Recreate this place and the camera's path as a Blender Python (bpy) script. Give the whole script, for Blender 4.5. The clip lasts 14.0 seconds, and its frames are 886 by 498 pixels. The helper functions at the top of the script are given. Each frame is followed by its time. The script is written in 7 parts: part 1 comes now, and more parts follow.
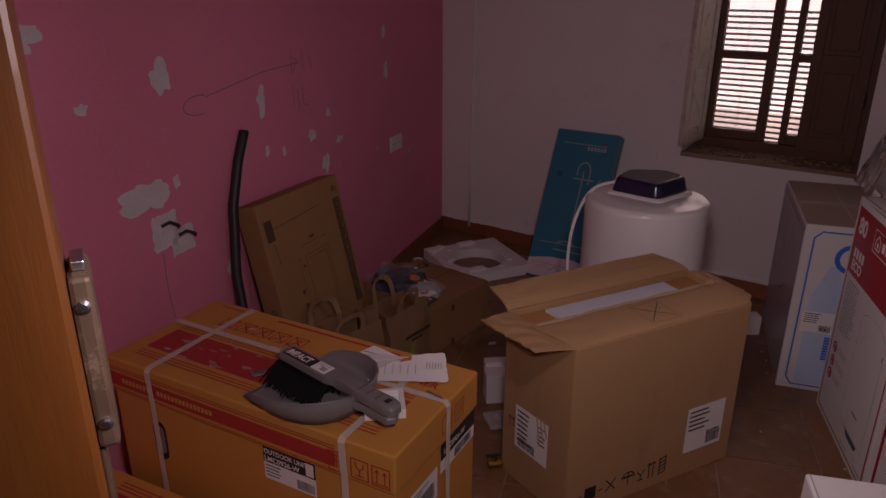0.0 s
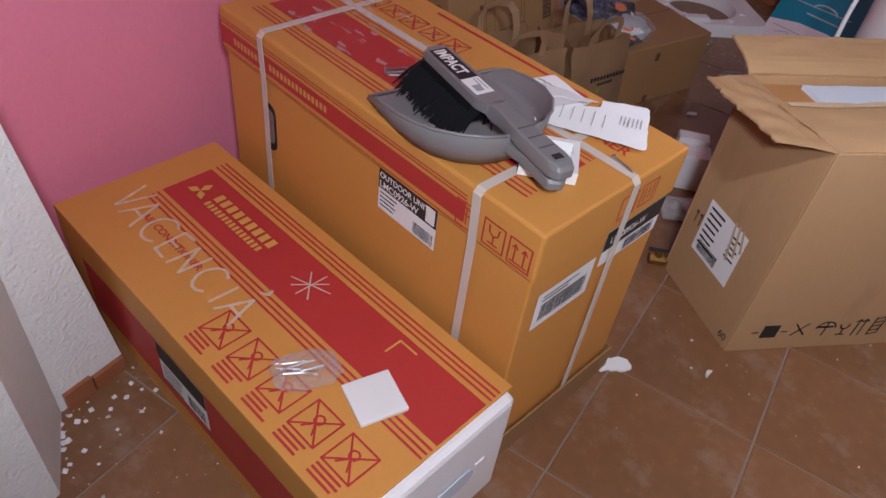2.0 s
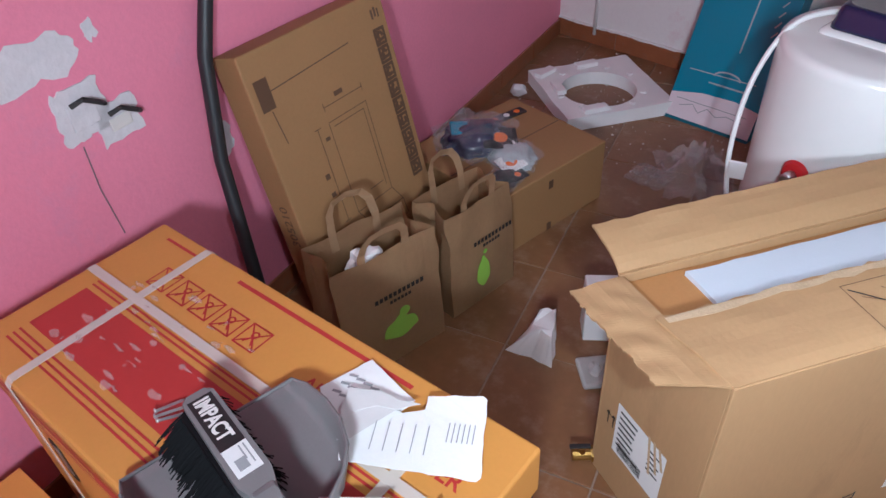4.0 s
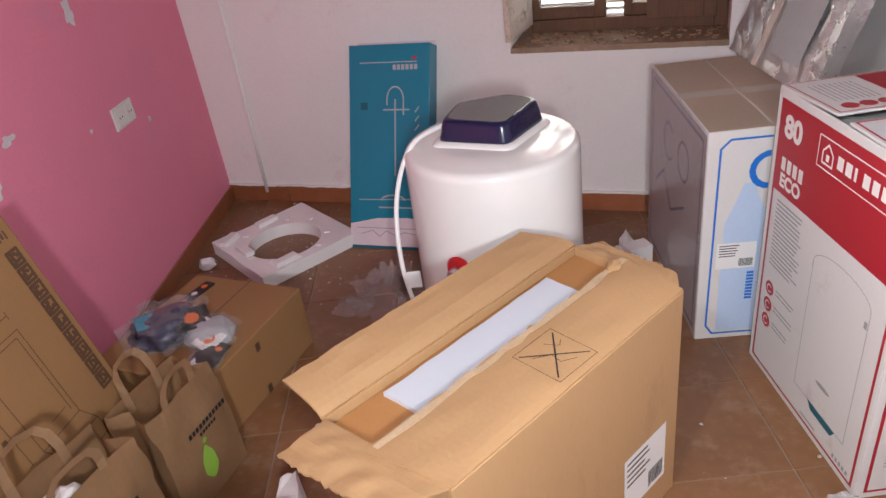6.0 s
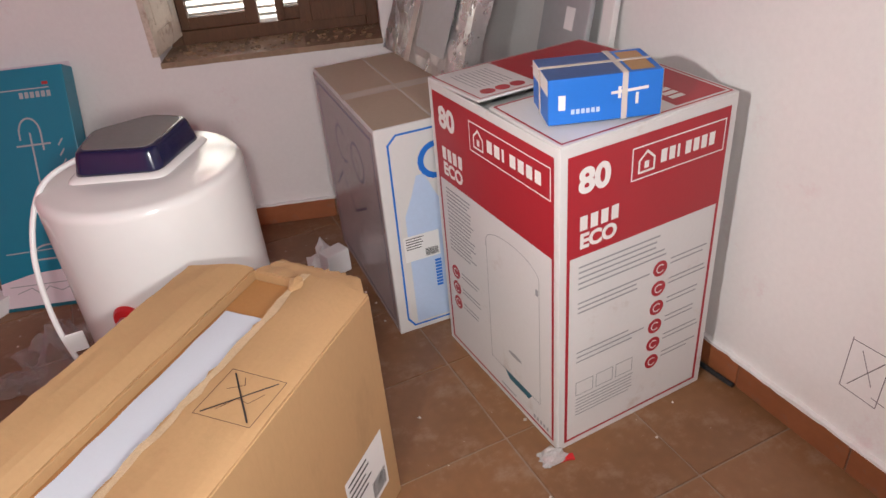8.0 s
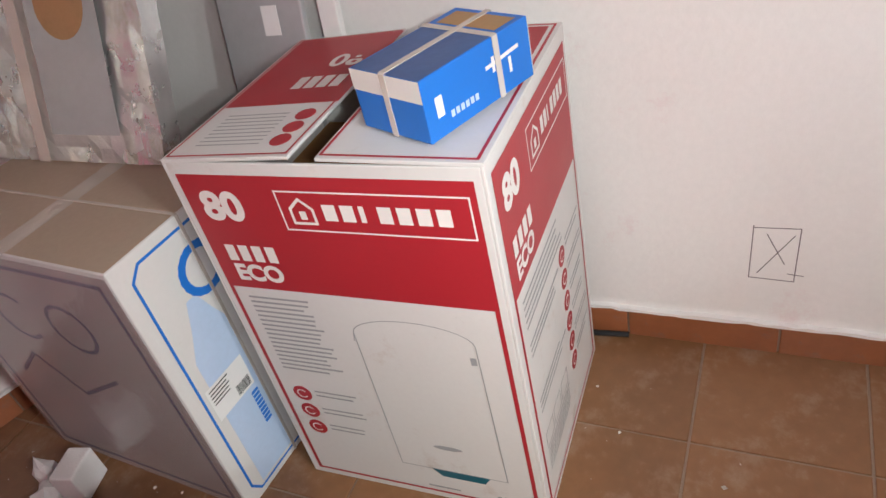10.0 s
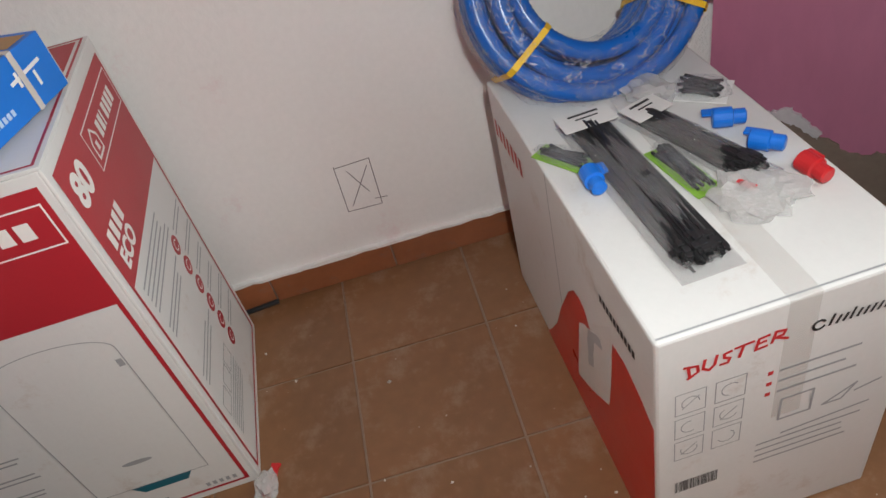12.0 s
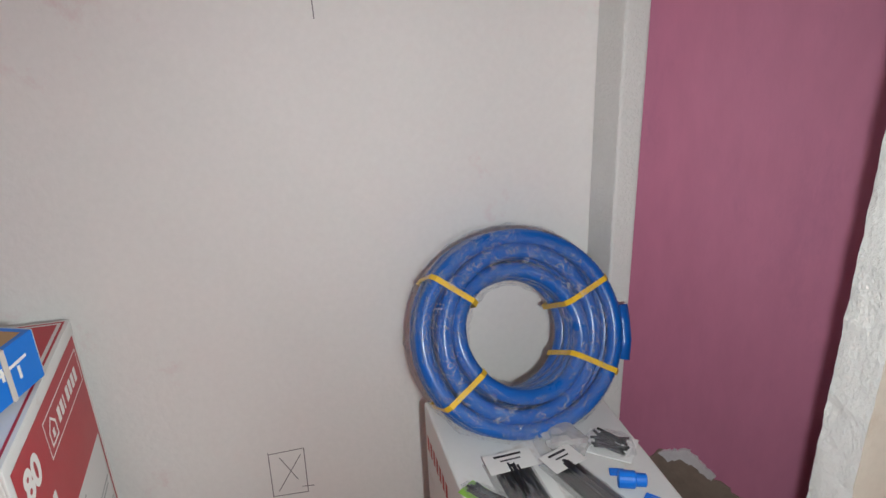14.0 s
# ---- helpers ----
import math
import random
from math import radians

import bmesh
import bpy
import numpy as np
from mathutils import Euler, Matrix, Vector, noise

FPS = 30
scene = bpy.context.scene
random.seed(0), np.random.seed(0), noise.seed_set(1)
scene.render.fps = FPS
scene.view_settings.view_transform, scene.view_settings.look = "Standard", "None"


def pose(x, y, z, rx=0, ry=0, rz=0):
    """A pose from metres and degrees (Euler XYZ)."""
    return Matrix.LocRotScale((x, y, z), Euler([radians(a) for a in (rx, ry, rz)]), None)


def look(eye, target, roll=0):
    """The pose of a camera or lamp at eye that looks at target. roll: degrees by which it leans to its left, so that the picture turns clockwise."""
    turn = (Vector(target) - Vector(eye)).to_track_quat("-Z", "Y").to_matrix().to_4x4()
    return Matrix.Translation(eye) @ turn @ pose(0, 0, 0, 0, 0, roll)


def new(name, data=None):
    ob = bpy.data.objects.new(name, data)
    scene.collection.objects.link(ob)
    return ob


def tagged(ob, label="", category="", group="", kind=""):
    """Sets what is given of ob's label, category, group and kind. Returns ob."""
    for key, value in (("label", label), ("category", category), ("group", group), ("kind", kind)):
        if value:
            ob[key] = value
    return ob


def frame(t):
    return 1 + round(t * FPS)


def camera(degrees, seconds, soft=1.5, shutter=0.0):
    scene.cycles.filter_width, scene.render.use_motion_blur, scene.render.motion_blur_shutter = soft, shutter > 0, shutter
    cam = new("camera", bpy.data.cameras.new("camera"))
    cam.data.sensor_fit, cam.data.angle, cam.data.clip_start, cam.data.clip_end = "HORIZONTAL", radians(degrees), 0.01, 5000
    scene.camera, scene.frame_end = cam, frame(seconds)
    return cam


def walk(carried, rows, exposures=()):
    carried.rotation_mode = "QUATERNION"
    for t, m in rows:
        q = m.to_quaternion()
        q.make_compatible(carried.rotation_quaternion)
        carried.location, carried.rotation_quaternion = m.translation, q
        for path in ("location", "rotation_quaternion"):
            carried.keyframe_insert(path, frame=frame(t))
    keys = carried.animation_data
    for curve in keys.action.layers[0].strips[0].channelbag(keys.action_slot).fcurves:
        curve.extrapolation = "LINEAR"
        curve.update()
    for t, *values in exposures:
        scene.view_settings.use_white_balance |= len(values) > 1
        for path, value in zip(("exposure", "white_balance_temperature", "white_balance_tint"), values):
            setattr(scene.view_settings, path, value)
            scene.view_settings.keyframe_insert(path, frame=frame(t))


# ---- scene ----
cam = camera(64.0, 14.0)
PATH = [
    (0, (1.13, -3.951, 1.499), (0.643, -2.146, 0.788), 0.2),
    (0.5, (1.146, -3.772, 1.395), (0.547, -2.096, 0.482), 3.5),
    (1, (1.107, -3.708, 1.267), (0.422, -2.186, 0.165), 6.7),
    (1.5, (1.074, -3.659, 1.218), (0.387, -2.266, -0.042), 9.0),
    (2, (0.961, -3.572, 1.244), (0.271, -2.267, -0.105), 8.2),
    (2.5, (0.907, -3.406, 1.282), (0.181, -2.149, -0.094), 3.1),
    (3, (0.917, -3.117, 1.353), (0.155, -1.898, -0.038), -0.6),
    (3.2, (0.931, -3.045, 1.372), (0.158, -1.835, -0.02), -1.8),
    (5.3, (1.046, -2.998, 1.431), (0.678, -1.29, 0.458), -7.6),
    (5.5, (1.064, -2.993, 1.428), (0.778, -1.269, 0.455), -7.8),
    (6, (1.104, -2.98, 1.416), (1.041, -1.246, 0.422), -8.0),
    (6.5, (1.127, -2.957, 1.406), (1.265, -1.245, 0.381), -7.3),
    (7, (1.15, -2.949, 1.407), (1.492, -1.285, 0.352), -6.3),
    (7.5, (1.171, -2.961, 1.402), (1.676, -1.342, 0.341), -5.8),
    (7.7, (1.19, -2.953, 1.393), (1.769, -1.357, 0.335), -5.6),
    (9.8, (1.271, -2.253, 1.284), (2.574, -1.275, 0.125), -12.3),
    (10, (1.201, -2.222, 1.278), (2.59, -1.399, 0.097), -14.1),
    (10.5, (1.09, -2.24, 1.265), (2.612, -1.736, 0.069), -18.1),
    (11, (1.04, -2.271, 1.27), (2.58, -1.962, 0.032), -18.6),
    (11.5, (1.021, -2.327, 1.257), (2.557, -2.188, -0.017), -18.1),
    (12, (1.012, -2.364, 1.254), (2.524, -2.4, -0.055), -15.6),
    (12.5, (1.007, -2.388, 1.285), (2.517, -2.597, -0.009), -10.2),
    (12.7, (1.022, -2.411, 1.309), (2.56, -2.697, 0.062), -7.2),
    (13, (1.014, -2.402, 1.347), (2.593, -2.843, 0.202), -3.3),
    (13.5, (1.002, -2.369, 1.41), (2.684, -2.813, 0.422), -1.5),
    (14, (0.984, -2.352, 1.491), (2.779, -2.729, 0.693), -2.3),
]
EXPOSURES = [(0.0, -0.05, 7100, 46), (0.5, 0.95, 7000, 42), (1.0, 1.4, 6500, 32), (1.5, 1.75, 6100, 22), (2.0, 1.95, 5650, 13), (2.5, 2.15, 5250, 6), (3.0, 2.3, 4900, -1), (5.5, 2.8, 6000, 10),
             (6.5, 2.55, 6200, 10), (7.5, 2.5, 6450, 10), (10.0, 2.72, 6200, 2), (10.5, 2.45, 6150, 1), (11.0, 2.3, 6150, 1), (12.0, 2.1, 6150, 0), (13.0, 2.15, 5950, -3), (13.5, 2.13, 5950, -3), (14.0, 2.08, 5950, -3)]
walk(cam, [(t, look(eye, target, roll)) for t, eye, target, roll in PATH], EXPOSURES)

# ---- light ----
world = bpy.data.worlds.new("sky")
scene.world = world
world.use_nodes = True
wn = world.node_tree.nodes
sky = wn.new("ShaderNodeTexSky")
sky.sky_type, sky.sun_disc, sky.sun_elevation, sky.sun_rotation = "NISHITA", False, radians(48), radians(200)
world.node_tree.links.new(sky.outputs[0], wn["Background"].inputs[0])
wn["Background"].inputs[1].default_value = 0.15
sun = new("sun", bpy.data.lights.new("sun", "SUN"))
sun.data.energy, sun.data.angle, sun.data.color = 5.0, radians(0.5), (1.0, 0.95, 0.88)
sun.matrix_world = look((0, 0, 0), (0.5, 1.0, -1.2))


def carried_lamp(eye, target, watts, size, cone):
    """A fixed spot on the path, standing in for the walker's moving small white LED that lights the room."""
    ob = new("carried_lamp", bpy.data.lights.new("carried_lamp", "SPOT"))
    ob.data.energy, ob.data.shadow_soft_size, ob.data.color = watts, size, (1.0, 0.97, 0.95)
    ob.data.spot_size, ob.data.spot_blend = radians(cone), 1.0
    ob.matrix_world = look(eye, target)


# three added spots, all on at once, replace one moving lamp
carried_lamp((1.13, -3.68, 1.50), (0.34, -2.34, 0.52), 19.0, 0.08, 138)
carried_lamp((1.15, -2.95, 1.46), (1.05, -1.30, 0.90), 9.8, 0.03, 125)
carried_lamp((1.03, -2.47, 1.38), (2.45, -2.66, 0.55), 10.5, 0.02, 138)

# ---- materials ----


def material(name, colour, rough=0.6, vary=0.15, grain=60.0, blotch=4.0, bump=0.15, metal=0.0, stretch=(1, 1, 1), stain=None,
             amount=0.0, per_object=0.0, per_island=0.0, coat=0.0, spec=0.5):
    """A painted, printed or raw surface: two scales of noise in colour and roughness, fine relief, and optional stains."""
    m = bpy.data.materials.new(name)
    m.use_nodes = True
    nodes, links = m.node_tree.nodes, m.node_tree.links
    bsdf = nodes["Principled BSDF"]
    bsdf.inputs["Metallic"].default_value = metal
    bsdf.inputs["Coat Weight"].default_value = coat
    bsdf.inputs["Specular IOR Level"].default_value = spec
    coord = nodes.new("ShaderNodeTexCoord")
    mapping = nodes.new("ShaderNodeMapping")
    mapping.inputs["Scale"].default_value = stretch
    links.new(coord.outputs["Object"], mapping.inputs[0])

    def tex(scale, detail, rough_n=0.6):
        n = nodes.new("ShaderNodeTexNoise")
        n.inputs["Scale"].default_value, n.inputs["Detail"].default_value, n.inputs["Roughness"].default_value = scale, detail, rough_n
        links.new(mapping.outputs[0], n.inputs["Vector"])
        return n

    def mixed(kind, fac, a, b):
        n = nodes.new("ShaderNodeMix")
        n.data_type, n.blend_type = "RGBA", kind
        for sock, value in ((n.inputs[0], fac), (n.inputs[6], a), (n.inputs[7], b)):
            if isinstance(value, (int, float)):
                sock.default_value = value
            elif isinstance(value, tuple):
                sock.default_value = (*value, 1)
            else:
                links.new(value, sock)
        return n.outputs[2]

    def ramp(value, lo, hi):
        n = nodes.new("ShaderNodeMapRange")
        n.inputs[1].default_value, n.inputs[2].default_value = lo, hi
        links.new(value, n.inputs[0])
        return n.outputs[0]

    fine, wide = tex(grain, 4), tex(blotch, 5)
    dark = tuple(c * (1 - vary) for c in colour)
    lite = tuple(min(1.0, c * (1 + vary * 0.6)) for c in colour)
    col = mixed("MIX", ramp(wide.outputs[0], 0.3, 0.7), dark, lite)
    half = mixed("MIX", ramp(fine.outputs[0], 0.3, 0.7), tuple(c * (1 - vary * 0.7) for c in colour), lite)
    col = mixed("MIX", 0.45, col, half)
    if stain:
        spots = tex(blotch * 2.3, 8, 0.75)
        col = mixed("MIX", ramp(spots.outputs[0], 0.62 - 0.2 * amount, 0.80 - 0.15 * amount), col, stain)
    if per_object or per_island:
        info = nodes.new("ShaderNodeObjectInfo" if per_object else "ShaderNodeNewGeometry")
        out = info.outputs["Random" if per_object else "Random Per Island"]
        amt = per_object or per_island
        hsv = nodes.new("ShaderNodeHueSaturation")
        rng = nodes.new("ShaderNodeMapRange")
        rng.inputs[3].default_value, rng.inputs[4].default_value = 1 - amt, 1 + amt
        links.new(out, rng.inputs[0])
        links.new(rng.outputs[0], hsv.inputs["Value"])
        links.new(col, hsv.inputs["Color"])
        col = hsv.outputs[0]
    links.new(col, bsdf.inputs["Base Color"])
    rr = nodes.new("ShaderNodeMapRange")
    rr.inputs[3].default_value, rr.inputs[4].default_value = max(0.03, rough - 0.12), min(1, rough + 0.12)
    links.new(wide.outputs[0], rr.inputs[0])
    links.new(rr.outputs[0], bsdf.inputs["Roughness"])
    if bump:
        b = nodes.new("ShaderNodeBump")
        b.inputs["Strength"].default_value, b.inputs["Distance"].default_value = bump, 0.004
        links.new(fine.outputs[0], b.inputs["Height"])
        links.new(b.outputs[0], bsdf.inputs["Normal"])
    return m


def clear_film(name, tint=(0.9, 0.92, 0.95), share=0.2, rough=0.1, gloss=0.7, crinkle=0.8, scale=38, fold_glints=0.0):
    """Thin plastic or glass: mostly see-through, with a glossy, crinkled skin."""
    m = bpy.data.materials.new(name)
    m.use_nodes = True
    nodes, links = m.node_tree.nodes, m.node_tree.links
    nodes.remove(nodes["Principled BSDF"])
    clear, shine, milk = nodes.new("ShaderNodeBsdfTransparent"), nodes.new("ShaderNodeBsdfGlossy"), nodes.new("ShaderNodeBsdfDiffuse")
    shine.inputs["Color"].default_value = (0.9, 0.9, 0.9, 1)
    shine.inputs["Roughness"].default_value = rough
    milk.inputs["Color"].default_value = (*tint, 1)
    skin, whole = nodes.new("ShaderNodeMixShader"), nodes.new("ShaderNodeMixShader")
    skin.inputs[0].default_value, whole.inputs[0].default_value = gloss, share
    links.new(milk.outputs[0], skin.inputs[1])
    links.new(shine.outputs[0], skin.inputs[2])
    links.new(clear.outputs[0], whole.inputs[1])
    links.new(skin.outputs[0], whole.inputs[2])
    links.new(whole.outputs[0], nodes["Material Output"].inputs["Surface"])
    if fold_glints:
        # thin white lines paint the glints of creases over a film that is otherwise clear
        crease, ridge, rng = nodes.new("ShaderNodeTexNoise"), nodes.new("ShaderNodeMath"), nodes.new("ShaderNodeMapRange")
        crease.inputs["Scale"].default_value, crease.inputs["Detail"].default_value, crease.inputs["Distortion"].default_value = scale * 0.7, 2, 1.2
        ridge.operation, ridge.inputs[1].default_value, ridge.inputs[2].default_value = "COMPARE", 0.5, 0.019
        links.new(crease.outputs[0], ridge.inputs[0])
        rng.inputs[3].default_value, rng.inputs[4].default_value = share, fold_glints
        links.new(ridge.outputs[0], rng.inputs[0])
        links.new(rng.outputs[0], whole.inputs[0])
    if crinkle:
        n = nodes.new("ShaderNodeTexNoise")
        n.inputs["Scale"].default_value, n.inputs["Detail"].default_value = scale, 4
        b = nodes.new("ShaderNodeBump")
        b.inputs["Strength"].default_value, b.inputs["Distance"].default_value = crinkle, 0.02
        links.new(n.outputs[0], b.inputs["Height"])
        links.new(b.outputs[0], shine.inputs["Normal"])
    return m


PINK = material("pink_wall_paint", (0.80, 0.248, 0.36), 0.75, 0.10, 90, 1.6, 0.25, stain=(0.70, 0.26, 0.39), amount=0.2)
WHITE_WALL = material("white_wall_paint", (0.82, 0.785, 0.77), 0.8, 0.06, 70, 1.3, 0.3, stain=(0.74, 0.56, 0.58), amount=0.1)
CREAM = material("cream_wall_paint", (0.69, 0.62, 0.53), 0.8, 0.10, 60, 2.0, 0.35, stain=(0.56, 0.47, 0.37), amount=0.35)
MAUVE = material("mauve_wall_paint", (0.55, 0.205, 0.325), 0.7, 0.14, 25, 2.2, 0.4, stain=(0.45, 0.17, 0.28), amount=0.35, stretch=(1, 1, 0.35))
ROUGHCAST = material("rough_white_plaster", (0.78, 0.77, 0.75), 0.85, 0.08, 120, 5, 1.0)
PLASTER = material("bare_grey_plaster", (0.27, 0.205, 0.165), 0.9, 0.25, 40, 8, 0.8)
FILLER = material("white_filler", (0.70, 0.66, 0.68), 0.85, 0.15, 60, 10, 0.5)
CEILING = material("ceiling_paint", (0.78, 0.75, 0.72), 0.85, 0.05, 60, 1.5, 0.2)
TILE = material("brown_floor_tile", (0.225, 0.106, 0.047), 0.36, 0.24, 28, 3.0, 0.12, stain=(0.30, 0.195, 0.135), amount=0.55, per_object=0.10)
GROUT = material("pale_grout", (0.29, 0.205, 0.155), 0.9, 0.25, 80, 6, 0.5)
SKIRT = material("terracotta_skirting", (0.30, 0.105, 0.045), 0.35, 0.22, 40, 9, 0.15, stain=(0.20, 0.12, 0.09), amount=0.3, per_object=0.15)
CARD = material("brown_cardboard", (0.44, 0.265, 0.125), 0.72, 0.10, 120, 2.5, 0.12, stretch=(1, 1, 0.3), stain=(0.36, 0.21, 0.10), amount=0.25)
CARD_DUSTY = material("dusty_cardboard", (0.42, 0.33, 0.25), 0.85, 0.10, 80, 3, 0.12)
CARD_DARK = material("darker_cardboard", (0.305, 0.163, 0.064), 0.75, 0.10, 100, 3, 0.12)
CARD_IN = material("raw_cardboard_inside", (0.43, 0.205, 0.068), 0.8, 0.10, 150, 4, 0.15)
CARD_EDGE = material("torn_cardboard_edge", (0.55, 0.40, 0.25), 0.85, 0.25, 200, 12, 0.5)
CARD_YELLOW = material("ochre_cardboard", (0.60, 0.27, 0.055), 0.55, 0.06, 140, 3, 0.08)
CARD_WHITE = material("white_coated_card", (0.68, 0.665, 0.65), 0.5, 0.05, 90, 3, 0.08, stain=(0.52, 0.44, 0.38), amount=0.18)
PRINT_RED = material("red_print", (0.45, 0.035, 0.03), 0.5, 0.08, 120, 4, 0.05)
PRINT_CRIMSON = material("crimson_print", (0.40, 0.018, 0.03), 0.42, 0.06, 120, 3, 0.05)
PRINT_BLACK = material("black_print", (0.02, 0.018, 0.018), 0.55, 0.2, 150, 6, 0.05)
PRINT_GREY = material("grey_print", (0.33, 0.33, 0.34), 0.6, 0.1, 150, 6, 0.05)
PRINT_BROWN = material("dark_brown_print", (0.10, 0.05, 0.025), 0.6, 0.1, 150, 6, 0.05)
PRINT_WHITE = material("white_print", (0.80, 0.77, 0.74), 0.55, 0.05, 150, 6, 0.05)
PRINT_YELLOW = material("ochre_print", (0.62, 0.34, 0.07), 0.55, 0.05, 150, 6, 0.05)
PRINT_BLUE = material("bright_blue_print", (0.02, 0.17, 0.62), 0.45, 0.05, 120, 5, 0.05)
PRINT_PALE = material("pale_blue_print", (0.50, 0.62, 0.82), 0.5, 0.08, 80, 4, 0.05)
PENCIL = material("pencil_line", (0.20, 0.17, 0.18), 0.8, 0.3, 200, 20, 0.1)
LABEL = material("white_paper_label", (0.80, 0.79, 0.78), 0.55, 0.04, 120, 4, 0.08)
PAPER = material("white_paper", (0.84, 0.83, 0.82), 0.7, 0.04, 90, 5, 0.15)
TEAL = material("teal_print", (0.010, 0.22, 0.33), 0.32, 0.06, 60, 3, 0.05)
TEAL_DARK = material("dark_teal_print", (0.008, 0.12, 0.17), 0.4, 0.06, 60, 3, 0.05)
TEAL_PALE = material("pale_pink_card", (0.72, 0.62, 0.66), 0.5, 0.06, 60, 3, 0.05)
SILVER_PRINT = material("silver_grey_print", (0.42, 0.44, 0.46), 0.4, 0.1, 60, 6, 0.05)
ENAMEL = material("white_enamel", (0.80, 0.79, 0.77), 0.22, 0.03, 30, 2, 0.02, coat=0.4)
NAVY = material("navy_plastic", (0.010, 0.012, 0.050), 0.22, 0.12, 60, 5, 0.03, coat=0.3)
NAVY_GREY = material("dusty_cap_top", (0.155, 0.15, 0.15), 0.45, 0.2, 90, 6, 0.05)
CABLE = material("white_cable", (0.80, 0.79, 0.78), 0.4, 0.05, 60, 5, 0.03)
RED_PLASTIC = material("red_plastic", (0.55, 0.02, 0.025), 0.3, 0.1, 60, 5, 0.03)
FOAM = material("white_polystyrene", (0.85, 0.82, 0.82), 0.85, 0.05, 220, 8, 0.6)
FOAM_PANEL = material("smooth_foam_sheet", (0.60, 0.65, 0.72), 0.6, 0.03, 150, 5, 0.08)
BLACK_PIPE = material("black_rubber_hose", (0.018, 0.018, 0.02), 0.5, 0.2, 60, 6, 0.1)
GREY_PLASTIC = material("grey_plastic", (0.20, 0.19, 0.19), 0.38, 0.08, 200, 5, 0.06)
GREY_SHADE = material("grey_plastic_groove_shade", (0.09, 0.085, 0.085), 0.45, 0.1, 120, 6, 0.05)
BRISTLE = material("black_bristles", (0.005, 0.005, 0.006), 0.75, 0.4, 200, 10, 0.0, spec=0.12)
LOCK = material("dusty_bronzed_metal", (0.085, 0.055, 0.033), 0.55, 0.35, 60, 12, 0.2, metal=0.3, stain=(0.30, 0.22, 0.15), amount=0.15)
STEEL = material("bright_steel", (0.62, 0.62, 0.63), 0.3, 0.1, 100, 8, 0.05, metal=1.0)
BRASS = material("tarnished_brass", (0.42, 0.25, 0.07), 0.38, 0.25, 80, 10, 0.1, metal=1.0)
FOIL = material("crinkled_foil", (0.74, 0.73, 0.72), 0.28, 0.2, 22, 5, 1.0, metal=0.75)
PANEL_GREY = material("grey_galvanised_panel", (0.48, 0.50, 0.51), 0.42, 0.1, 50, 3, 0.05, metal=0.35)
COIL_BLUE = material("blue_corrugated_pipe", (0.008, 0.105, 0.44), 0.30, 0.10, 90, 6, 0.05)
CAP_BLUE = material("blue_plastic_cap", (0.015, 0.17, 0.70), 0.35, 0.08, 60, 6, 0.03)
TAPE_YELLOW = material("yellow_tape", (0.75, 0.47, 0.02), 0.4, 0.08, 60, 6, 0.05)
GREEN = material("green_card", (0.26, 0.47, 0.06), 0.4, 0.08, 60, 6, 0.05)
ORANGE = material("orange_print", (0.75, 0.16, 0.02), 0.4, 0.1, 60, 6, 0.05)
BAG_HANDLE = material("pale_kraft_strap", (0.52, 0.34, 0.19), 0.7, 0.12, 60, 8, 0.2)
BAG_PAPER = material("kraft_paper_bag", (0.45, 0.275, 0.14), 0.7, 0.12, 60, 5, 0.3)
TIES = material("black_cable_ties", (0.014, 0.0135, 0.015), 0.5, 0.3, 120, 12, 0.3, stretch=(1, 8, 1))
WOOD_OLD = material("dark_old_window_wood", (0.13, 0.058, 0.026), 0.55, 0.35, 20, 5, 0.4, stretch=(6, 6, 1), stain=(0.16, 0.07, 0.03), amount=0.4)
WOOD_PALE = material("flaking_cream_paint_on_wood", (0.62, 0.53, 0.44), 0.6, 0.2, 40, 7, 0.4, stain=(0.25, 0.13, 0.07), amount=0.45)
WOOD_SILL = material("grimy_sill_board", (0.30, 0.20, 0.13), 0.7, 0.35, 40, 9, 0.4, stain=(0.48, 0.40, 0.33), amount=0.3)
WOOD_ORANGE = material("varnished_orange_wood", (0.115, 0.037, 0.005), 0.45, 0.25, 14, 3, 0.15, stretch=(9, 9, 1), coat=0.3)
BLIND = material("pale_blind_slat", (0.68, 0.65, 0.60), 0.5, 0.15, 60, 6, 0.1)
DEBRIS = material("plaster_crumbs", (0.60, 0.54, 0.49), 0.9, 0.3, 90, 12, 0.5, per_island=0.3)
FILM = clear_film("clear_plastic_film", share=0.07, rough=0.10, gloss=0.55, crinkle=1.0, scale=22, fold_glints=0.75)
CHALK = clear_film("white_chalk", (0.90, 0.80, 0.66), 0.46, 0.8, 0.02, 0.0)
CLEAR_TAPE = clear_film("clear_packing_tape", (0.70, 0.64, 0.58), 0.22, 0.15, 0.4, 0.3, 60)
STRAP = clear_film("milky_plastic_strap", (0.82, 0.74, 0.66), 0.62, 0.2, 0.12, 0.3, 90)
FILM_COIL = clear_film("clear_coil_film", share=0.05, rough=0.08, gloss=0.55, crinkle=1.0, scale=24, fold_glints=0.48)
FILM_SHEET = clear_film("thin_packing_film", (0.80, 0.74, 0.73), 0.24, 0.10, 0.45, 0.8, 26, fold_glints=0.34)
FILM_BAG = clear_film("clear_bag_film", (0.62, 0.60, 0.60), 0.20, 0.12, 0.45, fold_glints=0.42)
FILM_MILKY = clear_film("milky_plastic_film", (0.80, 0.78, 0.77), 0.48, 0.15, 0.35, fold_glints=0.75)
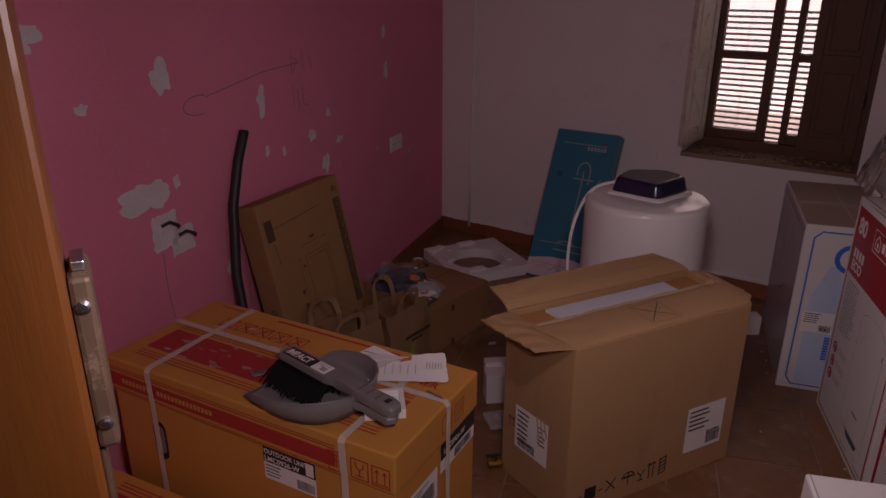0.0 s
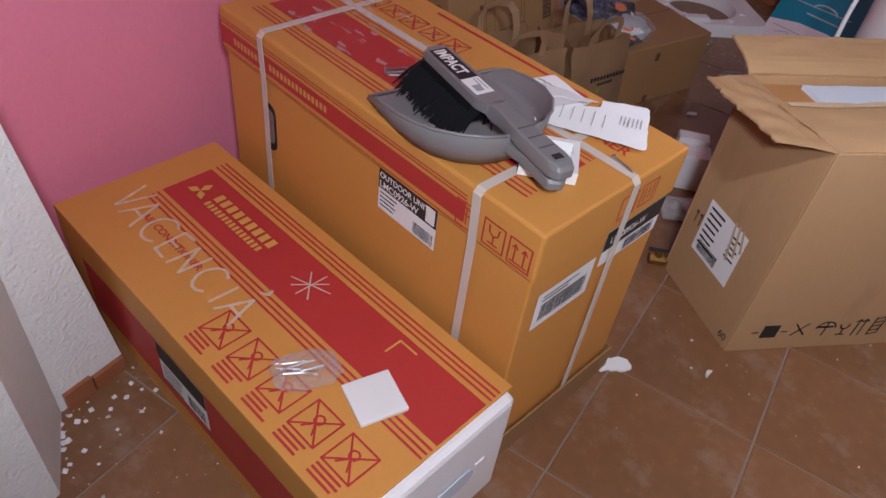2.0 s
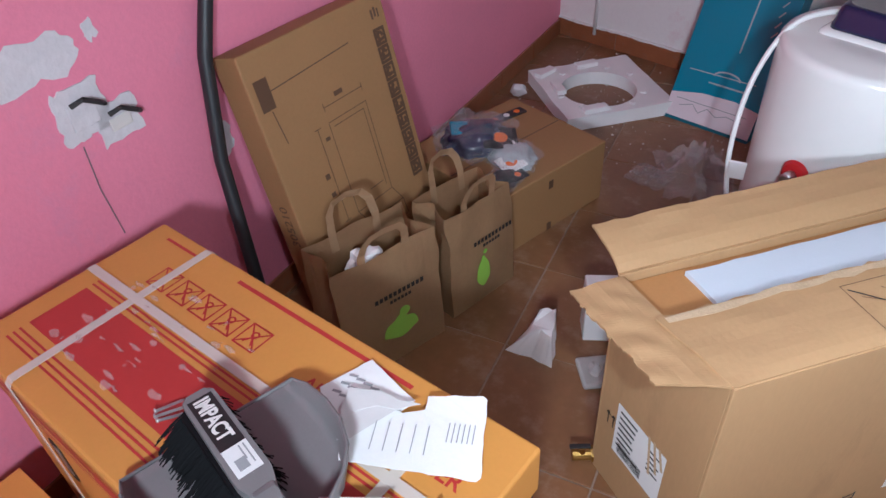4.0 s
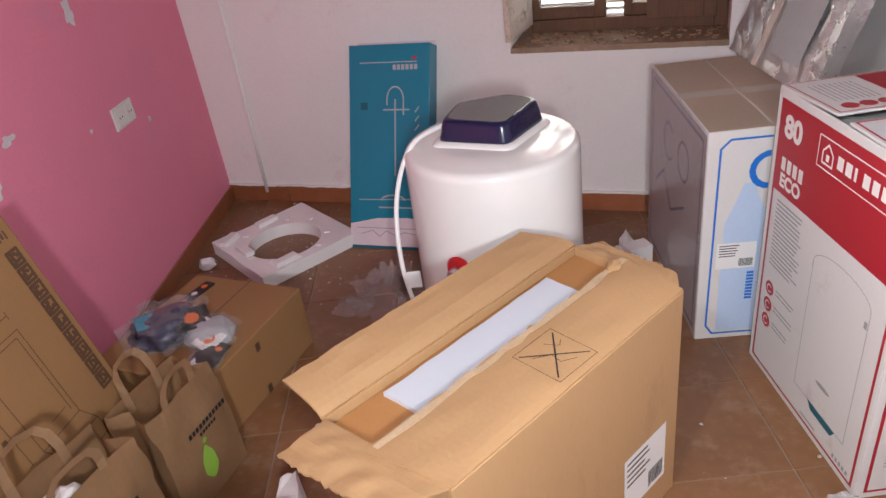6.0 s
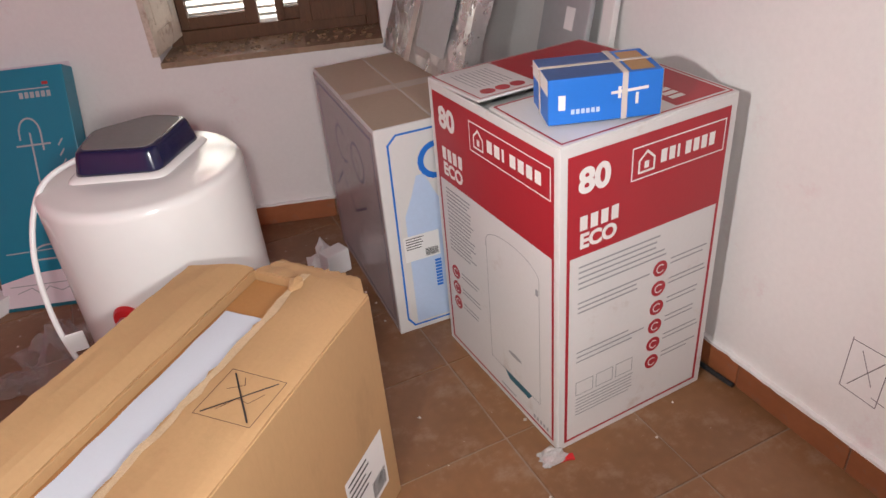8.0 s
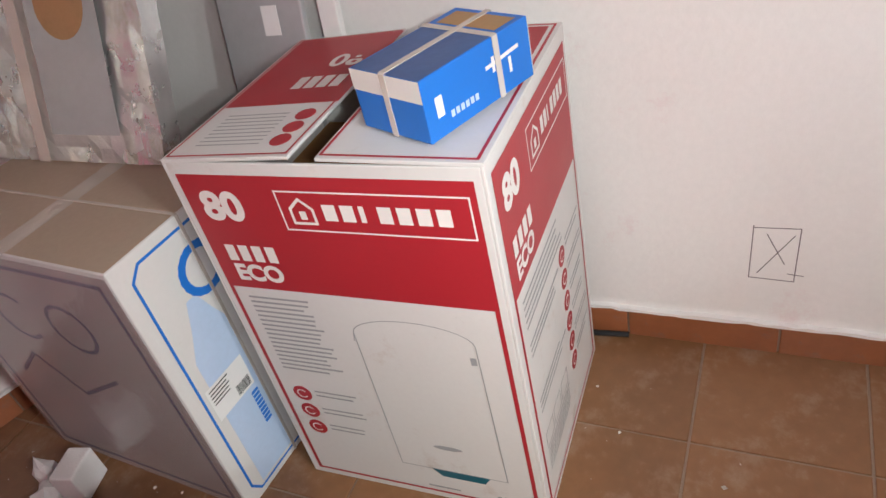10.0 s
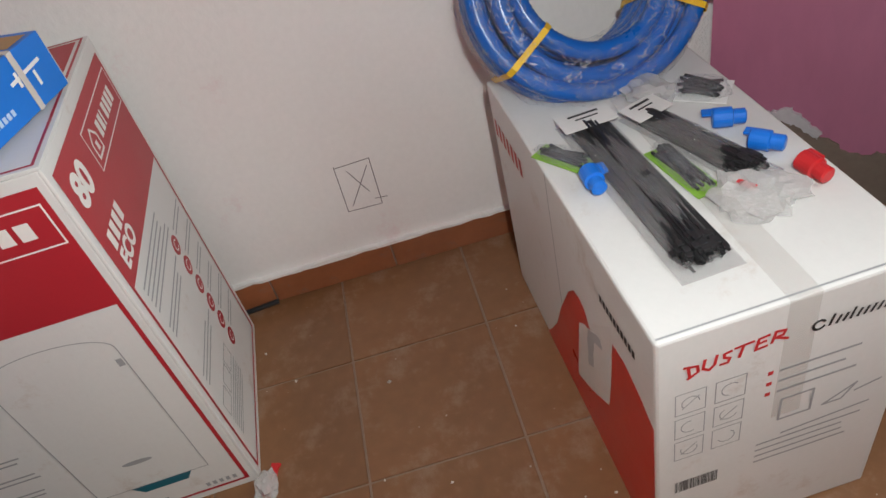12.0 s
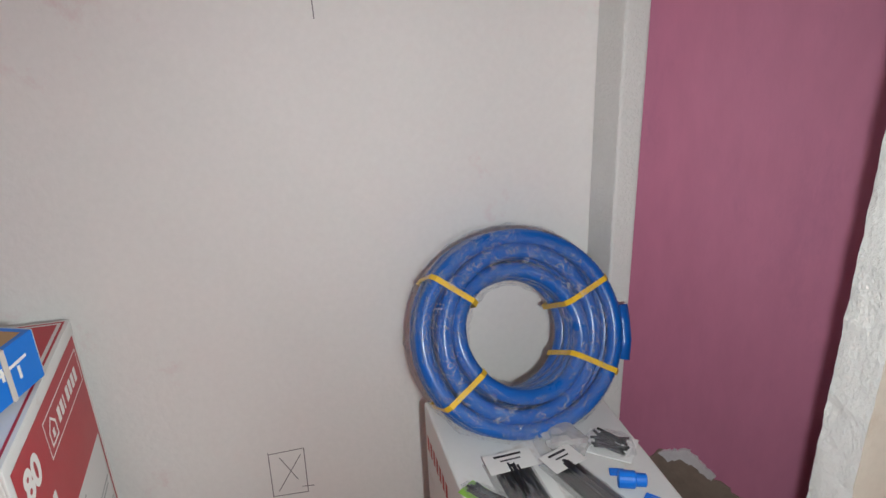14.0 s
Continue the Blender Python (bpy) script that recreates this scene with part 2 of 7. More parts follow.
FILM_SIDE = clear_film("dusty_glossy_film", (0.66, 0.56, 0.58), 0.34, 0.12, 0.45, 0.25, 8)
DUST = clear_film("white_dust", (0.84, 0.80, 0.76), 0.14, 0.5, 0.02, 0.0)
GLASS = clear_film("window_glass", (0.9, 0.95, 0.95), 0.06, 0.03, 0.9, 0.0)
SOCKET = material("white_socket_plastic", (0.74, 0.70, 0.66), 0.35, 0.06, 60, 6, 0.03)
DIRT = material("brown_sill_dirt", (0.24, 0.15, 0.085), 0.9, 0.4, 60, 9, 0.5, per_island=0.4)
HEADER = material("grey_white_header_card", (0.68, 0.66, 0.64), 0.6, 0.08, 80, 6, 0.1)
DUSTY_BLUE = material("dusty_blue_print", (0.06, 0.12, 0.30), 0.5, 0.25, 60, 7, 0.08)
EARTH = material("pale_street_ground", (0.40, 0.36, 0.30), 0.9, 0.2, 3, 0.5, 0.3)
FACADE = material("pale_facade_backdrop", (0.75, 0.71, 0.64), 0.85, 0.12, 20, 0.8, 0.3)

# ---- building blocks ----


def mesh_of(name, bm, mat, smooth=False):
    me = bpy.data.meshes.new(name)
    bm.to_mesh(me)
    bm.free()
    if mat:
        me.materials.append(mat)
    if smooth:
        me.polygons.foreach_set("use_smooth", [True] * len(me.polygons))
    return me


def part(name, bm, mat, parent=None, label="", smooth=False, m=None):
    ob = new(name, mesh_of(name, bm, mat, smooth))
    if parent:
        ob.parent = parent
    if m is not None:
        ob.matrix_basis = m
    if label:
        ob["label"] = label
    return ob


def node(name, parent, label="", m=None):
    """A part that only holds its own pieces."""
    ob = new(name)
    ob.parent = parent
    if m is not None:
        ob.matrix_basis = m
    if label:
        ob["label"] = label
    return ob


def thing(name, m, label, category, group="", kind=""):
    ob = new(name)
    ob.empty_display_size = 0.05
    ob.matrix_basis = m
    return tagged(ob, label, category, group, kind)


def setting(name, bm, mat, label, category, smooth=False):
    return tagged(part(name, bm, mat, smooth=smooth), label, category, "", "structure")


def at(x, y, z=0.0, turn=0.0):
    return pose(x, y, z, 0, 0, turn)


def block(x0, y0, z0, x1, y1, z1, bevel=0.0, bm=None, segs=2, m=None):
    bm = bm or bmesh.new()
    mat4 = Matrix.LocRotScale(((x0 + x1) / 2, (y0 + y1) / 2, (z0 + z1) / 2), None, (abs(x1 - x0), abs(y1 - y0), abs(z1 - z0)))
    made = bmesh.ops.create_cube(bm, size=1.0, matrix=(m @ mat4) if m is not None else mat4)
    if bevel:
        edges = list({e for v in made["verts"] for e in v.link_edges})
        bmesh.ops.bevel(bm, geom=edges, offset=bevel, segments=segs, affect="EDGES", profile=0.5)
    return bm


def tube(points, radius, sides=8, bm=None, closed=False, ends=True, ribs=None):
    """A round tube along points; ribs: radius factor for each ring."""
    bm = bm or bmesh.new()
    pts = [Vector(p) for p in points]
    rings, n = [], len(pts)
    side = None
    for i, p in enumerate(pts):
        a, b = pts[(i - 1) % n if closed else max(0, i - 1)], pts[(i + 1) % n if closed else min(n - 1, i + 1)]
        d = (b - a).normalized()
        if side is None:
            side = d.orthogonal().normalized()
        side = (side - d * side.dot(d)).normalized()
        up = d.cross(side)
        r = radius * (ribs(i) if ribs else 1)
        rings.append([bm.verts.new(p + (side * math.cos(2 * math.pi * k / sides) + up * math.sin(2 * math.pi * k / sides)) * r) for k in range(sides)])
    for i in range(n if closed else n - 1):
        a, b = rings[i], rings[(i + 1) % n]
        for k in range(sides):
            bm.faces.new((a[k], a[(k + 1) % sides], b[(k + 1) % sides], b[k]))
    if ends and not closed:
        bm.faces.new(rings[0][::-1])
        bm.faces.new(rings[-1])
    return bm


def lathe(profile, sides=48, bm=None):
    """Turns (radius, z) pairs round the z axis."""
    bm = bm or bmesh.new()
    rings = [[bm.verts.new((max(r, 1e-4) * math.cos(2 * math.pi * k / sides), max(r, 1e-4) * math.sin(2 * math.pi * k / sides), z)) for k in range(sides)] for r, z in profile]
    for a, b in zip(rings, rings[1:]):
        for k in range(sides):
            bm.faces.new((a[k], a[(k + 1) % sides], b[(k + 1) % sides], b[k]))
    bm.faces.new(rings[0][::-1])
    bm.faces.new(rings[-1])
    return bm


def slab(outline, z0, z1, bm=None):
    """A flat sheet with thickness from an outline in x and y."""
    bm = bm or bmesh.new()
    lo = [bm.verts.new((x, y, z0)) for x, y in outline]
    hi = [bm.verts.new((x, y, z1)) for x, y in outline]
    n = len(outline)
    bm.faces.new(lo[::-1])
    bm.faces.new(hi)
    for i in range(n):
        bm.faces.new((lo[i], lo[(i + 1) % n], hi[(i + 1) % n], hi[i]))
    return bm


def ragged(outline, step=0.02, amp=0.004, seed=1):
    """The outline with its edges broken up."""
    rnd, out, n = random.Random(seed), [], len(outline)
    for i in range(n):
        a, b = Vector(outline[i]), Vector(outline[(i + 1) % n])
        k = max(1, int((b - a).length / step))
        for j in range(k):
            p = a.lerp(b, j / k)
            out.append((p.x + rnd.uniform(-amp, amp), p.y + rnd.uniform(-amp, amp)))
    return out


def crumple(size, seed, flat=0.5, sub=3, amp=0.35):
    """A crinkled lump of film or cloth."""
    bm = bmesh.new()
    bmesh.ops.create_icosphere(bm, subdivisions=sub, radius=1.0)
    for v in bm.verts:
        k = 1 + amp * noise.noise(v.co * 2.3 + Vector((seed * 7.1, 0, 0))) + amp * 0.6 * noise.noise(v.co * 6.1 + Vector((0, seed * 3.3, 0)))
        v.co = Vector((v.co.x * size[0], v.co.y * size[1], max(v.co.z, -flat) * size[2])) * k
    lo = min(v.co.z for v in bm.verts)
    for v in bm.verts:
        v.co.z -= lo
    return bm


# A box's faces as frames: u to the right and v up, seen from outside.
def face_of(face, l, w, h):
    frames = {"front": ((0, 0, 0), (1, 0, 0), (0, 0, 1)), "right": ((l, 0, 0), (0, 1, 0), (0, 0, 1)), "back": ((l, w, 0), (-1, 0, 0), (0, 0, 1)),
              "left": ((0, w, 0), (0, -1, 0), (0, 0, 1)), "top": ((0, 0, h), (1, 0, 0), (0, 1, 0))}
    o, u, v = (Vector(q) for q in frames[face])
    n = u.cross(v)
    return Matrix(((u.x, v.x, n.x, o.x), (u.y, v.y, n.y, o.y), (u.z, v.z, n.z, o.z), (0, 0, 0, 1)))


def rects(items, lift=0.0007, bm=None):
    """Printed rectangles (u0, v0, u1, v1) as thin flat faces."""
    bm = bm or bmesh.new()
    for u0, v0, u1, v1 in items:
        bm.faces.new([bm.verts.new(p) for p in ((u0, v0, lift), (u1, v0, lift), (u1, v1, lift), (u0, v1, lift))])
    return bm


def frame_rects(u0, v0, u1, v1, t):
    return [(u0, v0, u1, v0 + t), (u0, v1 - t, u1, v1), (u0, v0 + t, u0 + t, v1 - t), (u1 - t, v0 + t, u1, v1 - t)]


def strokes(lines, width, lift=0.0007, bm=None):
    """Drawn lines as thin flat strips; each line is a list of (u, v)."""
    bm = bm or bmesh.new()
    for line in lines:
        for (ax, ay), (bx, by) in zip(line, line[1:]):
            d = Vector((bx - ax, by - ay))
            if d.length < 1e-6:
                continue
            n = Vector((-d.y, d.x)).normalized() * width / 2
            e = d.normalized() * width * 0.3
            pts = ((ax - e.x + n.x, ay - e.y + n.y), (ax - e.x - n.x, ay - e.y - n.y), (bx + e.x - n.x, by + e.y - n.y), (bx + e.x + n.x, by + e.y + n.y))
            bm.faces.new([bm.verts.new((x, y, lift)) for x, y in pts])
            lift += 0.00001
    return bm


def arc(cx, cy, r, a0, a1, n=10, ry=None):
    return [(cx + r * math.cos(radians(a0 + (a1 - a0) * i / n)), cy + (ry or r) * math.sin(radians(a0 + (a1 - a0) * i / n))) for i in range(n + 1)]


def words(text, size, lift=0.0009, align="LEFT", stretch=1.0, bold=0.0):
    """Lettering with the built-in font, as a mesh."""
    cu = bpy.data.curves.new("lettering", "FONT")
    cu.body, cu.size, cu.align_x, cu.offset = text, size, align, bold
    tmp = bpy.data.objects.new("lettering", cu)
    me = bpy.data.meshes.new_from_object(tmp)
    bm = bmesh.new()
    bm.from_mesh(me)
    bpy.data.objects.remove(tmp)
    bpy.data.meshes.remove(me)
    bpy.data.curves.remove(cu)
    bmesh.ops.scale(bm, vec=(stretch, 1, 1), verts=bm.verts)
    bmesh.ops.translate(bm, vec=(0, 0, lift), verts=bm.verts)
    return bm


def spot(u, v, turn=0.0):
    return Matrix.Translation((u, v, 0)) @ Matrix.Rotation(radians(turn), 4, "Z")


def text_lines(u0, v0, u1, n, pitch, thick, seed=1, ragged_end=0.4):
    """Rows of small unreadable print as bars."""
    rnd = random.Random(seed)
    return [(u0, v0 - i * pitch, u0 + (u1 - u0) * (1 - rnd.random() * ragged_end), v0 - i * pitch + thick) for i in range(n)]


def barcode(u0, v0, u1, v1, seed=3):
    rnd, out, u = random.Random(seed), [], u0
    while u < u1:
        w = rnd.choice((0.0006, 0.001, 0.0016))
        out.append((u, v0, min(u + w, u1), v1))
        u += w + rnd.choice((0.0007, 0.0012))
    return out

# ---- structure ----
WINDOW_WALL = pose(-0.01, 0.25, 0, 0, 0, -19.03)
PINK_WALL = pose(-0.01, 0.25, 0, 0, 0, -94.57)
ON_PINK = PINK_WALL @ Matrix(((-1, 0, 0, 0), (0, 0, 1, 0), (0, 1, 0, 0), (0, 0, 0, 1)))
ON_WINDOW_WALL = WINDOW_WALL @ Matrix(((1, 0, 0, 0), (0, 0, -1, 0), (0, 1, 0, 0), (0, 0, 0, 1)))
ON_RIGHT = Matrix(((0, 0, -1, 2.46), (-1, 0, 0, 0), (0, 1, 0, 0), (0, 0, 0, 1)))
# height of the unseen ceiling, raised to weaken bounced light
CEIL = 3.0

floor = setting("floor", block(-0.75, -7.6, -0.16, 3.1, 1.3, -0.004), GROUT, "brown square ceramic floor tiles with pale grout", "floor")
setting("ground", block(-60, -60, -0.5, 60, 60, -0.2), EARTH, "pale sunlit street outside the window", "ground")
setting("ceiling", block(-0.9, -7.7, CEIL, 3.2, 1.4, CEIL + 0.2), CEILING, "plain white ceiling, unseen, set high to cut bounce", "ceiling")

bm = block(-0.02, -0.35, 0, 3.62, 0, CEIL)
bmesh.ops.transform(bm, matrix=PINK_WALL, verts=bm.verts)
setting("wall_west", bm, PINK, "pink painted wall with chipped patches and pencil marks", "wall")

bm = bmesh.new()
for u0, u1, z0, z1 in ((0.0, 1.463, 0, CEIL), (2.247, 3.3, 0, CEIL), (1.463, 2.247, 0, 0.670), (1.463, 2.247, 1.98, CEIL)):
    block(u0, 0, z0, u1, 0.48, z1, bm=bm)
bmesh.ops.transform(bm, matrix=WINDOW_WALL, verts=bm.verts)
setting("wall_north", bm, WHITE_WALL, "white painted wall with a deep window opening", "wall")

setting("wall_east", block(2.46, -3.06, 0, 2.75, 0.2, CEIL), WHITE_WALL, "white painted wall with a pencilled square", "wall")
nib = block(2.33, -3.075, 0, 2.46, -3.02, CEIL, 0.006)
setting("wall_nib", nib, ROUGHCAST, "short rough white plaster wall end", "wall")
# the alcove wall runs on slantwise from the nib
ALCOVE = pose(2.462, -3.078, 0, 0, 0, -129.1)
bm = block(0, -0.25, 0, 1.6, 0, CEIL)
bmesh.ops.transform(bm, matrix=ALCOVE @ Matrix.Diagonal((1, -1, 1, 1)), verts=bm.verts)
bmesh.ops.recalc_face_normals(bm, faces=bm.faces[:])
setting("wall_alcove", bm, MAUVE, "mauve painted slanting alcove wall with streaks", "wall")


def rough_face(w, h, n, m, seed):
    """A hand-plastered face in the local x and z plane with shallow lumps."""
    bm = bmesh.new()
    grid = [[bm.verts.new((w * i / n, -0.004 - 0.004 * noise.noise(Vector((w * i / n * 30, seed, h * j / m * 30))), h * j / m)) for i in range(n + 1)] for j in range(m + 1)]
    for j in range(m):
        for i in range(n):
            bm.faces.new((grid[j][i], grid[j][i + 1], grid[j + 1][i + 1], grid[j + 1][i]))
    return bm


setting("wall_partition", block(1.684, -7.5, 0, 1.762, -3.131, CEIL), CREAM, "thin cream painted partition wall", "wall")
bm = rough_face(0.084, CEIL, 7, 180, 3)
bmesh.ops.rotate(bm, matrix=Matrix.Rotation(math.pi, 3, "Z"), verts=bm.verts)
bmesh.ops.translate(bm, vec=(1.765, -3.131, 0), verts=bm.verts)
setting("trim_partition_end", bm, ROUGHCAST, "rough white plastered end of the partition", "wall trim")
bm = slab([(-3.093, 0.0), (-3.205, 1.0), (-3.225, CEIL), (-7.5, CEIL), (-7.5, 0.0)], -0.4, 0.006)
bmesh.ops.transform(bm, matrix=Matrix(((0, 0, 1, 0), (1, 0, 0, 0), (0, 1, 0, 0), (0, 0, 0, 1))), verts=bm.verts)
bmesh.ops.recalc_face_normals(bm, faces=bm.faces[:])
setting("wall_pier", bm, ROUGHCAST, "rough white plastered wall end beside the entrance", "wall")
setting("wall_jamb", slab([(0.0075, -3.245), (0.150, -3.350), (0.150, -3.75), (0.0075, -3.75)], 0, CEIL), ROUGHCAST, "rough white plastered door jamb", "wall")
bm = bmesh.new()
for y0, y1, h in ((-3.232, -3.172, 0.046), (-3.169, -3.098, 0.038)):
    block(0.0065, y0, 0.0, 0.017, y1, h, 0.002, bm=bm)
setting("trim_pier_foot", bm, SKIRT, "broken terracotta tiles at the foot of the wall end", "skirting")
rnd = random.Random(31)
bm = bmesh.new()
for i in range(34):
    s = rnd.uniform(0.0015, 0.0055)
    block(-s, -s, 0, s, s, s * rnd.uniform(0.4, 1.0), s * 0.2, bm=bm, segs=1, m=pose(rnd.uniform(0.02, 0.16), rnd.uniform(-3.33, -3.06), 0, rnd.uniform(-20, 20), rnd.uniform(-20, 20), rnd.uniform(0, 90)))
tagged(part("plaster_crumbs", bm, FILLER), "crumbled plaster at the foot of the wall end", "crumbs", "", "stuff")
# added end wall out of view, set far back so less light bounces
setting("wall_hall_end", block(-0.4, -7.7, 0, 1.9, -7.5, CEIL), CREAM, "unseen cream wall added to close the hall", "wall")

# bare plaster at the foot of the alcove wall
ON_ALCOVE = ALCOVE @ Matrix(((1, 0, 0, 0), (0, 0, -1, 0), (0, 1, 0, 0), (0, 0, 0, 1)))
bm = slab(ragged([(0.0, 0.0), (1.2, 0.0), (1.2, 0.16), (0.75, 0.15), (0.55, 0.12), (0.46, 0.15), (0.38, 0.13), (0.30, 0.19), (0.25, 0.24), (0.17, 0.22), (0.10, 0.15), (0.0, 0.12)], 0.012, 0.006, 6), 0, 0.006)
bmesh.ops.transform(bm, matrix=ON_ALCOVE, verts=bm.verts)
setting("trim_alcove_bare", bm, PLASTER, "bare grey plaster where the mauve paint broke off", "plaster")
bm = slab(ragged([(0.17, 0.22), (0.20, 0.20), (0.23, 0.215), (0.27, 0.20), (0.31, 0.17), (0.315, 0.19), (0.27, 0.225), (0.24, 0.25), (0.205, 0.235)], 0.007, 0.005, 7), 0.004, 0.013)
bmesh.ops.transform(bm, matrix=ON_ALCOVE, verts=bm.verts)
setting("trim_alcove_filler", bm, FILLER, "broken edge of pale filler on the alcove wall", "plaster")


# skirting of terracotta tiles
def skirting(name, m, length, lean, height, seed, skip=()):
    rnd = random.Random(seed)
    base = setting(name, block(0, -0.006 * lean, 0, length, -0.001 * lean, height - 0.004), GROUT, "low skirting of terracotta tiles", "skirting")
    base.matrix_basis = m
    u, shared = 0.0, {}
    while u < length - 0.02:
        w = min(0.33, length - u) - 0.004
        key = round(w, 2)
        if key not in shared:
            shared[key] = mesh_of("skirting_tile", block(0, -0.013 * lean, 0, w, -0.006 * lean, height, 0.0018), SKIRT)
        if not any(a < u + w / 2 < b for a, b in skip):
            ob = new("skirting_tile", shared[key])
            ob.parent = base
            ob.matrix_basis = pose(u, rnd.uniform(0, 0.001) * lean, 0, 0, 0, 0)
        u += w + 0.004


def skirting_edge(name, m, length, lean, height, seed):
    """A ragged line of white paint and filler along the top of the skirting."""
    outline = [(0.0, height - 0.003)] + [(length * i / 60, height - 0.004) for i in range(1, 60)] + [(length, height - 0.003), (length, height + 0.004), (0, height + 0.004)]
    bm = slab(ragged(outline, 0.02, 0.0028, seed), 0.0, 0.0138)
    bmesh.ops.transform(bm, matrix=m @ Matrix(((1, 0, 0, 0), (0, 0, -lean, 0), (0, 1, 0, 0), (0, 0, 0, 1))), verts=bm.verts)
    setting(name, bm, WHITE_WALL, "ragged painted edge above the skirting", "wall trim")


skirting_edge("trim_east", pose(2.46, -0.62, 0, 0, 0, -90), 2.4, 1, 0.082, 4)
skirting_edge("trim_north", WINDOW_WALL, 2.6, 1, 0.082, 5)
skirting("baseboard_north", WINDOW_WALL, 2.6, 1, 0.082, 1)
skirting("baseboard_west", PINK_WALL, 3.3, -1, 0.075, 2)
skirting("baseboard_east", pose(2.46, -0.62, 0, 0, 0, -90), 2.4, 1, 0.082, 3)

# ---- window ----
win = tagged(new("window_1"), "old wooden casement window with slatted blind and inner shutters", "window", "", "structure")
win.matrix_basis = WINDOW_WALL
for u0, u1, z0, z1 in ((1.463, 1.51, 0.69, 1.98), (2.2, 2.247, 0.69, 1.98), (1.51, 2.2, 0.69, 0.74), (1.51, 2.2, 1.93, 1.98)):
    part("window_frame", block(u0, 0.20, z0, u1, 0.27, z1, 0.003), WOOD_OLD, win)
sill = part("window_sill", slab(ragged([(1.463, -0.012), (2.247, -0.012), (2.247, 0.47), (1.463, 0.47)], 0.02, 0.0025, 9), 0.670, 0.69), WOOD_SILL, win, "grimy worn wooden sill board")
rnd = random.Random(4)
bm = bmesh.new()
for i in range(170):
    s = rnd.uniform(0.002, 0.009)
    u, d = rnd.uniform(1.48, 2.23), rnd.uniform(0.02, 0.19)
    block(-s, -s * rnd.uniform(0.3, 1), 0, s, s * rnd.uniform(0.3, 1), s * 0.8, bm=bm, m=pose(u, d, 0.69, 0, 0, rnd.uniform(0, 180)))
part("sill_grime", bm, DIRT, win, "crumbs and dirt on the sill")["kind"] = "stuff"


def casement(u0, u1, name):
    leaf = node(name, win)
    bm = bmesh.new()
    for a, b, z0, z1 in ((u0, u0 + 0.03, 0.74, 1.93), (u1 - 0.045, u1, 0.74, 1.93), (u0 + 0.03, u1 - 0.045, 0.74, 0.785), (u0 + 0.03, u1 - 0.045, 1.135, 1.172), (u0 + 0.03, u1 - 0.045, 1.885, 1.93)):
        block(a, 0.215, z0, b, 0.255, z1, 0.003, bm=bm)
    part("sash", bm, WOOD_OLD, leaf)
    for z0, z1 in ((0.785, 1.135), (1.172, 1.885)):
        p = part("pane", block(u0 + 0.03, 0.233, z0, u1 - 0.045, 0.236, z1), GLASS, leaf)
        p.visible_shadow = False


casement(1.512, 1.800, "casement")
casement(1.868, 2.198, "casement")


def shutter(m, w, mat, label):
    """A panelled wooden shutter leaf, hinged at local x 0."""
    leaf = node("shutter", win, label, m)
    bm = bmesh.new()
    for a, b, z0, z1 in ((0, 0.045, 0.73, 1.92), (w - 0.045, w, 0.73, 1.92), (0.045, w - 0.045, 0.73, 0.80), (0.045, w - 0.045, 1.12, 1.18), (0.045, w - 0.045, 1.86, 1.92)):
        block(a, -0.011, z0, b, 0.011, z1, 0.002, bm=bm)
    part("stiles", bm, mat, leaf)
    for z0, z1 in ((0.80, 1.12), (1.18, 1.86)):
        bm = block(0.045, -0.004, z0, w - 0.045, 0.004, z1)
        block(0.065, -0.008, z0 + 0.02, w - 0.065, 0.008, z1 - 0.02, 0.004, bm=bm)
        part("panel", bm, mat, leaf)
    bm = tube([(0.0, -0.012, 0.95), (0.0, -0.012, 1.02)], 0.007)
    tube([(0.0, -0.012, 1.60), (0.0, -0.012, 1.67)], 0.007, bm=bm)
    part("hinge", bm, PRINT_BLACK, leaf)


shutter(pose(1.505, 0.19, 0, 0, 0, -97), 0.27, WOOD_PALE, "open shutter leaf with flaking cream paint")
shutter(pose(2.205, 0.19, 0, 0, 0, 180), 0.25, WOOD_OLD, "closed dark brown shutter leaf")
blind = node("blind", win, "slatted outdoor blind with light between the slats")
slat = mesh_of("slat", block(1.47, -0.003, -0.0065, 2.24, 0.003, 0.0065, 0.002), BLIND)
for i in range(24):
    ob = new("slat", slat)
    ob.parent = blind
    ob.matrix_basis = pose(0, 0.40 + 0.001 * (i % 2), 0.70 + i * 0.0285, 35, 0, 0)
bm = bmesh.new()
for u in (1.62, 1.86, 2.1):
    tube([(u, 0.405, 0.69), (u, 0.405, 1.98)], 0.0015, 5, bm=bm)
part("blind_cord", bm, BLIND, blind)

# an added, unseen facade in the sun whitens the gaps of the blind
house = thing("house", WINDOW_WALL @ pose(-6, 7.0, -0.2), "pale facade added as a bright backdrop outside the window", "house")
part("wall", block(0, 0, 0, 14, 4, 6.5), FACADE, house)
part("roof", block(-0.3, -0.4, 6.5, 14.3, 4.3, 6.75, 0.02), SKIRT, house)

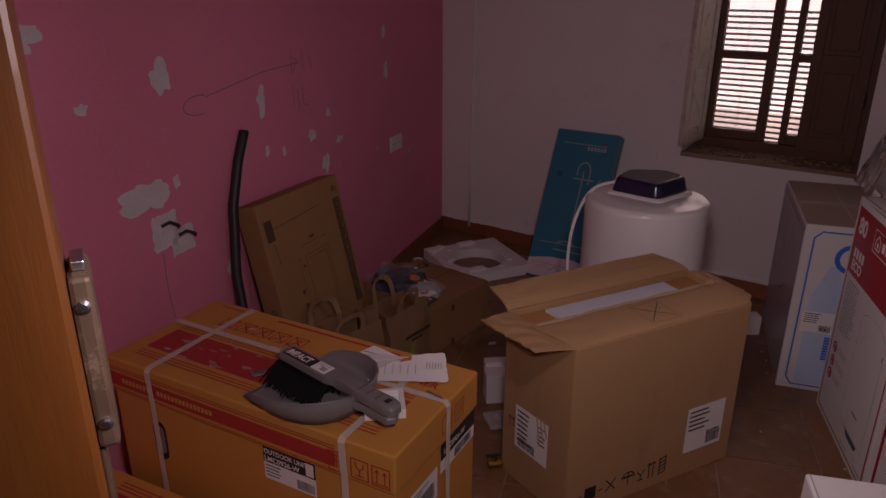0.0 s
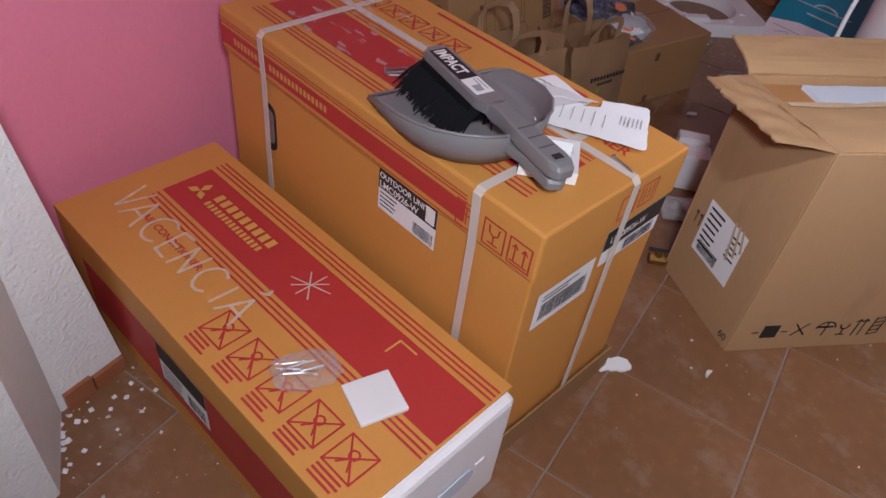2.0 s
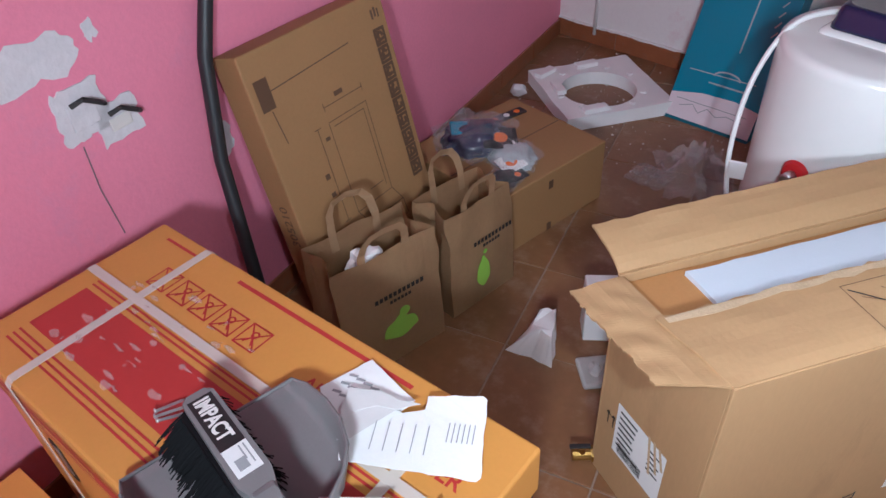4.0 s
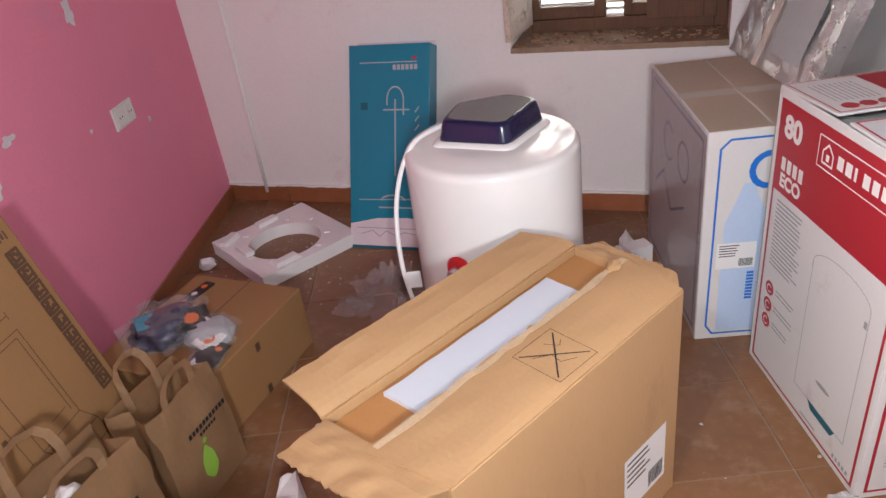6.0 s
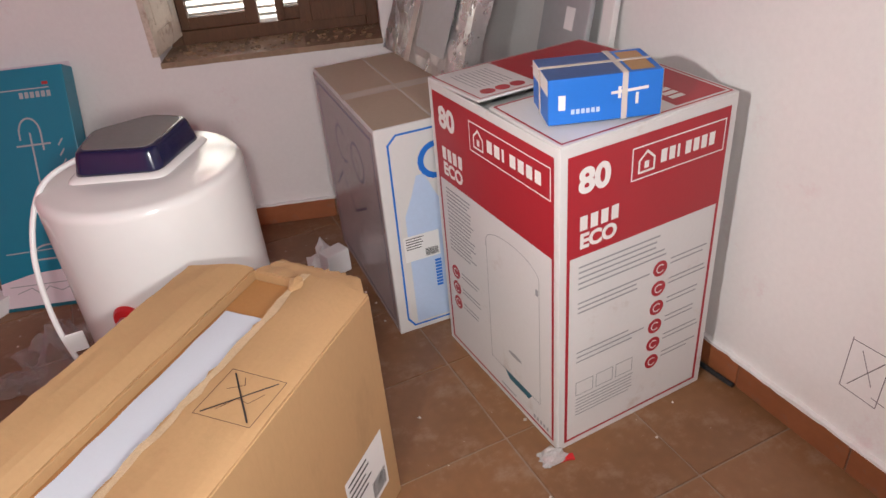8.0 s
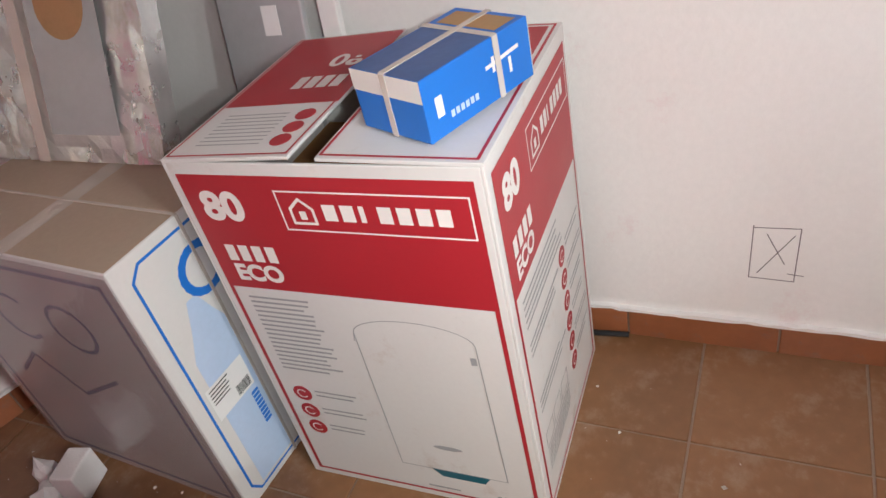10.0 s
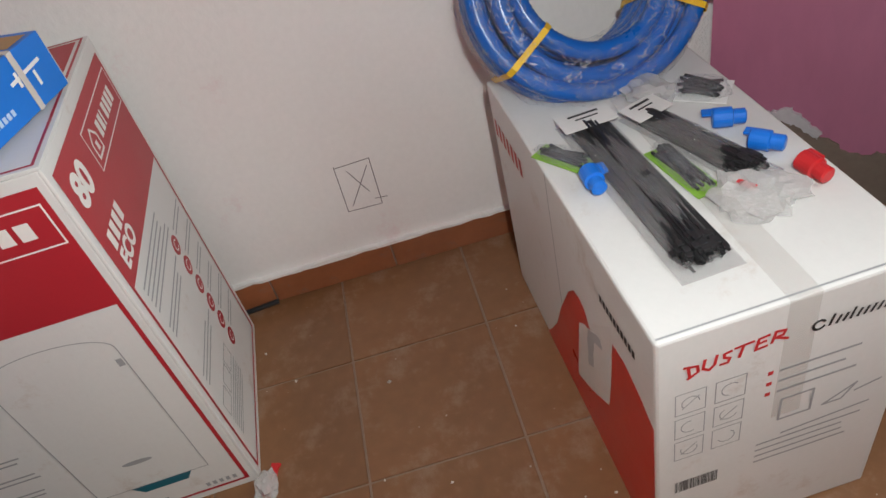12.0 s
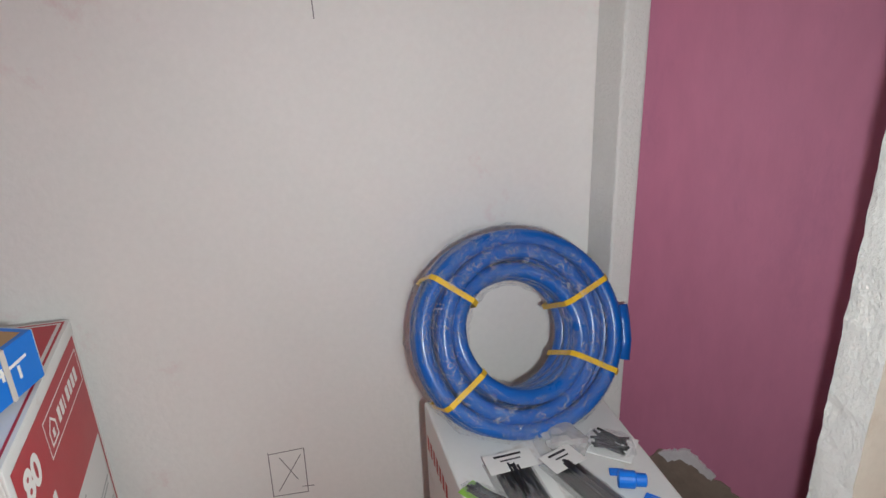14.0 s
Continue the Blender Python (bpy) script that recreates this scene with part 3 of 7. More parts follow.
# ---- entrance ----
door = tagged(new("door_1"), "varnished orange wooden door frame post with a lock plate", "door frame", "", "structure")
door.matrix_basis = at(0.842, -3.664, 0, 42)
part("post", block(-0.07, -0.02, 0, 0.0, 0.03, 2.05, 0.004), WOOD_ORANGE, door)
lock = part("lock_case", block(0.0, -0.014, 1.245, 0.012, 0.026, 1.352, 0.003), LOCK, door, "dusty brown metal lock case")
part("latch", block(0.003, -0.005, 1.352, 0.010, 0.017, 1.358, 0.001), STEEL, lock)
for z in (1.262, 1.335):
    part("screw", lathe([(0.004, 0), (0.004, 0.0012), (0.002, 0.002)], 10), STEEL, lock, m=pose(0.006, -0.014, z, 90, 0, 0))
part("keeper_plate", block(0.0, -0.010, 1.02, 0.003, 0.022, 1.243, 0.001), LOCK, door, "worn metal keeper plate")

# ---- on the pink wall ----
pink_sock = thing("wall_socket", ON_PINK @ pose(-0.73, 0.70, 0), "white double wall socket on the pink wall", "socket")
part("plate", block(-0.075, -0.04, 0, 0.075, 0.04, 0.009, 0.003), SOCKET, pink_sock)
for s in (-1, 1):
    p = part("insert", block(s * 0.037 - 0.028, -0.03, 0.009, s * 0.037 + 0.028, 0.03, 0.013, 0.002), SOCKET, pink_sock)
    part("hole", rects([(s * 0.037 - 0.012, -0.003, s * 0.037 - 0.006, 0.003), (s * 0.037 + 0.006, -0.003, s * 0.037 + 0.012, 0.003)], 0.0135), PRINT_BLACK, p)


def chip(s, z, w, h, seed):
    """A patch where the pink paint has come off."""
    rnd = random.Random(seed)
    n = 30
    out = []
    for i in range(n):
        a = 2 * math.pi * i / n
        k = 0.85 + 0.55 * noise.noise(Vector((math.cos(a) * 1.6, math.sin(a) * 1.6, seed * 3.1))) + rnd.uniform(-0.09, 0.09)
        out.append((w / 2 * k * math.cos(a), h / 2 * k * math.sin(a)))
    ob = part("paint_chip", slab(out, 0.0003, 0.0016), FILLER)
    ob.matrix_basis = ON_PINK @ spot(-s, z)
    return tagged(ob, "pale filler patch on the pink wall", "wall patch", "chipped patches on the pink wall", "structure")


for i, (s, z, w, h) in enumerate(((2.404, 1.235, 0.10, 0.10), (2.711, 1.187, 0.055, 0.03), (1.914, 1.094, 0.06, 0.12), (1.576, 0.902, 0.06, 0.06), (1.467, 0.764, 0.07, 0.10),
                                  (1.344, 0.844, 0.07, 0.035), (1.434, 0.971, 0.05, 0.03), (1.903, 0.907, 0.03, 0.04), (1.79, 0.882, 0.025, 0.04), (0.847, 1.267, 0.05, 0.07),
                                  (0.832, 1.08, 0.06, 0.10), (2.53, 0.906, 0.22, 0.11), (2.40, 0.92, 0.035, 0.05), (2.17, 0.55, 0.09, 0.10), (2.86, 1.37, 0.14, 0.08), (2.14, 1.46, 0.04, 0.05), (1.63, 1.46, 0.03, 0.04), (0.95, 0.72, 0.02, 0.015), (0.55, 0.62, 0.02, 0.03))):
    chip(s, z, w, h, i)
for k, (s, z, w, h) in enumerate(((2.475, 0.785, 0.085, 0.085), (2.405, 0.735, 0.075, 0.06))):
    hole = thing("wall_box", ON_PINK @ pose(-s, z, 0), "broken-out switch box hole with loose wires", "wall box", "broken switch boxes")
    part("rim", slab(ragged([(-w / 2 - 0.012, -h / 2 - 0.012), (w / 2 + 0.012, -h / 2 - 0.008), (w / 2 + 0.008, h / 2 + 0.012), (-w / 2 - 0.01, h / 2 + 0.01)], 0.012, 0.005, 40 + k), 0.0004, 0.004), FILLER, hole)
    part("box", block(-w / 2 + 0.012, -h / 2 + 0.012, 0.004, w / 2 - 0.012, h / 2 - 0.02, 0.007, 0.002), SOCKET if k else FILLER, hole)
    part("wire", tube([(-0.02, 0.02, 0.005), (0.0, 0.03, 0.02), (0.03, 0.012, 0.025), (0.045, 0.0, 0.012)], 0.0055, 6), PRINT_BLACK, hole)
ob = tagged(part("pencil_marks", strokes([[(-2.50, 0.72), (-2.502, 0.62), (-2.49, 0.5)], arc(-2.26, 1.13, 0.07, 60, 290, 14, 0.03), [(-2.22, 1.15), (-1.9, 1.19), (-1.65, 1.2)],
                                          [(-1.70, 1.25), (-1.70, 1.16), (-1.66, 1.21), (-1.69, 1.22)], [(-1.62, 1.24), (-1.62, 1.17)], [(-1.58, 1.24), (-1.55, 1.17)],
                                          [(-1.70, 1.12), (-1.70, 1.03)], [(-1.67, 1.10), (-1.66, 1.02)], [(-1.63, 1.11), (-1.63, 1.04), (-1.60, 1.03)]], 0.0026, 0.0024), PENCIL),
            "faint pencil scribbles on the pink wall", "pencil marks", "", "structure")
ob.matrix_basis = ON_PINK

# conduit down the window wall
pipe = part("conduit", tube([(0.215, -0.018, 0.05), (0.218, -0.012, 0.5), (0.228, -0.010, 1.4), (0.235, -0.010, CEIL)], 0.008, 10), WHITE_WALL, smooth=True)
pipe.matrix_basis = WINDOW_WALL
tagged(pipe, "thin white cable conduit down the wall corner", "conduit")

# pencilled square on the right wall
ob = tagged(part("pencil_square", strokes([[(2.199, 0.34), (2.286, 0.343), (2.283, 0.205), (2.196, 0.208), (2.199, 0.345)], [(2.276, 0.325), (2.212, 0.222)], [(2.225, 0.325), (2.262, 0.25)], [(2.27, 0.225), (2.30, 0.222)],
                                           [(2.42, 1.44), (2.422, 1.36)]], 0.0022, 0.0008), PENCIL), "pencilled square with a cross on the white wall", "pencil mark", "", "structure")
ob.matrix_basis = ON_RIGHT

# ---- cartons ----


TINY = ("maker_name", "small_print", "print_bars", "label_print", "maker_name", "red_letters", "care_icon", "red_dots")


def printed(box, face, dims, items, mat, name="print", lift=0.0007):
    """Printed rectangles: bands and panels are parts of their own, tiny print stays joined."""
    if name in TINY:
        ob = part(name, rects(items, lift), mat, box, m=face_of(face, *dims))
        ob["kind"] = "stuff"
        return ob
    return [part(name, rects([r], lift), mat, box, m=face_of(face, *dims)) for r in items][0]


def lettered(box, face, dims, text, u, v, size, mat, turn=0, stretch=1.0, bold=0.0, lift=0.0012, align="LEFT"):
    return part("lettering", words(text, size, lift, align, stretch, bold), mat, box, m=face_of(face, *dims) @ spot(u, v, turn))


def drawn(box, face, dims, lines, width, mat, name="drawing", lift=0.0010):
    ob = part(name, strokes(lines, width, lift), mat, box, m=face_of(face, *dims))
    ob["kind"] = "stuff"
    return ob


def paper_label(box, face, dims, u0, v0, u1, v1, seed, dark_top=0.0, bars=True):
    """A stuck-on paper label with unreadable print and a barcode."""
    w, h = u1 - u0, v1 - v0
    lab = printed(box, face, dims, [(u0, v0, u1, v1)], LABEL, "label", 0.0012)
    items = text_lines(u0 + 0.06 * w, v1 - (0.12 + dark_top) * h, u0 + 0.62 * w, 5, h * 0.10, h * 0.035, seed)
    if bars:
        items += barcode(u0 + 0.58 * w, v0 + 0.08 * h, u0 + 0.94 * w, v0 + 0.38 * h, seed)
    part("label_print", rects(items, 0.0017), PRINT_BLACK, lab)["kind"] = "stuff"
    if dark_top:
        part("label_head", rects([(u0, v1 - dark_top * h, u1, v1)], 0.0016), PRINT_BLACK, lab)
    return lab


def no_sign(u, v, s, tilt=1):
    """A square icon with a crossed-out figure."""
    return [[(u, v), (u + s, v), (u + s, v + s), (u, v + s), (u, v)], [(u, v), (u + s, v + s)], [(u, v + s), (u + s, v)],
            arc(u + s / 2, v + s * 0.62, s * 0.14, 0, 360, 8), [(u + 0.3 * s, v + 0.2 * s), (u + 0.5 * s, v + 0.5 * s), (u + 0.7 * s, v + 0.2 * s)]]


# outdoor air-conditioner carton: body, telescoping lid, tray, straps
D = (0.866, 0.385, 0.602)
ou = thing("appliance_carton", at(-0.112, -2.640, 0, -13.2), "tall ochre air-conditioner carton with red print and straps", "carton", "air-conditioner cartons")
part("body", block(0.006, 0.006, 0.004, D[0] - 0.006, D[1] - 0.006, 0.59, 0.004), CARD_YELLOW, ou)
lid = part("lid", block(0, 0, 0.505, D[0], D[1], D[2], 0.005), CARD_YELLOW, ou)
tray = slab([(-0.006, -0.006), (D[0] + 0.006, -0.006), (D[0] + 0.006, D[1] + 0.006), (-0.006, D[1] + 0.006)], 0, 0.004)
for x0, y0, x1, y1 in ((-0.006, -0.006, D[0] + 0.006, -0.001), (-0.006, D[1] + 0.001, D[0] + 0.006, D[1] + 0.006), (-0.006, -0.001, -0.001, D[1] + 0.001), (D[0] + 0.001, -0.001, D[0] + 0.006, D[1] + 0.001)):
    block(x0, y0, 0.004, x1, y1, 0.07, bm=tray)
part("tray", tray, CARD_DARK, ou, "torn brown bottom tray")
printed(ou, "front", D, [(0.0, 0.524, 0.715, 0.562), (0.0, 0.569, 0.715, 0.572), (0.0, 0.576, 0.715, 0.5785), (0.0, 0.513, 0.715, 0.5155)], PRINT_RED, "red_band")
printed(ou, "front", D, [(0.05 + i * 0.0125, 0.536, 0.0585 + i * 0.0125, 0.550) for i in range(9)] + [(0.175 + i * 0.0125, 0.536, 0.1835 + i * 0.0125, 0.550) for i in range(15)], PRINT_YELLOW, "maker_name", 0.0012)
printed(ou, "left", D, [(0.0, 0.520, D[1], 0.566)], PRINT_RED, "red_band")
printed(ou, "top", D, [(0.05, 0.085, 0.79, 0.19)] + [(0.05, v, 0.79, v + 0.004) for v in (0.045, 0.056, 0.067, 0.200, 0.210, 0.220)], PRINT_RED, "red_band")
lettered(ou, "top", D, "AIR CONDITIONER", 0.52, 0.262, 0.034, PRINT_RED, 0, 1.0, 0.0006)
drawn(ou, "top", D, [l for i in range(5) for l in no_sign(0.125 + i * 0.060, 0.262, 0.046)], 0.003, PRINT_RED, "care_icon")
printed(ou, "top", D, text_lines(0.26, 0.355, 0.66, 1, 0.01, 0.008, 2, 0.0) + text_lines(0.05, 0.355, 0.14, 1, 0.01, 0.006, 2, 0), PRINT_RED, "small_print")
drawn(ou, "front", D, [[(u, 0.517), (u, 0.565), (u + 0.043, 0.565), (u + 0.043, 0.517), (u, 0.517)] for u in (0.698, 0.757, 0.810)], 0.003, PRINT_RED, "care_icon", 0.0014)
drawn(ou, "front", D, [arc(0.7195, 0.543, 0.014, 0, 180, 8), [(0.7055, 0.543), (0.7335, 0.543)], [(0.7195, 0.556), (0.7195, 0.525)], [(0.822, 0.526), (0.822, 0.556)], [(0.841, 0.526), (0.841, 0.556)], [(0.817, 0.549), (0.822, 0.556), (0.827, 0.549)],
                       [(0.836, 0.549), (0.841, 0.556), (0.846, 0.549)], [(0.815, 0.523), (0.848, 0.523)], [(0.768, 0.558), (0.770, 0.545), (0.7785, 0.540), (0.787, 0.545), (0.789, 0.558)], [(0.7785, 0.540), (0.7785, 0.525), (0.769, 0.525), (0.788, 0.525)]], 0.003, PRINT_RED, "care_icon", 0.0015)
drawn(ou, "right", D, [[(0.20, 0.53), (0.20, 0.575), (0.245, 0.575), (0.245, 0.53), (0.20, 0.53)], [(0.26, 0.53), (0.26, 0.575), (0.305, 0.575), (0.305, 0.53), (0.26, 0.53)], [(0.27, 0.54), (0.27, 0.567)], [(0.283, 0.54), (0.283, 0.567)], [(0.295, 0.54), (0.295, 0.567)]], 0.003, PRINT_RED, "care_icon")
# stuck-on labels
lab = printed(ou, "front", D, [(0.505, 0.415, 0.655, 0.505)], LABEL, "label", -0.0045)
part("label_head", rects([(0.505, 0.462, 0.655, 0.505)], -0.0040), PRINT_BLACK, lab)
part("label_print", rects(text_lines(0.51, 0.452, 0.56, 4, 0.009, 0.003, 3) + barcode(0.60, 0.42, 0.65, 0.445), -0.0040), PRINT_BLACK, lab)["kind"] = "stuff"
part("lettering", words("OUTDOOR UNIT", 0.017, -0.0035, "LEFT", 0.95, 0.0004), PRINT_WHITE, lab, m=spot(0.508, 0.486))
part("lettering", words("LMC0926-W", 0.019, -0.0035, "LEFT", 1.0, 0.0004), PRINT_WHITE, lab, m=spot(0.508, 0.466))
part("label_print", rects([(0.628, 0.466, 0.650, 0.50)], -0.0036), PRINT_WHITE, lab)["kind"] = "stuff"
lab = printed(ou, "right", D, [(0.20, 0.42, 0.375, 0.50)], LABEL, "label", -0.0045)
part("label_head", rects([(0.20, 0.455, 0.375, 0.50)], -0.0040), PRINT_BLACK, lab)
part("lettering", words("LMC0926-W", 0.02, -0.0035, "LEFT", 1.0, 0.0004), PRINT_WHITE, lab, m=spot(0.215, 0.468))
part("label_print", rects(barcode(0.27, 0.425, 0.36, 0.45), -0.0040), PRINT_BLACK, lab)["kind"] = "stuff"
lab = printed(ou, "right", D, [(0.035, 0.37, 0.185, 0.455)], LABEL, "label", -0.0045)
part("label_print", rects(barcode(0.05, 0.385, 0.17, 0.425, 9) + text_lines(0.05, 0.44, 0.15, 2, 0.008, 0.003), -0.0040), PRINT_BLACK, lab)["kind"] = "stuff"
# hand hole with a metal-looking inset
hole = part("hand_hole", slab(arc(0.155, 0.43, 0.022, 0, 180, 8, 0.022) + arc(0.155, 0.36, 0.022, 180, 360, 8, 0.022), -0.0055, -0.0045), PRINT_BLACK, ou, "dark oval hand hole", m=face_of("front", *D))
part("inset", slab(arc(0.158, 0.425, 0.013, 0, 180, 8, 0.013) + arc(0.158, 0.37, 0.013, 180, 360, 8, 0.013), -0.0044, -0.0036), STEEL, hole)


def strap(pts, w, parent):
    """A flat plastic band along pts, each a place and the band's width direction."""
    bm = bmesh.new()
    n = len(pts)
    rings = []
    for i, (p, side) in enumerate(pts):
        p, s = Vector(p), Vector(side)
        d = (Vector(pts[min(n - 1, i + 1)][0]) - Vector(pts[max(0, i - 1)][0])).normalized()
        up = s.cross(d).normalized() * 0.0006
        s = s * w / 2
        rings.append([bm.verts.new(q) for q in (p - s - up, p + s - up, p + s + up, p - s + up)])
    for a, b in zip(rings, rings[1:]):
        for k in range(4):
            bm.faces.new((a[k], a[(k + 1) % 4], b[(k + 1) % 4], b[k]))
    bm.faces.new(rings[0][::-1])
    bm.faces.new(rings[-1])
    bmesh.ops.recalc_face_normals(bm, faces=bm.faces[:])
    return part("strap", bm, STRAP, parent, "milky plastic strap")


for u in (0.150, 0.735):
    strap([((u + 0.004, -0.002, 0.0), (1, 0, 0)), ((u + 0.004, -0.002, 0.50), (1, 0, 0)), ((u, -0.003, 0.595), (1, 0, 0)), ((u, 0.006, 0.6045), (1, 0, 0)), ((u, D[1] - 0.006, 0.6045), (1, 0, 0)), ((u, D[1] + 0.003, 0.595), (1, 0, 0)), ((u, D[1] + 0.002, 0), (1, 0, 0))], 0.017, ou)
strap([((D[0] + 0.002, 0.22, 0.0), (0, 1, 0)), ((D[0] + 0.003, 0.225, 0.595), (0, 1, 0)), ((D[0] - 0.006, 0.225, 0.6052), (0, 1, 0)), ((0.006, 0.225, 0.6052), (0, 1, 0)), ((-0.003, 0.225, 0.595), (0, 1, 0)), ((-0.002, 0.225, 0), (0, 1, 0))], 0.017, ou)

# white dust wiped over the top
rnd = random.Random(21)
bm = bmesh.new()
for i in range(46):
    u, v, ru, rv = rnd.uniform(0.12, 0.50) * D[0], rnd.uniform(0.20, 0.75) * D[1], rnd.uniform(0.002, 0.016), rnd.uniform(0.001, 0.007)
    slab(ragged([(u + ru * math.cos(k * math.pi / 6), v + rv * math.sin(k * math.pi / 6)) for k in range(12)], 0.004, 0.002, i), 0.0022 + i * 0.00006, 0.0022 + i * 0.00006 + 0.00003, bm)
part("dust_smear", bm, DUST, ou, "white dust smears", m=face_of("top", *D))["kind"] = "stuff"

# indoor air-conditioner carton: an open-ended sleeve round a foam block
D2 = (0.915, 0.362, 0.285)
iu = thing("appliance_carton", at(-0.198, -3.035, 0, -11.1), "long ochre air-conditioner carton with chalk writing and foam end", "carton", "air-conditioner cartons")
for x0, y0, z0, x1, y1, z1 in ((0, 0, 0, D2[0] - 0.022, D2[1], 0.005), (0, 0, 0.28, D2[0] - 0.022, D2[1], 0.285), (0, 0, 0.005, D2[0] - 0.022, 0.005, 0.28), (0, D2[1] - 0.005, 0.005, D2[0] - 0.022, D2[1], 0.28), (0, 0.005, 0.005, 0.005, D2[1] - 0.005, 0.28)):
    part("side_panel", block(x0, y0, z0, x1, y1, z1, 0.001), CARD_YELLOW, iu)
bm = block(0.02, 0.006, 0.006, D2[0] - 0.004, D2[1] - 0.006, 0.279, 0.012)
rnd = random.Random(8)
for i in range(9):
    y, z = rnd.uniform(0.03, 0.3), rnd.uniform(0.03, 0.24)
    block(D2[0] - 0.005, y, z, D2[0] - 0.001, y + rnd.uniform(0.02, 0.05), z + rnd.uniform(0.008, 0.02), 0.002, bm=bm)
foam_end = part("foam_end", bm, FOAM, iu, "white polystyrene end block")
lab = part("label", rects([(0.06, 0.06, 0.22, 0.11)], 0.0004), PRINT_BLACK, foam_end, m=face_of("right", D2[0], D2[1], D2[2]))
part("lettering", words("JK092GL-W", 0.022, 0.0009, "LEFT", 1.0, 0.0005), PRINT_WHITE, lab, m=spot(0.066, 0.085))
part("label_print", rects([(0.065, 0.064, 0.21, 0.080)], 0.0008), PRINT_WHITE, lab)["kind"] = "stuff"
part("grip", slab(arc(0.17, 0.155, 0.022, 90, 270, 8) + arc(0.24, 0.155, 0.022, -90, 90, 8), 0.0003, 0.003), FOAM_PANEL, foam_end, "grip hole in the foam", m=face_of("right", D2[0], D2[1], D2[2]))
printed(iu, "top", D2, [(0.085, 0.185, 0.889, 0.300)] + [(0.085, v, 0.889, v + 0.0045) for v in (0.150, 0.161, 0.172, 0.310, 0.321, 0.332)], PRINT_RED, "red_band")
printed(iu, "front", D2, [(0.08, 0.06, 0.888, 0.20)], PRINT_RED, "red_band")
paper_label(iu, "front", D2, 0.36, 0.09, 0.52, 0.20, 5, 0.45)
emblem = rects([], 0.0012)
for a, b in ((0, 0.0), (120, 0), (240, 0)):
    c, s_ = math.cos(radians(90 + a)), math.sin(radians(90 + a))
    p = [(0, 0), (0.014 * c - 0.009 * s_, 0.014 * s_ + 0.009 * c), (0.03 * c, 0.03 * s_), (0.014 * c + 0.009 * s_, 0.014 * s_ - 0.009 * c)]
    emblem.faces.new([emblem.verts.new((0.135 + x, 0.243 + y, 0.0013)) for x, y in p])
part("emblem", emblem, PRINT_YELLOW, iu, m=face_of("top", *D2))
# the maker's name is only bars
printed(iu, "top", D2, [(0.175 + i * 0.022, 0.247, 0.175 + i * 0.022 + 0.015, 0.27) for i in range(9)] + [(0.175 + i * 0.0125, 0.224, 0.175 + i * 0.0125 + 0.008, 0.239) for i in range(15)], PRINT_YELLOW, "maker_name", 0.0012)
lettered(iu, "top", D2, "AIR CONDITIONER", 0.135, 0.112, 0.022, PRINT_RED, 0, 1.05, 0.0004)
drawn(iu, "top", D2, [l for i in range(5) for l in no_sign(0.455 + i * 0.083, 0.042, 0.062)], 0.0035, PRINT_RED, "care_icon")
printed(iu, "top", D2, [r for i in range(5) for r in text_lines(0.455 + i * 0.083, 0.031, 0.515 + i * 0.083, 3, 0.009, 0.0045, i, 0.3)], PRINT_RED, "small_print")
chalk = [[(0.055, 0.165), (0.075, 0.09), (0.095, 0.165)], [(0.10, 0.085), (0.125, 0.155), (0.15, 0.08)], [(0.112, 0.112), (0.143, 0.11)], arc(0.195, 0.118, 0.03, 50, 310, 10, 0.036), [(0.235, 0.085), (0.232, 0.15), (0.262, 0.152)],
         [(0.235, 0.118), (0.258, 0.118)], [(0.235, 0.085), (0.265, 0.083)], [(0.282, 0.082), (0.286, 0.148), (0.318, 0.084), (0.324, 0.15)], arc(0.37, 0.118, 0.026, 50, 310, 10, 0.034), [(0.415, 0.088), (0.418, 0.145)],
         [(0.435, 0.085), (0.462, 0.148), (0.482, 0.082)], [(0.445, 0.11), (0.478, 0.108)], [(0.455, 0.168), (0.468, 0.176), (0.464, 0.186)]]
drawn(iu, "top", D2, chalk, 0.0058, CHALK, "chalk_writing", 0.0018)
drawn(iu, "top", D2, [[(0.455, 0.235), (0.535, 0.262)], [(0.495, 0.215), (0.497, 0.285)], [(0.47, 0.27), (0.52, 0.222)], [(0.472, 0.222), (0.515, 0.275)]], 0.003, CHALK, "chalk_star", 0.0018)
drawn(iu, "top", D2, [[(0.70, 0.25), (0.70, 0.285), (0.74, 0.285)]], 0.004, PRINT_YELLOW, "corner_mark", 0.0014)

# big open brown carton with a foam sheet inside
D3 = (0.662, 0.290, 0.57)
bb = thing("open_carton", at(1.040, -2.235, 0, 41.9), "big open brown cardboard carton with torn folded flaps", "carton")
for x0, y0, x1, y1 in ((0, 0, D3[0], 0.006), (0, D3[1] - 0.006, D3[0], D3[1]), (0, 0.006, 0.006, D3[1] - 0.006), (D3[0] - 0.006, 0.006, D3[0], D3[1] - 0.006)):
    part("side_panel", block(x0, y0, 0, x1, y1, D3[2], 0.0015), CARD, bb)
part("bottom", block(0.006, 0.006, 0, D3[0] - 0.006, D3[1] - 0.006, 0.006), CARD, bb)


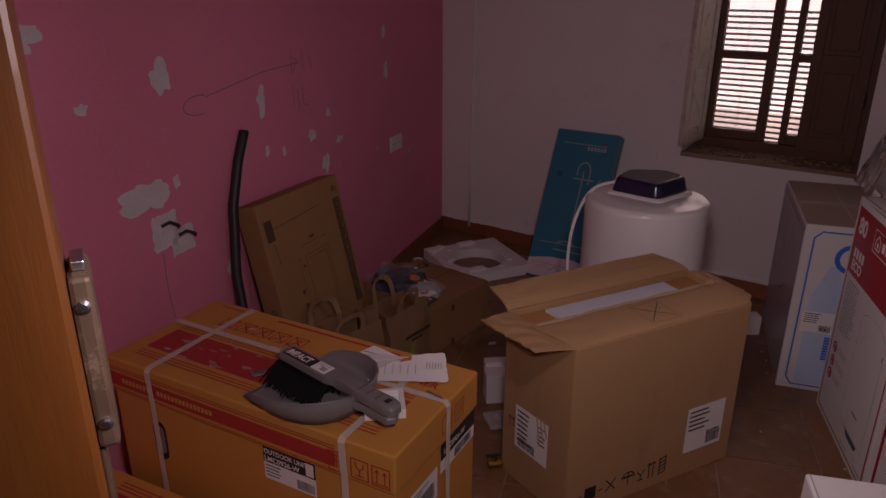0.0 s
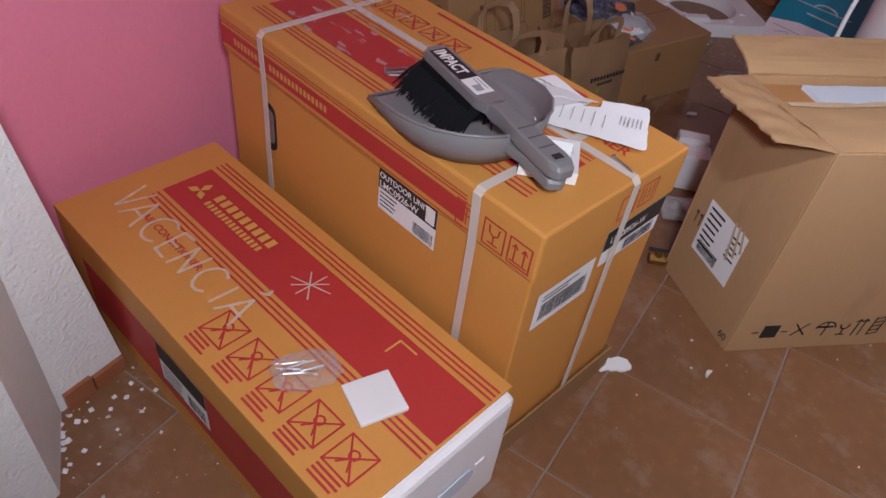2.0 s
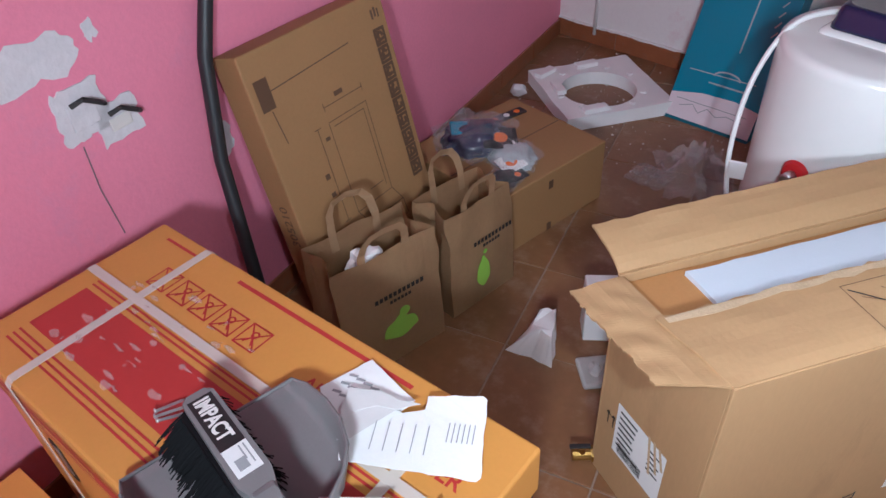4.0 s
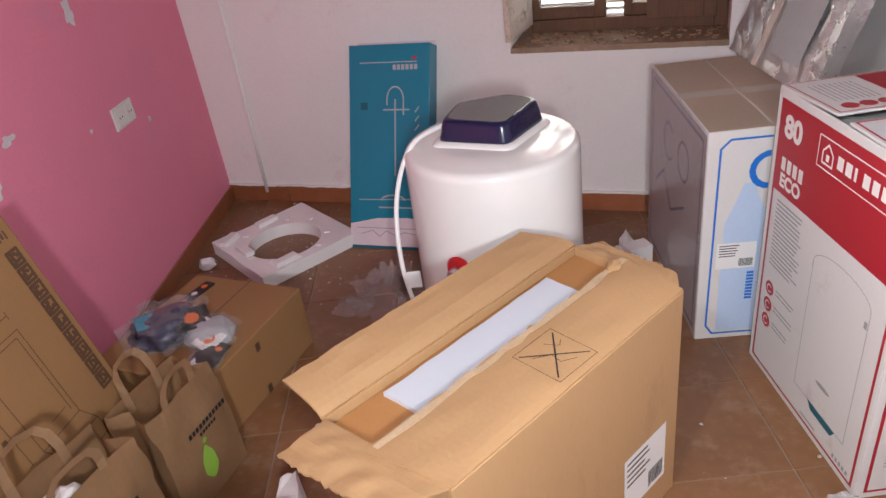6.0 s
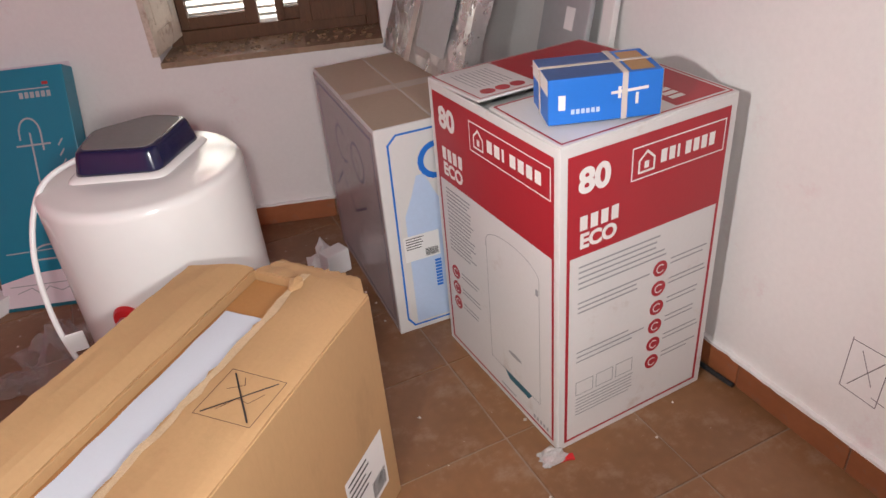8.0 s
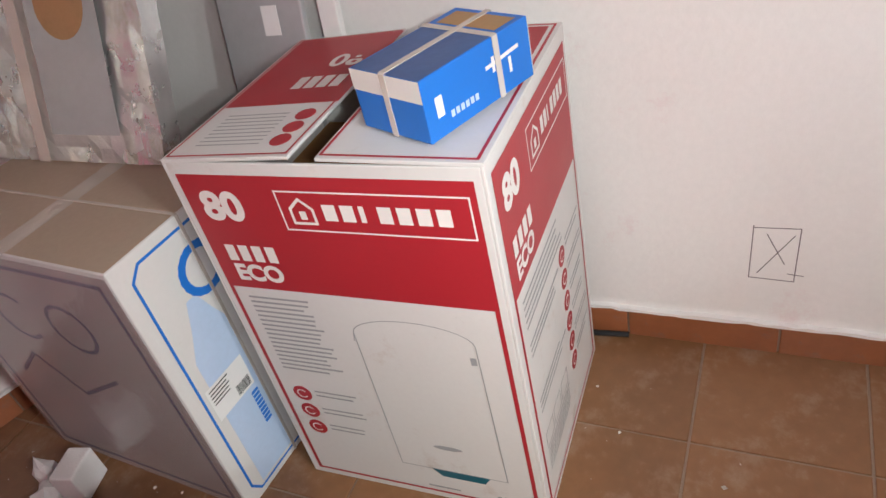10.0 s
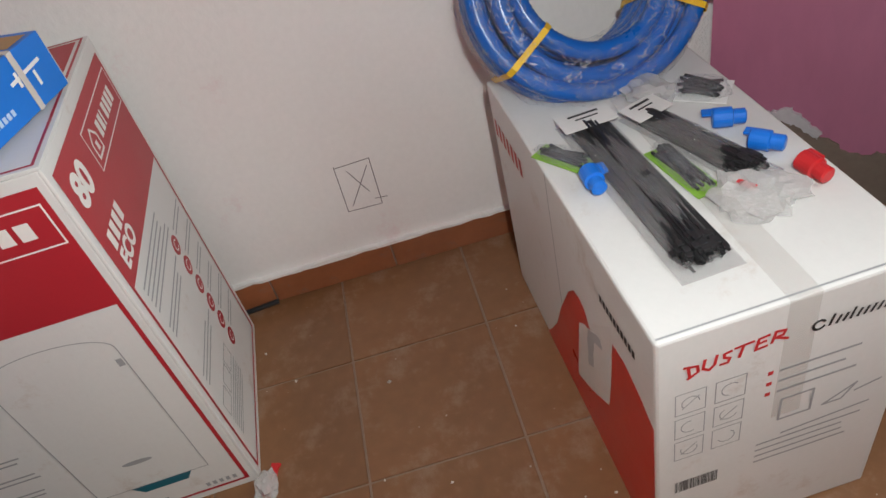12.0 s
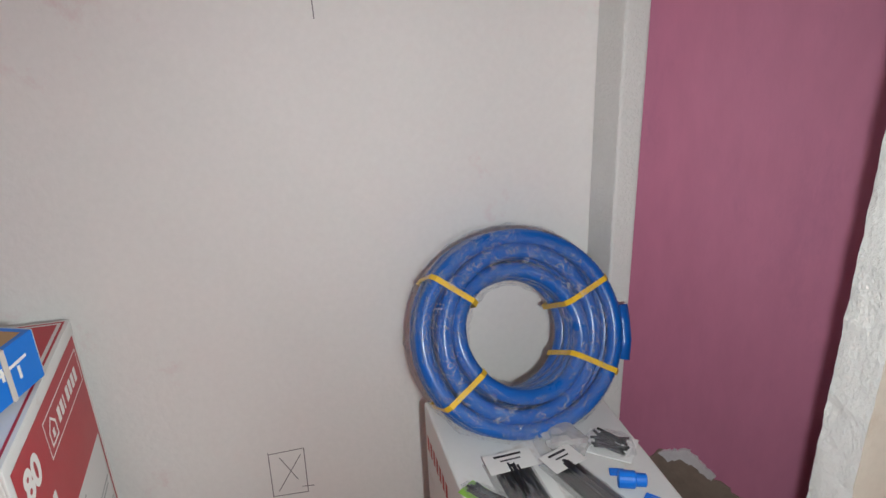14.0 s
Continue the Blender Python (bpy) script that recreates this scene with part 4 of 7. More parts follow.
def flap(name, w, d, m, mat, seed, torn=0.006, roll=0.0, taper=(0.012, 0.012), label=""):
    """A flap hinged along local x at y 0, reaching to y d, with a worn outer edge, a rounded fold and tapered ends."""
    rnd = random.Random(seed)
    bm = bmesh.new()
    n, k = 44, 8
    top, low = [], []
    ragged_edge = [torn * (noise.noise(Vector((i * 0.55, seed * 5.7, 0))) + 0.5 * noise.noise(Vector((i * 1.9, seed, 4)))) + rnd.uniform(-0.2, 0.2) * torn for i in range(n + 1)]
    for j in range(k + 1):
        q = j / k
        for lst, dz in ((top, 0.0025), (low, -0.0025)):
            row = []
            for i in range(n + 1):
                x0, x1 = taper[0] * q, w - taper[1] * q
                z = roll * math.sin(min(1.0, q * 2.2) * math.pi / 2) + 0.004 * noise.noise(Vector((i * 0.16, j * 0.4, seed)))
                row.append(bm.verts.new((x0 + (x1 - x0) * i / n, d * q + (ragged_edge[i] if j == k else 0), dz + z)))
            lst.append(row)
    for j in range(k):
        for i in range(n):
            bm.faces.new((top[j][i], top[j][i + 1], top[j + 1][i + 1], top[j + 1][i]))
            bm.faces.new((low[j][i], low[j + 1][i], low[j + 1][i + 1], low[j][i + 1]))
    for j in range(k):
        bm.faces.new((top[j][0], top[j + 1][0], low[j + 1][0], low[j][0]))
        bm.faces.new((top[j][n], low[j][n], low[j + 1][n], top[j + 1][n]))
    for i in range(n):
        bm.faces.new((top[k][i], top[k][i + 1], low[k][i + 1], low[k][i]))
        bm.faces.new((top[0][i], low[0][i], low[0][i + 1], top[0][i + 1]))
    return part(name, bm, mat, bb, label, smooth=False, m=m)


front_flap = flap("flap", D3[0], 0.158, pose(0, 0.002, 0.572, 1.0, 0, 0), CARD, 2, 0.006, 0.004, (-0.018, -0.012))
# the pale layer where the printed face tore away along the edge
part("torn_edge", slab(ragged([(-0.006, 0.136), (0.2, 0.140), (0.45, 0.137), (D3[0] + 0.004, 0.142), (D3[0] + 0.004, 0.155), (-0.008, 0.153)], 0.03, 0.004, 8), 0.0105, 0.0115), CARD_EDGE, front_flap, "torn pale paper edge")
part("torn_lump", crumple((0.022, 0.016, 0.012), 4, 0.3, 2, 0.5), CARD, front_flap, m=pose(D3[0] - 0.03, 0.152, 0.006))
part("crossed_square", strokes([[(0.280, 0.012), (0.385, 0.010), (0.388, 0.120), (0.284, 0.121), (0.280, 0.012)], [(0.30, 0.09), (0.33, 0.07), (0.325, 0.045), (0.35, 0.03)], [(0.345, 0.10), (0.36, 0.075), (0.375, 0.085)]], 0.0014, 0.0120), PRINT_BROWN, front_flap)
part("crossed_square", strokes([[(0.290, 0.110), (0.378, 0.022)], [(0.288, 0.022), (0.380, 0.108)]], 0.0030, 0.0124), PRINT_BLACK, front_flap)
flap("flap", D3[0], 0.105, pose(0, D3[1] - 0.002, 0.572, 14, 0, 0), CARD, 3, 0.003, 0.014, (0.006, 0.075))
flap("flap", D3[1] - 0.015, 0.095, pose(0.002, 0.004, 0.57, 0, 0, 90) @ pose(0, 0, 0, -5, 0, 0), CARD, 5, 0.005, 0.004, (0.045, 0.0))
flap("flap", D3[1] - 0.02, 0.055, pose(D3[0] - 0.002, D3[1] - 0.01, 0.57, 0, 0, -90) @ pose(0, 0, 0, -6, 0, 0), CARD, 7, 0.008, 0.002, (0.03, 0.04))
part("inner_card", block(0.008, 0.01, 0.542, D3[0] - 0.008, D3[1] - 0.008, 0.552, 0.002), CARD_IN, bb)
part("foam_sheet", slab(ragged([(0.105, 0.13), (0.540, 0.13), (0.542, 0.264), (0.108, 0.263)], 0.03, 0.0015, 6), 0.552, 0.562), FOAM_PANEL, bb, "white foam sheet showing between the flaps")
lab = printed(bb, "left", D3, [(0.06, 0.13, 0.205, 0.28)], LABEL, "label", 0.0012)
part("label_print", rects(text_lines(0.07, 0.26, 0.14, 7, 0.017, 0.006, 5) + barcode(0.075, 0.14, 0.15, 0.17) + text_lines(0.16, 0.25, 0.195, 5, 0.014, 0.005, 8), 0.0017), PRINT_BLACK, lab)["kind"] = "stuff"
part("scratch", strokes([[(0.155, 0.285), (0.17, 0.19)], [(0.17, 0.285), (0.187, 0.21)], [(0.185, 0.283), (0.2, 0.235)]], 0.007, 0.0019), CARD_EDGE, lab)
drawn(bb, "left", D3, [[(0.035, 0.19), (0.035, 0.225)], [(0.03, 0.217), (0.035, 0.225), (0.04, 0.217)], [(0.052, 0.19), (0.052, 0.225)], [(0.047, 0.217), (0.052, 0.225), (0.057, 0.217)]], 0.003, PRINT_BLACK, "arrows")
lettered(bb, "left", D3, "60", 0.25, 0.02, 0.03, PRINT_BLACK, 0, 0.9)
lab = paper_label(bb, "front", D3, 0.455, 0.085, 0.615, 0.25, 7)
drawn(bb, "front", D3, [[(0.045, 0.065), (0.06, 0.065)], [(0.12, 0.065), (0.135, 0.065)], [(0.15, 0.05), (0.185, 0.09)], [(0.15, 0.09), (0.185, 0.05)], arc(0.235, 0.07, 0.025, 0, 180, 10, 0.022), [(0.235, 0.09), (0.235, 0.045)],
                        arc(0.285, 0.08, 0.012, 180, 360, 8, 0.015), [(0.285, 0.065), (0.285, 0.045)], [(0.275, 0.045), (0.295, 0.045)], [(0.318, 0.04), (0.318, 0.095)], [(0.335, 0.04), (0.335, 0.095)], [(0.31, 0.088), (0.318, 0.096), (0.326, 0.088)], [(0.327, 0.088), (0.335, 0.096), (0.343, 0.088)]]
      + [[(0.36, 0.04 + i * 0.014), (0.385, 0.046 + i * 0.014)] for i in range(5)] + [[(0.36, 0.04), (0.36, 0.1)], [(0.385, 0.046), (0.385, 0.106)]], 0.004, PRINT_BLACK, "care_icon")
printed(bb, "front", D3, [(0.07, 0.045, 0.112, 0.088), (0.215, 0.071, 0.255, 0.078)], PRINT_BLACK, "care_icon")


def splay(ob, m):
    """The opened carton has gone out of square: its back is wider than its front."""
    m = m @ ob.matrix_basis
    if ob.data:
        back = m.inverted()
        for v in ob.data.vertices:
            p = m @ v.co
            k = max(-0.2, p.y / D3[1])
            p.x += k * (-0.040 + 0.062 * p.x / D3[0])
            v.co = back @ p
    for child in ob.children:
        splay(child, m)


for ob in bb.children:
    splay(ob, Matrix.Identity(4))

# flat brown carton leaning towards the pink wall
D4 = (0.485, 0.09, 0.80)
lean = thing("flat_carton", at(0.095, -1.942, 0, 79) @ pose(0, 0, 0, -13.2, 0, 0), "flat brown cardboard carton leaning towards the pink wall", "carton")
part("body", block(0, 0, 0, *D4, 0.004), CARD_DARK, lean)
printed(lean, "front", D4, [(0.02, 0.66, 0.06, 0.735)], PRINT_BROWN, "dark_square")
drawn(lean, "front", D4, [[(0.045, 0.655), (0.055, 0.57)], [(0.06, 0.70), (0.33, 0.715)]], 0.003, PRINT_BROWN)
for i in range(9):
    u, v = 0.428, 0.672 - i * 0.048
    drawn(lean, "front", D4, [[(u, v), (u, v + 0.038), (u + 0.034, v + 0.038), (u + 0.034, v), (u, v)], arc(u + 0.017, v + 0.020, 0.009, 30 * i, 30 * i + 250, 8), [(u + 0.006, v + 0.008 + 0.002 * (i % 3)), (u + 0.028, v + 0.012)],
                              [(u + 0.009 + 0.003 * (i % 2), v + 0.032), (u + 0.012, v + 0.008)]], 0.0085, PRINT_BROWN, "icon")
printed(lean, "front", D4, [(0.432, 0.738, 0.440, 0.762), (0.444, 0.742, 0.452, 0.766), (0.456, 0.738, 0.462, 0.760)], PRINT_BROWN, "small_print")
drawn(lean, "front", D4, [[(0.19, 0.56), (0.33, 0.56), (0.33, 0.30), (0.19, 0.30), (0.19, 0.56)], [(0.205, 0.545), (0.315, 0.545), (0.315, 0.32)], [(0.19, 0.30), (0.22, 0.25), (0.36, 0.25), (0.33, 0.30)], [(0.19, 0.60), (0.33, 0.60)], [(0.19, 0.59), (0.19, 0.61)],
                          [(0.33, 0.59), (0.33, 0.61)], [(0.15, 0.56), (0.15, 0.30)], [(0.14, 0.56), (0.16, 0.56)], [(0.14, 0.30), (0.16, 0.30)], [(0.255, 0.335), (0.305, 0.335)], [(0.22, 0.20), (0.36, 0.20)], [(0.36, 0.25), (0.365, 0.20)]], 0.0022, PRINT_BROWN)
printed(lean, "front", D4, [(0.235, 0.612, 0.265, 0.624), (0.125, 0.43, 0.14, 0.445), (0.125, 0.38, 0.14, 0.393), (0.27, 0.18, 0.30, 0.19), (0.165, 0.52, 0.18, 0.53)], PRINT_BROWN, "small_print")
lettered(lean, "left", D4, "305210", 0.062, 0.30, 0.040, PRINT_BROWN, 90, 1.0)

# low parcel with packets on it
D5 = (0.49, 0.42, 0.22)
parcel = thing("parcel", at(0.355, -1.480, 0, 66), "low brown taped cardboard parcel on the floor", "carton")
part("body", block(0, 0, 0, *D5, 0.004), CARD_DARK, parcel)
printed(parcel, "top", D5, [(0.0, 0.195, D5[0], 0.199)], PRINT_BROWN, "seam")
printed(parcel, "right", D5, [(0.17, 0.16, 0.225, 0.22)], CARD_IN, "tape")
printed(parcel, "front", D5, [(0.225, 0.0, 0.245, 0.03), (0.225, 0.16, 0.245, 0.19)], PRINT_BROWN, "tape")


# ---- kraft paper bags ----
def paper_bag(m, w, d, h, seed, group, leaf, label, stuffed=False):
    """A kraft bag: stiff creased walls, side gussets folded in, an open mouth and two flat strap handles."""
    bag = thing("paper_bag", m, label, "paper bag", group)
    bm = bmesh.new()
    nf, ns, nz = 14, 8, 16
    ring0 = [(i / nf, 0.0, 0) for i in range(nf)] + [(1.0, i / ns, 1) for i in range(ns)] + [(1 - i / nf, 1.0, 0) for i in range(nf)] + [(0.0, 1 - i / ns, 1) for i in range(ns)]
    rows = []
    for j in range(nz + 1):
        q = j / nz
        row = []
        for a, b, gusset in ring0:
            fold = 0.030 * q * (1 - abs(2 * b - 1)) * (1 if a == 0 else -1) if gusset else 0.0
            crease = abs(noise.noise(Vector((a * 4.1 + seed, b * 2.7, q * 3.3)))) * 2 - 0.5
            bulge = math.sin(math.pi * a) * math.sin(math.pi * min(1, q * 0.9)) * (0.012 if b == 0 else -0.010 if b == 1 else 0)
            x = a * w + fold + 0.010 * q * crease
            y = b * d - bulge + 0.012 * q * noise.noise(Vector((a * 3.2, b * 2.1 + seed, q * 2.4))) + 0.018 * q * q * (1 - b)
            z = h * q + (0.014 * noise.noise(Vector((a * 2.6, b * 2.6, seed * 3))) if j == nz else 0)
            row.append(bm.verts.new((x, y, z)))
        rows.append(row)
    n = len(ring0)
    for j in range(nz):
        for i in range(n):
            bm.faces.new((rows[j][i], rows[j][(i + 1) % n], rows[j + 1][(i + 1) % n], rows[j + 1][i]))
    bm.faces.new(rows[0][::-1])
    bmesh.ops.solidify(bm, geom=bm.faces[:], thickness=0.0015)
    part("sack", bm, BAG_PAPER, bag)

    def handle(y0, lean, sag):
        pts = [(w * 0.29, y0, h - 0.045), (w * 0.29, y0 + 0.2 * lean, h + 0.015), (w * 0.31, y0 + 0.6 * lean, h + 0.055 - sag), (w * 0.37, y0 + 0.9 * lean, h + 0.078 - sag), (w * 0.50, y0 + lean, h + 0.086 - 1.2 * sag),
               (w * 0.63, y0 + 0.9 * lean, h + 0.078 - sag), (w * 0.69, y0 + 0.6 * lean, h + 0.055 - sag), (w * 0.71, y0 + 0.2 * lean, h + 0.015), (w * 0.71, y0, h - 0.045)]
        hb, prev = bmesh.new(), None
        for i, p in enumerate(pts):
            d_ = (Vector(pts[min(i + 1, 8)]) - Vector(pts[max(i - 1, 0)])).normalized()
            side = d_.cross(Vector((0, 1, 0.3))).normalized() * 0.011
            pair = [hb.verts.new(Vector(p) - side), hb.verts.new(Vector(p) + side)]
            if prev:
                hb.faces.new((prev[0], prev[1], pair[1], pair[0]))
            prev = pair
        bmesh.ops.solidify(hb, geom=hb.faces[:], thickness=0.003)
        part("handle", hb, BAG_HANDLE, bag, "flat paper strap handle")

    handle(0.022, -0.020, 0.012)
    handle(d - 0.008, 0.025, 0.0)
    printed(bag, "front", (w, d, h), [(w * 0.30 + i * 0.0135, h * 0.66, w * 0.30 + i * 0.0135 + 0.0095, h * 0.66 + 0.014) for i in range(11)] + [(w * 0.44 + i * 0.011, h * 0.605, w * 0.44 + i * 0.011 + 0.008, h * 0.605 + 0.010) for i in range(6)], PRINT_BLACK, "print_bars", 0.013)
    cu, cv, ru, rv = leaf
    drop = [(cu * w + ru * math.cos(a) * (1 - 0.35 * math.sin(a)), cv * h + rv * math.sin(a) + 0.004 * math.sin(5 * a)) for a in (2 * math.pi * i / 28 for i in range(28))]
    part("green_print", slab(drop, 0.0130, 0.0134), GREEN, bag, "green leaf-shaped print", m=face_of("front", w, d, h))
    part("green_print", slab(arc(cu * w + ru * 0.3, cv * h + rv * 1.25, ru * 0.32, 0, 345, 12), 0.0130, 0.0134), GREEN, bag, "green leaf-shaped print", m=face_of("front", w, d, h))
    if stuffed:
        part("contents", crumple((0.05, 0.035, 0.05), 3, 0.5, 3, 0.4), PAPER, bag, "crumpled white paper inside the bag", m=pose(w * 0.42, d * 0.5, h - 0.10))
    return bag


paper_bag(at(0.200, -2.070, 0, 63.4), 0.30, 0.15, 0.355, 1, "paper bags", (0.52, 0.36, 0.050, 0.035), "open kraft paper shopping bag holding white paper", True)
paper_bag(at(0.338, -1.750, 0, 68.5), 0.245, 0.14, 0.335, 5, "paper bags", (0.44, 0.36, 0.024, 0.052), "creased kraft paper shopping bag with strap handles")

# ---- foam packing ring ----
ring = thing("foam_ring", at(0.352, -0.343, 0, 39.3), "square white polystyrene packing ring with a round hole", "packing foam")
bm = bmesh.new()
n, inner, outer, hh = 80, 0.152, 0.226, 0.055
loops = []
for z in (0, hh):
    ins, outs = [], []
    for i in range(n):
        a = 2 * math.pi * i / n
        c, s_ = math.cos(a), math.sin(a)
        k = outer / max(abs(c), abs(s_))
        ins.append(bm.verts.new((-0.012 + inner * c, -0.026 + inner * s_, z)))
        outs.append(bm.verts.new((k * c, k * s_, z + (0.006 * noise.noise(Vector((c * 2, s_ * 2, 1))) if z else 0))))
    loops.append((ins, outs))
for i in range(n):
    j = (i + 1) % n
    bm.faces.new((loops[1][0][i], loops[1][1][i], loops[1][1][j], loops[1][0][j]))
    bm.faces.new((loops[0][0][i], loops[0][0][j], loops[0][1][j], loops[0][1][i]))
    bm.faces.new((loops[0][1][i], loops[0][1][j], loops[1][1][j], loops[1][1][i]))
    bm.faces.new((loops[0][0][j], loops[0][0][i], loops[1][0][i], loops[1][0][j]))
part("ring", bm, FOAM, ring)
for i in range(10):
    a = radians(20 + i * 34)
    part("knob", block(-0.012, -0.009, 0, 0.012, 0.009, 0.008, 0.003), FOAM, ring, m=pose(-0.008 + 0.180 * math.cos(a), -0.014 + 0.185 * math.sin(a), hh - 0.001, 0, 0, math.degrees(a)))
for x, y, t in ((-0.17, 0.02, 88), (0.02, 0.185, 4), (-0.17, 0.17, 30), (-0.10, -0.19, 2)):
    part("rib", block(-0.05, -0.02, 0, 0.05, 0.02, 0.02, 0.004), FOAM, ring, m=pose(x, y, hh - 0.001, 0, 0, t))

# ---- teal shower-column box ----
D6 = (0.345, 0.085, 0.815)
teal = thing("shower_box", at(0.632, -0.400, 0, -19.03) @ pose(0, 0, 0, -23.5, 0, 0), "tall teal shower-set box leaning on the white wall", "box")
part("body", block(0, 0, 0, *D6, 0.002), TEAL, teal)
part("lid_flap", block(0.004, D6[1] - 0.006, D6[2], D6[0] - 0.004, D6[1] - 0.002, D6[2] + 0.055), TEAL_PALE, teal, "raised pale end flap")
printed(teal, "front", D6, [(0.0, 0.0, D6[0], 0.012)], TEAL_DARK, "edge_print")
pale = [(0.0, 0.012), (D6[0], 0.012), (D6[0], 0.115), (0.25, 0.13), (0.12, 0.125), (0, 0.10)]
part("pale_foot", slab(pale, 0.0004, 0.0008), TEAL_PALE, teal, "pale printed foot of the box", m=face_of("front", *D6))
drawn(teal, "front", D6, [[(0.05, 0.06), (0.1, 0.075), (0.13, 0.05), (0.16, 0.075), (0.2, 0.055), (0.24, 0.07), (0.3, 0.06)], [(0.03, 0.085), (0.31, 0.085)]], 0.003, PRINT_GREY, lift=0.0012)
drawn(teal, "front", D6, [arc(0.20, 0.60, 0.035, 0, 180, 12, 0.05), [(0.165, 0.60), (0.165, 0.58)], [(0.20, 0.60), (0.20, 0.30)], [(0.235, 0.60), (0.235, 0.54)], [(0.15, 0.56), (0.26, 0.56)], [(0.13, 0.17), (0.28, 0.17)], arc(0.19, 0.2, 0.05, 0, 180, 10, 0.02)], 0.006, SILVER_PRINT, "shower_drawing", 0.0012)
drawn(teal, "front", D6, [[(0.04, 0.20), (0.30, 0.205)], [(0.05, 0.745), (0.29, 0.745)]], 0.004, SILVER_PRINT, lift=0.0012)
drawn(teal, "front", D6, [[(0.285, 0.55 - i * 0.035), (0.30, 0.57 - i * 0.035)] for i in range(6)], 0.005, SILVER_PRINT, lift=0.0012)
printed(teal, "front", D6, [(0.05, 0.56, 0.08, 0.59)], TEAL_DARK, "square_code")
printed(teal, "front", D6, [(0.27, 0.755, 0.29, 0.765)], PRINT_RED, "flag")
printed(teal, "front", D6, [(0.19 + i * 0.018, 0.715, 0.19 + i * 0.018 + 0.013, 0.735) for i in range(6)], SILVER_PRINT, "maker_name")

# ---- water heater ----
heat = thing("water_heater", at(1.203, -1.245, 0), "round white enamel water heater with a navy cap", "water heater")
part("tank", lathe([(0.19, 0.0), (0.215, 0.01), (0.229, 0.03), (0.230, 0.35), (0.230, 0.706), (0.2285, 0.718), (0.222, 0.727), (0.212, 0.731), (0.205, 0.731), (0.19, 0.736), (0.10, 0.738), (0.0, 0.738)], 64), ENAMEL, heat, smooth=True)
bm = bmesh.new()
outl = [(-0.138, -0.012), (0.037, -0.097), (0.154, 0.059), (0.07, 0.125), (-0.085, 0.105)]


def rounded(points, r, steps=5):
    """The outline with its corners rounded."""
    out = []
    for i, p in enumerate(points):
        p, a, b = Vector(p), Vector(points[i - 1]), Vector(points[(i + 1) % len(points)])
        a, b = p + (a - p).normalized() * r, p + (b - p).normalized() * r
        out += [tuple((1 - t) ** 2 * a + 2 * t * (1 - t) * p + t * t * b) for t in (k / steps for k in range(steps + 1))]
    return out


def shrunk(points, k, c=(0.008, 0.036)):
    return [(c[0] + (x - c[0]) * k, c[1] + (y - c[1]) * k) for x, y in points]


def stacked(outline, layers, c=(0.008, 0.036)):
    """A body of rings (scale, height, slope), closed at both ends."""
    bm = bmesh.new()
    rows = [[bm.verts.new((x, y, z + tilt * (y + 0.1))) for x, y in shrunk(outline, k, c)] for k, z, tilt in layers]
    for a, b in zip(rows, rows[1:]):
        for i in range(len(a)):
            bm.faces.new((a[i], a[(i + 1) % len(a)], b[(i + 1) % len(a)], b[i]))
    bm.faces.new(rows[0][::-1])
    bm.faces.new(rows[-1])
    return bm


cap_m = pose(0, 0, 0.735)
soft = rounded(outl, 0.026)
part("cap_base", stacked(soft, ((1.16, 0.0, 0), (1.13, 0.006, 0), (1.05, 0.012, 0), (1.02, 0.013, 0))), ENAMEL, heat, "raised white rim under the cap", smooth=True, m=cap_m)
cap = part("cap", stacked(soft, ((1.0, 0.012, 0), (0.985, 0.020, 0.01), (0.92, 0.050, 0.04), (0.895, 0.057, 0.05), (0.85, 0.061, 0.06))), NAVY, heat, "glossy navy plastic control cap", smooth=True, m=cap_m)
part("cap_top", stacked(rounded(outl, 0.03), ((0.80, 0.0612, 0.06), (0.79, 0.0624, 0.06))), NAVY_GREY, cap, "dusty grey top panel")
edge = Matrix.Translation((0.037 * 0.95, -0.097 * 0.9, 0.0)) @ Matrix.Rotation(math.atan2(0.156, 0.117), 4, "Z")
for k, (a, b) in enumerate(((0.075, 0.105), (0.115, 0.135), (0.145, 0.16))):
    part("display", rects([(a, 0.0, b, 0.016)], 0.0), NAVY_GREY if k else PRINT_BLACK, cap, m=edge @ pose(0.0, -0.003, 0.030, 68, 0, 0))
ccur = [(-0.02, 0.05, 0.77), (-0.12, 0.04, 0.768), (-0.21, 0.0, 0.735), (-0.262, -0.07, 0.62), (-0.272, -0.11, 0.45), (-0.245, -0.13, 0.28), (-0.215, -0.16, 0.13), (-0.13, -0.20, 0.04), (-0.06, -0.245, 0.012)]
fine = []
for i in range(len(ccur) - 1):
    p0, p1, p2, p3 = (Vector(ccur[max(0, min(len(ccur) - 1, i + k))]) for k in (-1, 0, 1, 2))
    for j in range(6):
        t = j / 6
        fine.append(0.5 * ((2 * p1) + (p2 - p0) * t + (2 * p0 - 5 * p1 + 4 * p2 - p3) * t * t + (3 * p1 - p0 - 3 * p2 + p3) * t ** 3))
part("power_cable", tube(fine, 0.0065, 8), CABLE, heat, "thick white power cable", smooth=True)
part("cable_tag", block(-0.265, -0.135, 0.39, -0.225, -0.13, 0.44, 0.002), LABEL, heat)
part("valve_wheel", lathe([(0.03, 0), (0.034, 0.006), (0.028, 0.016), (0.012, 0.02)], 24), RED_PLASTIC, heat, "red plastic valve cover", m=pose(-0.118, -0.196, 0.475, 90, 0, -30))
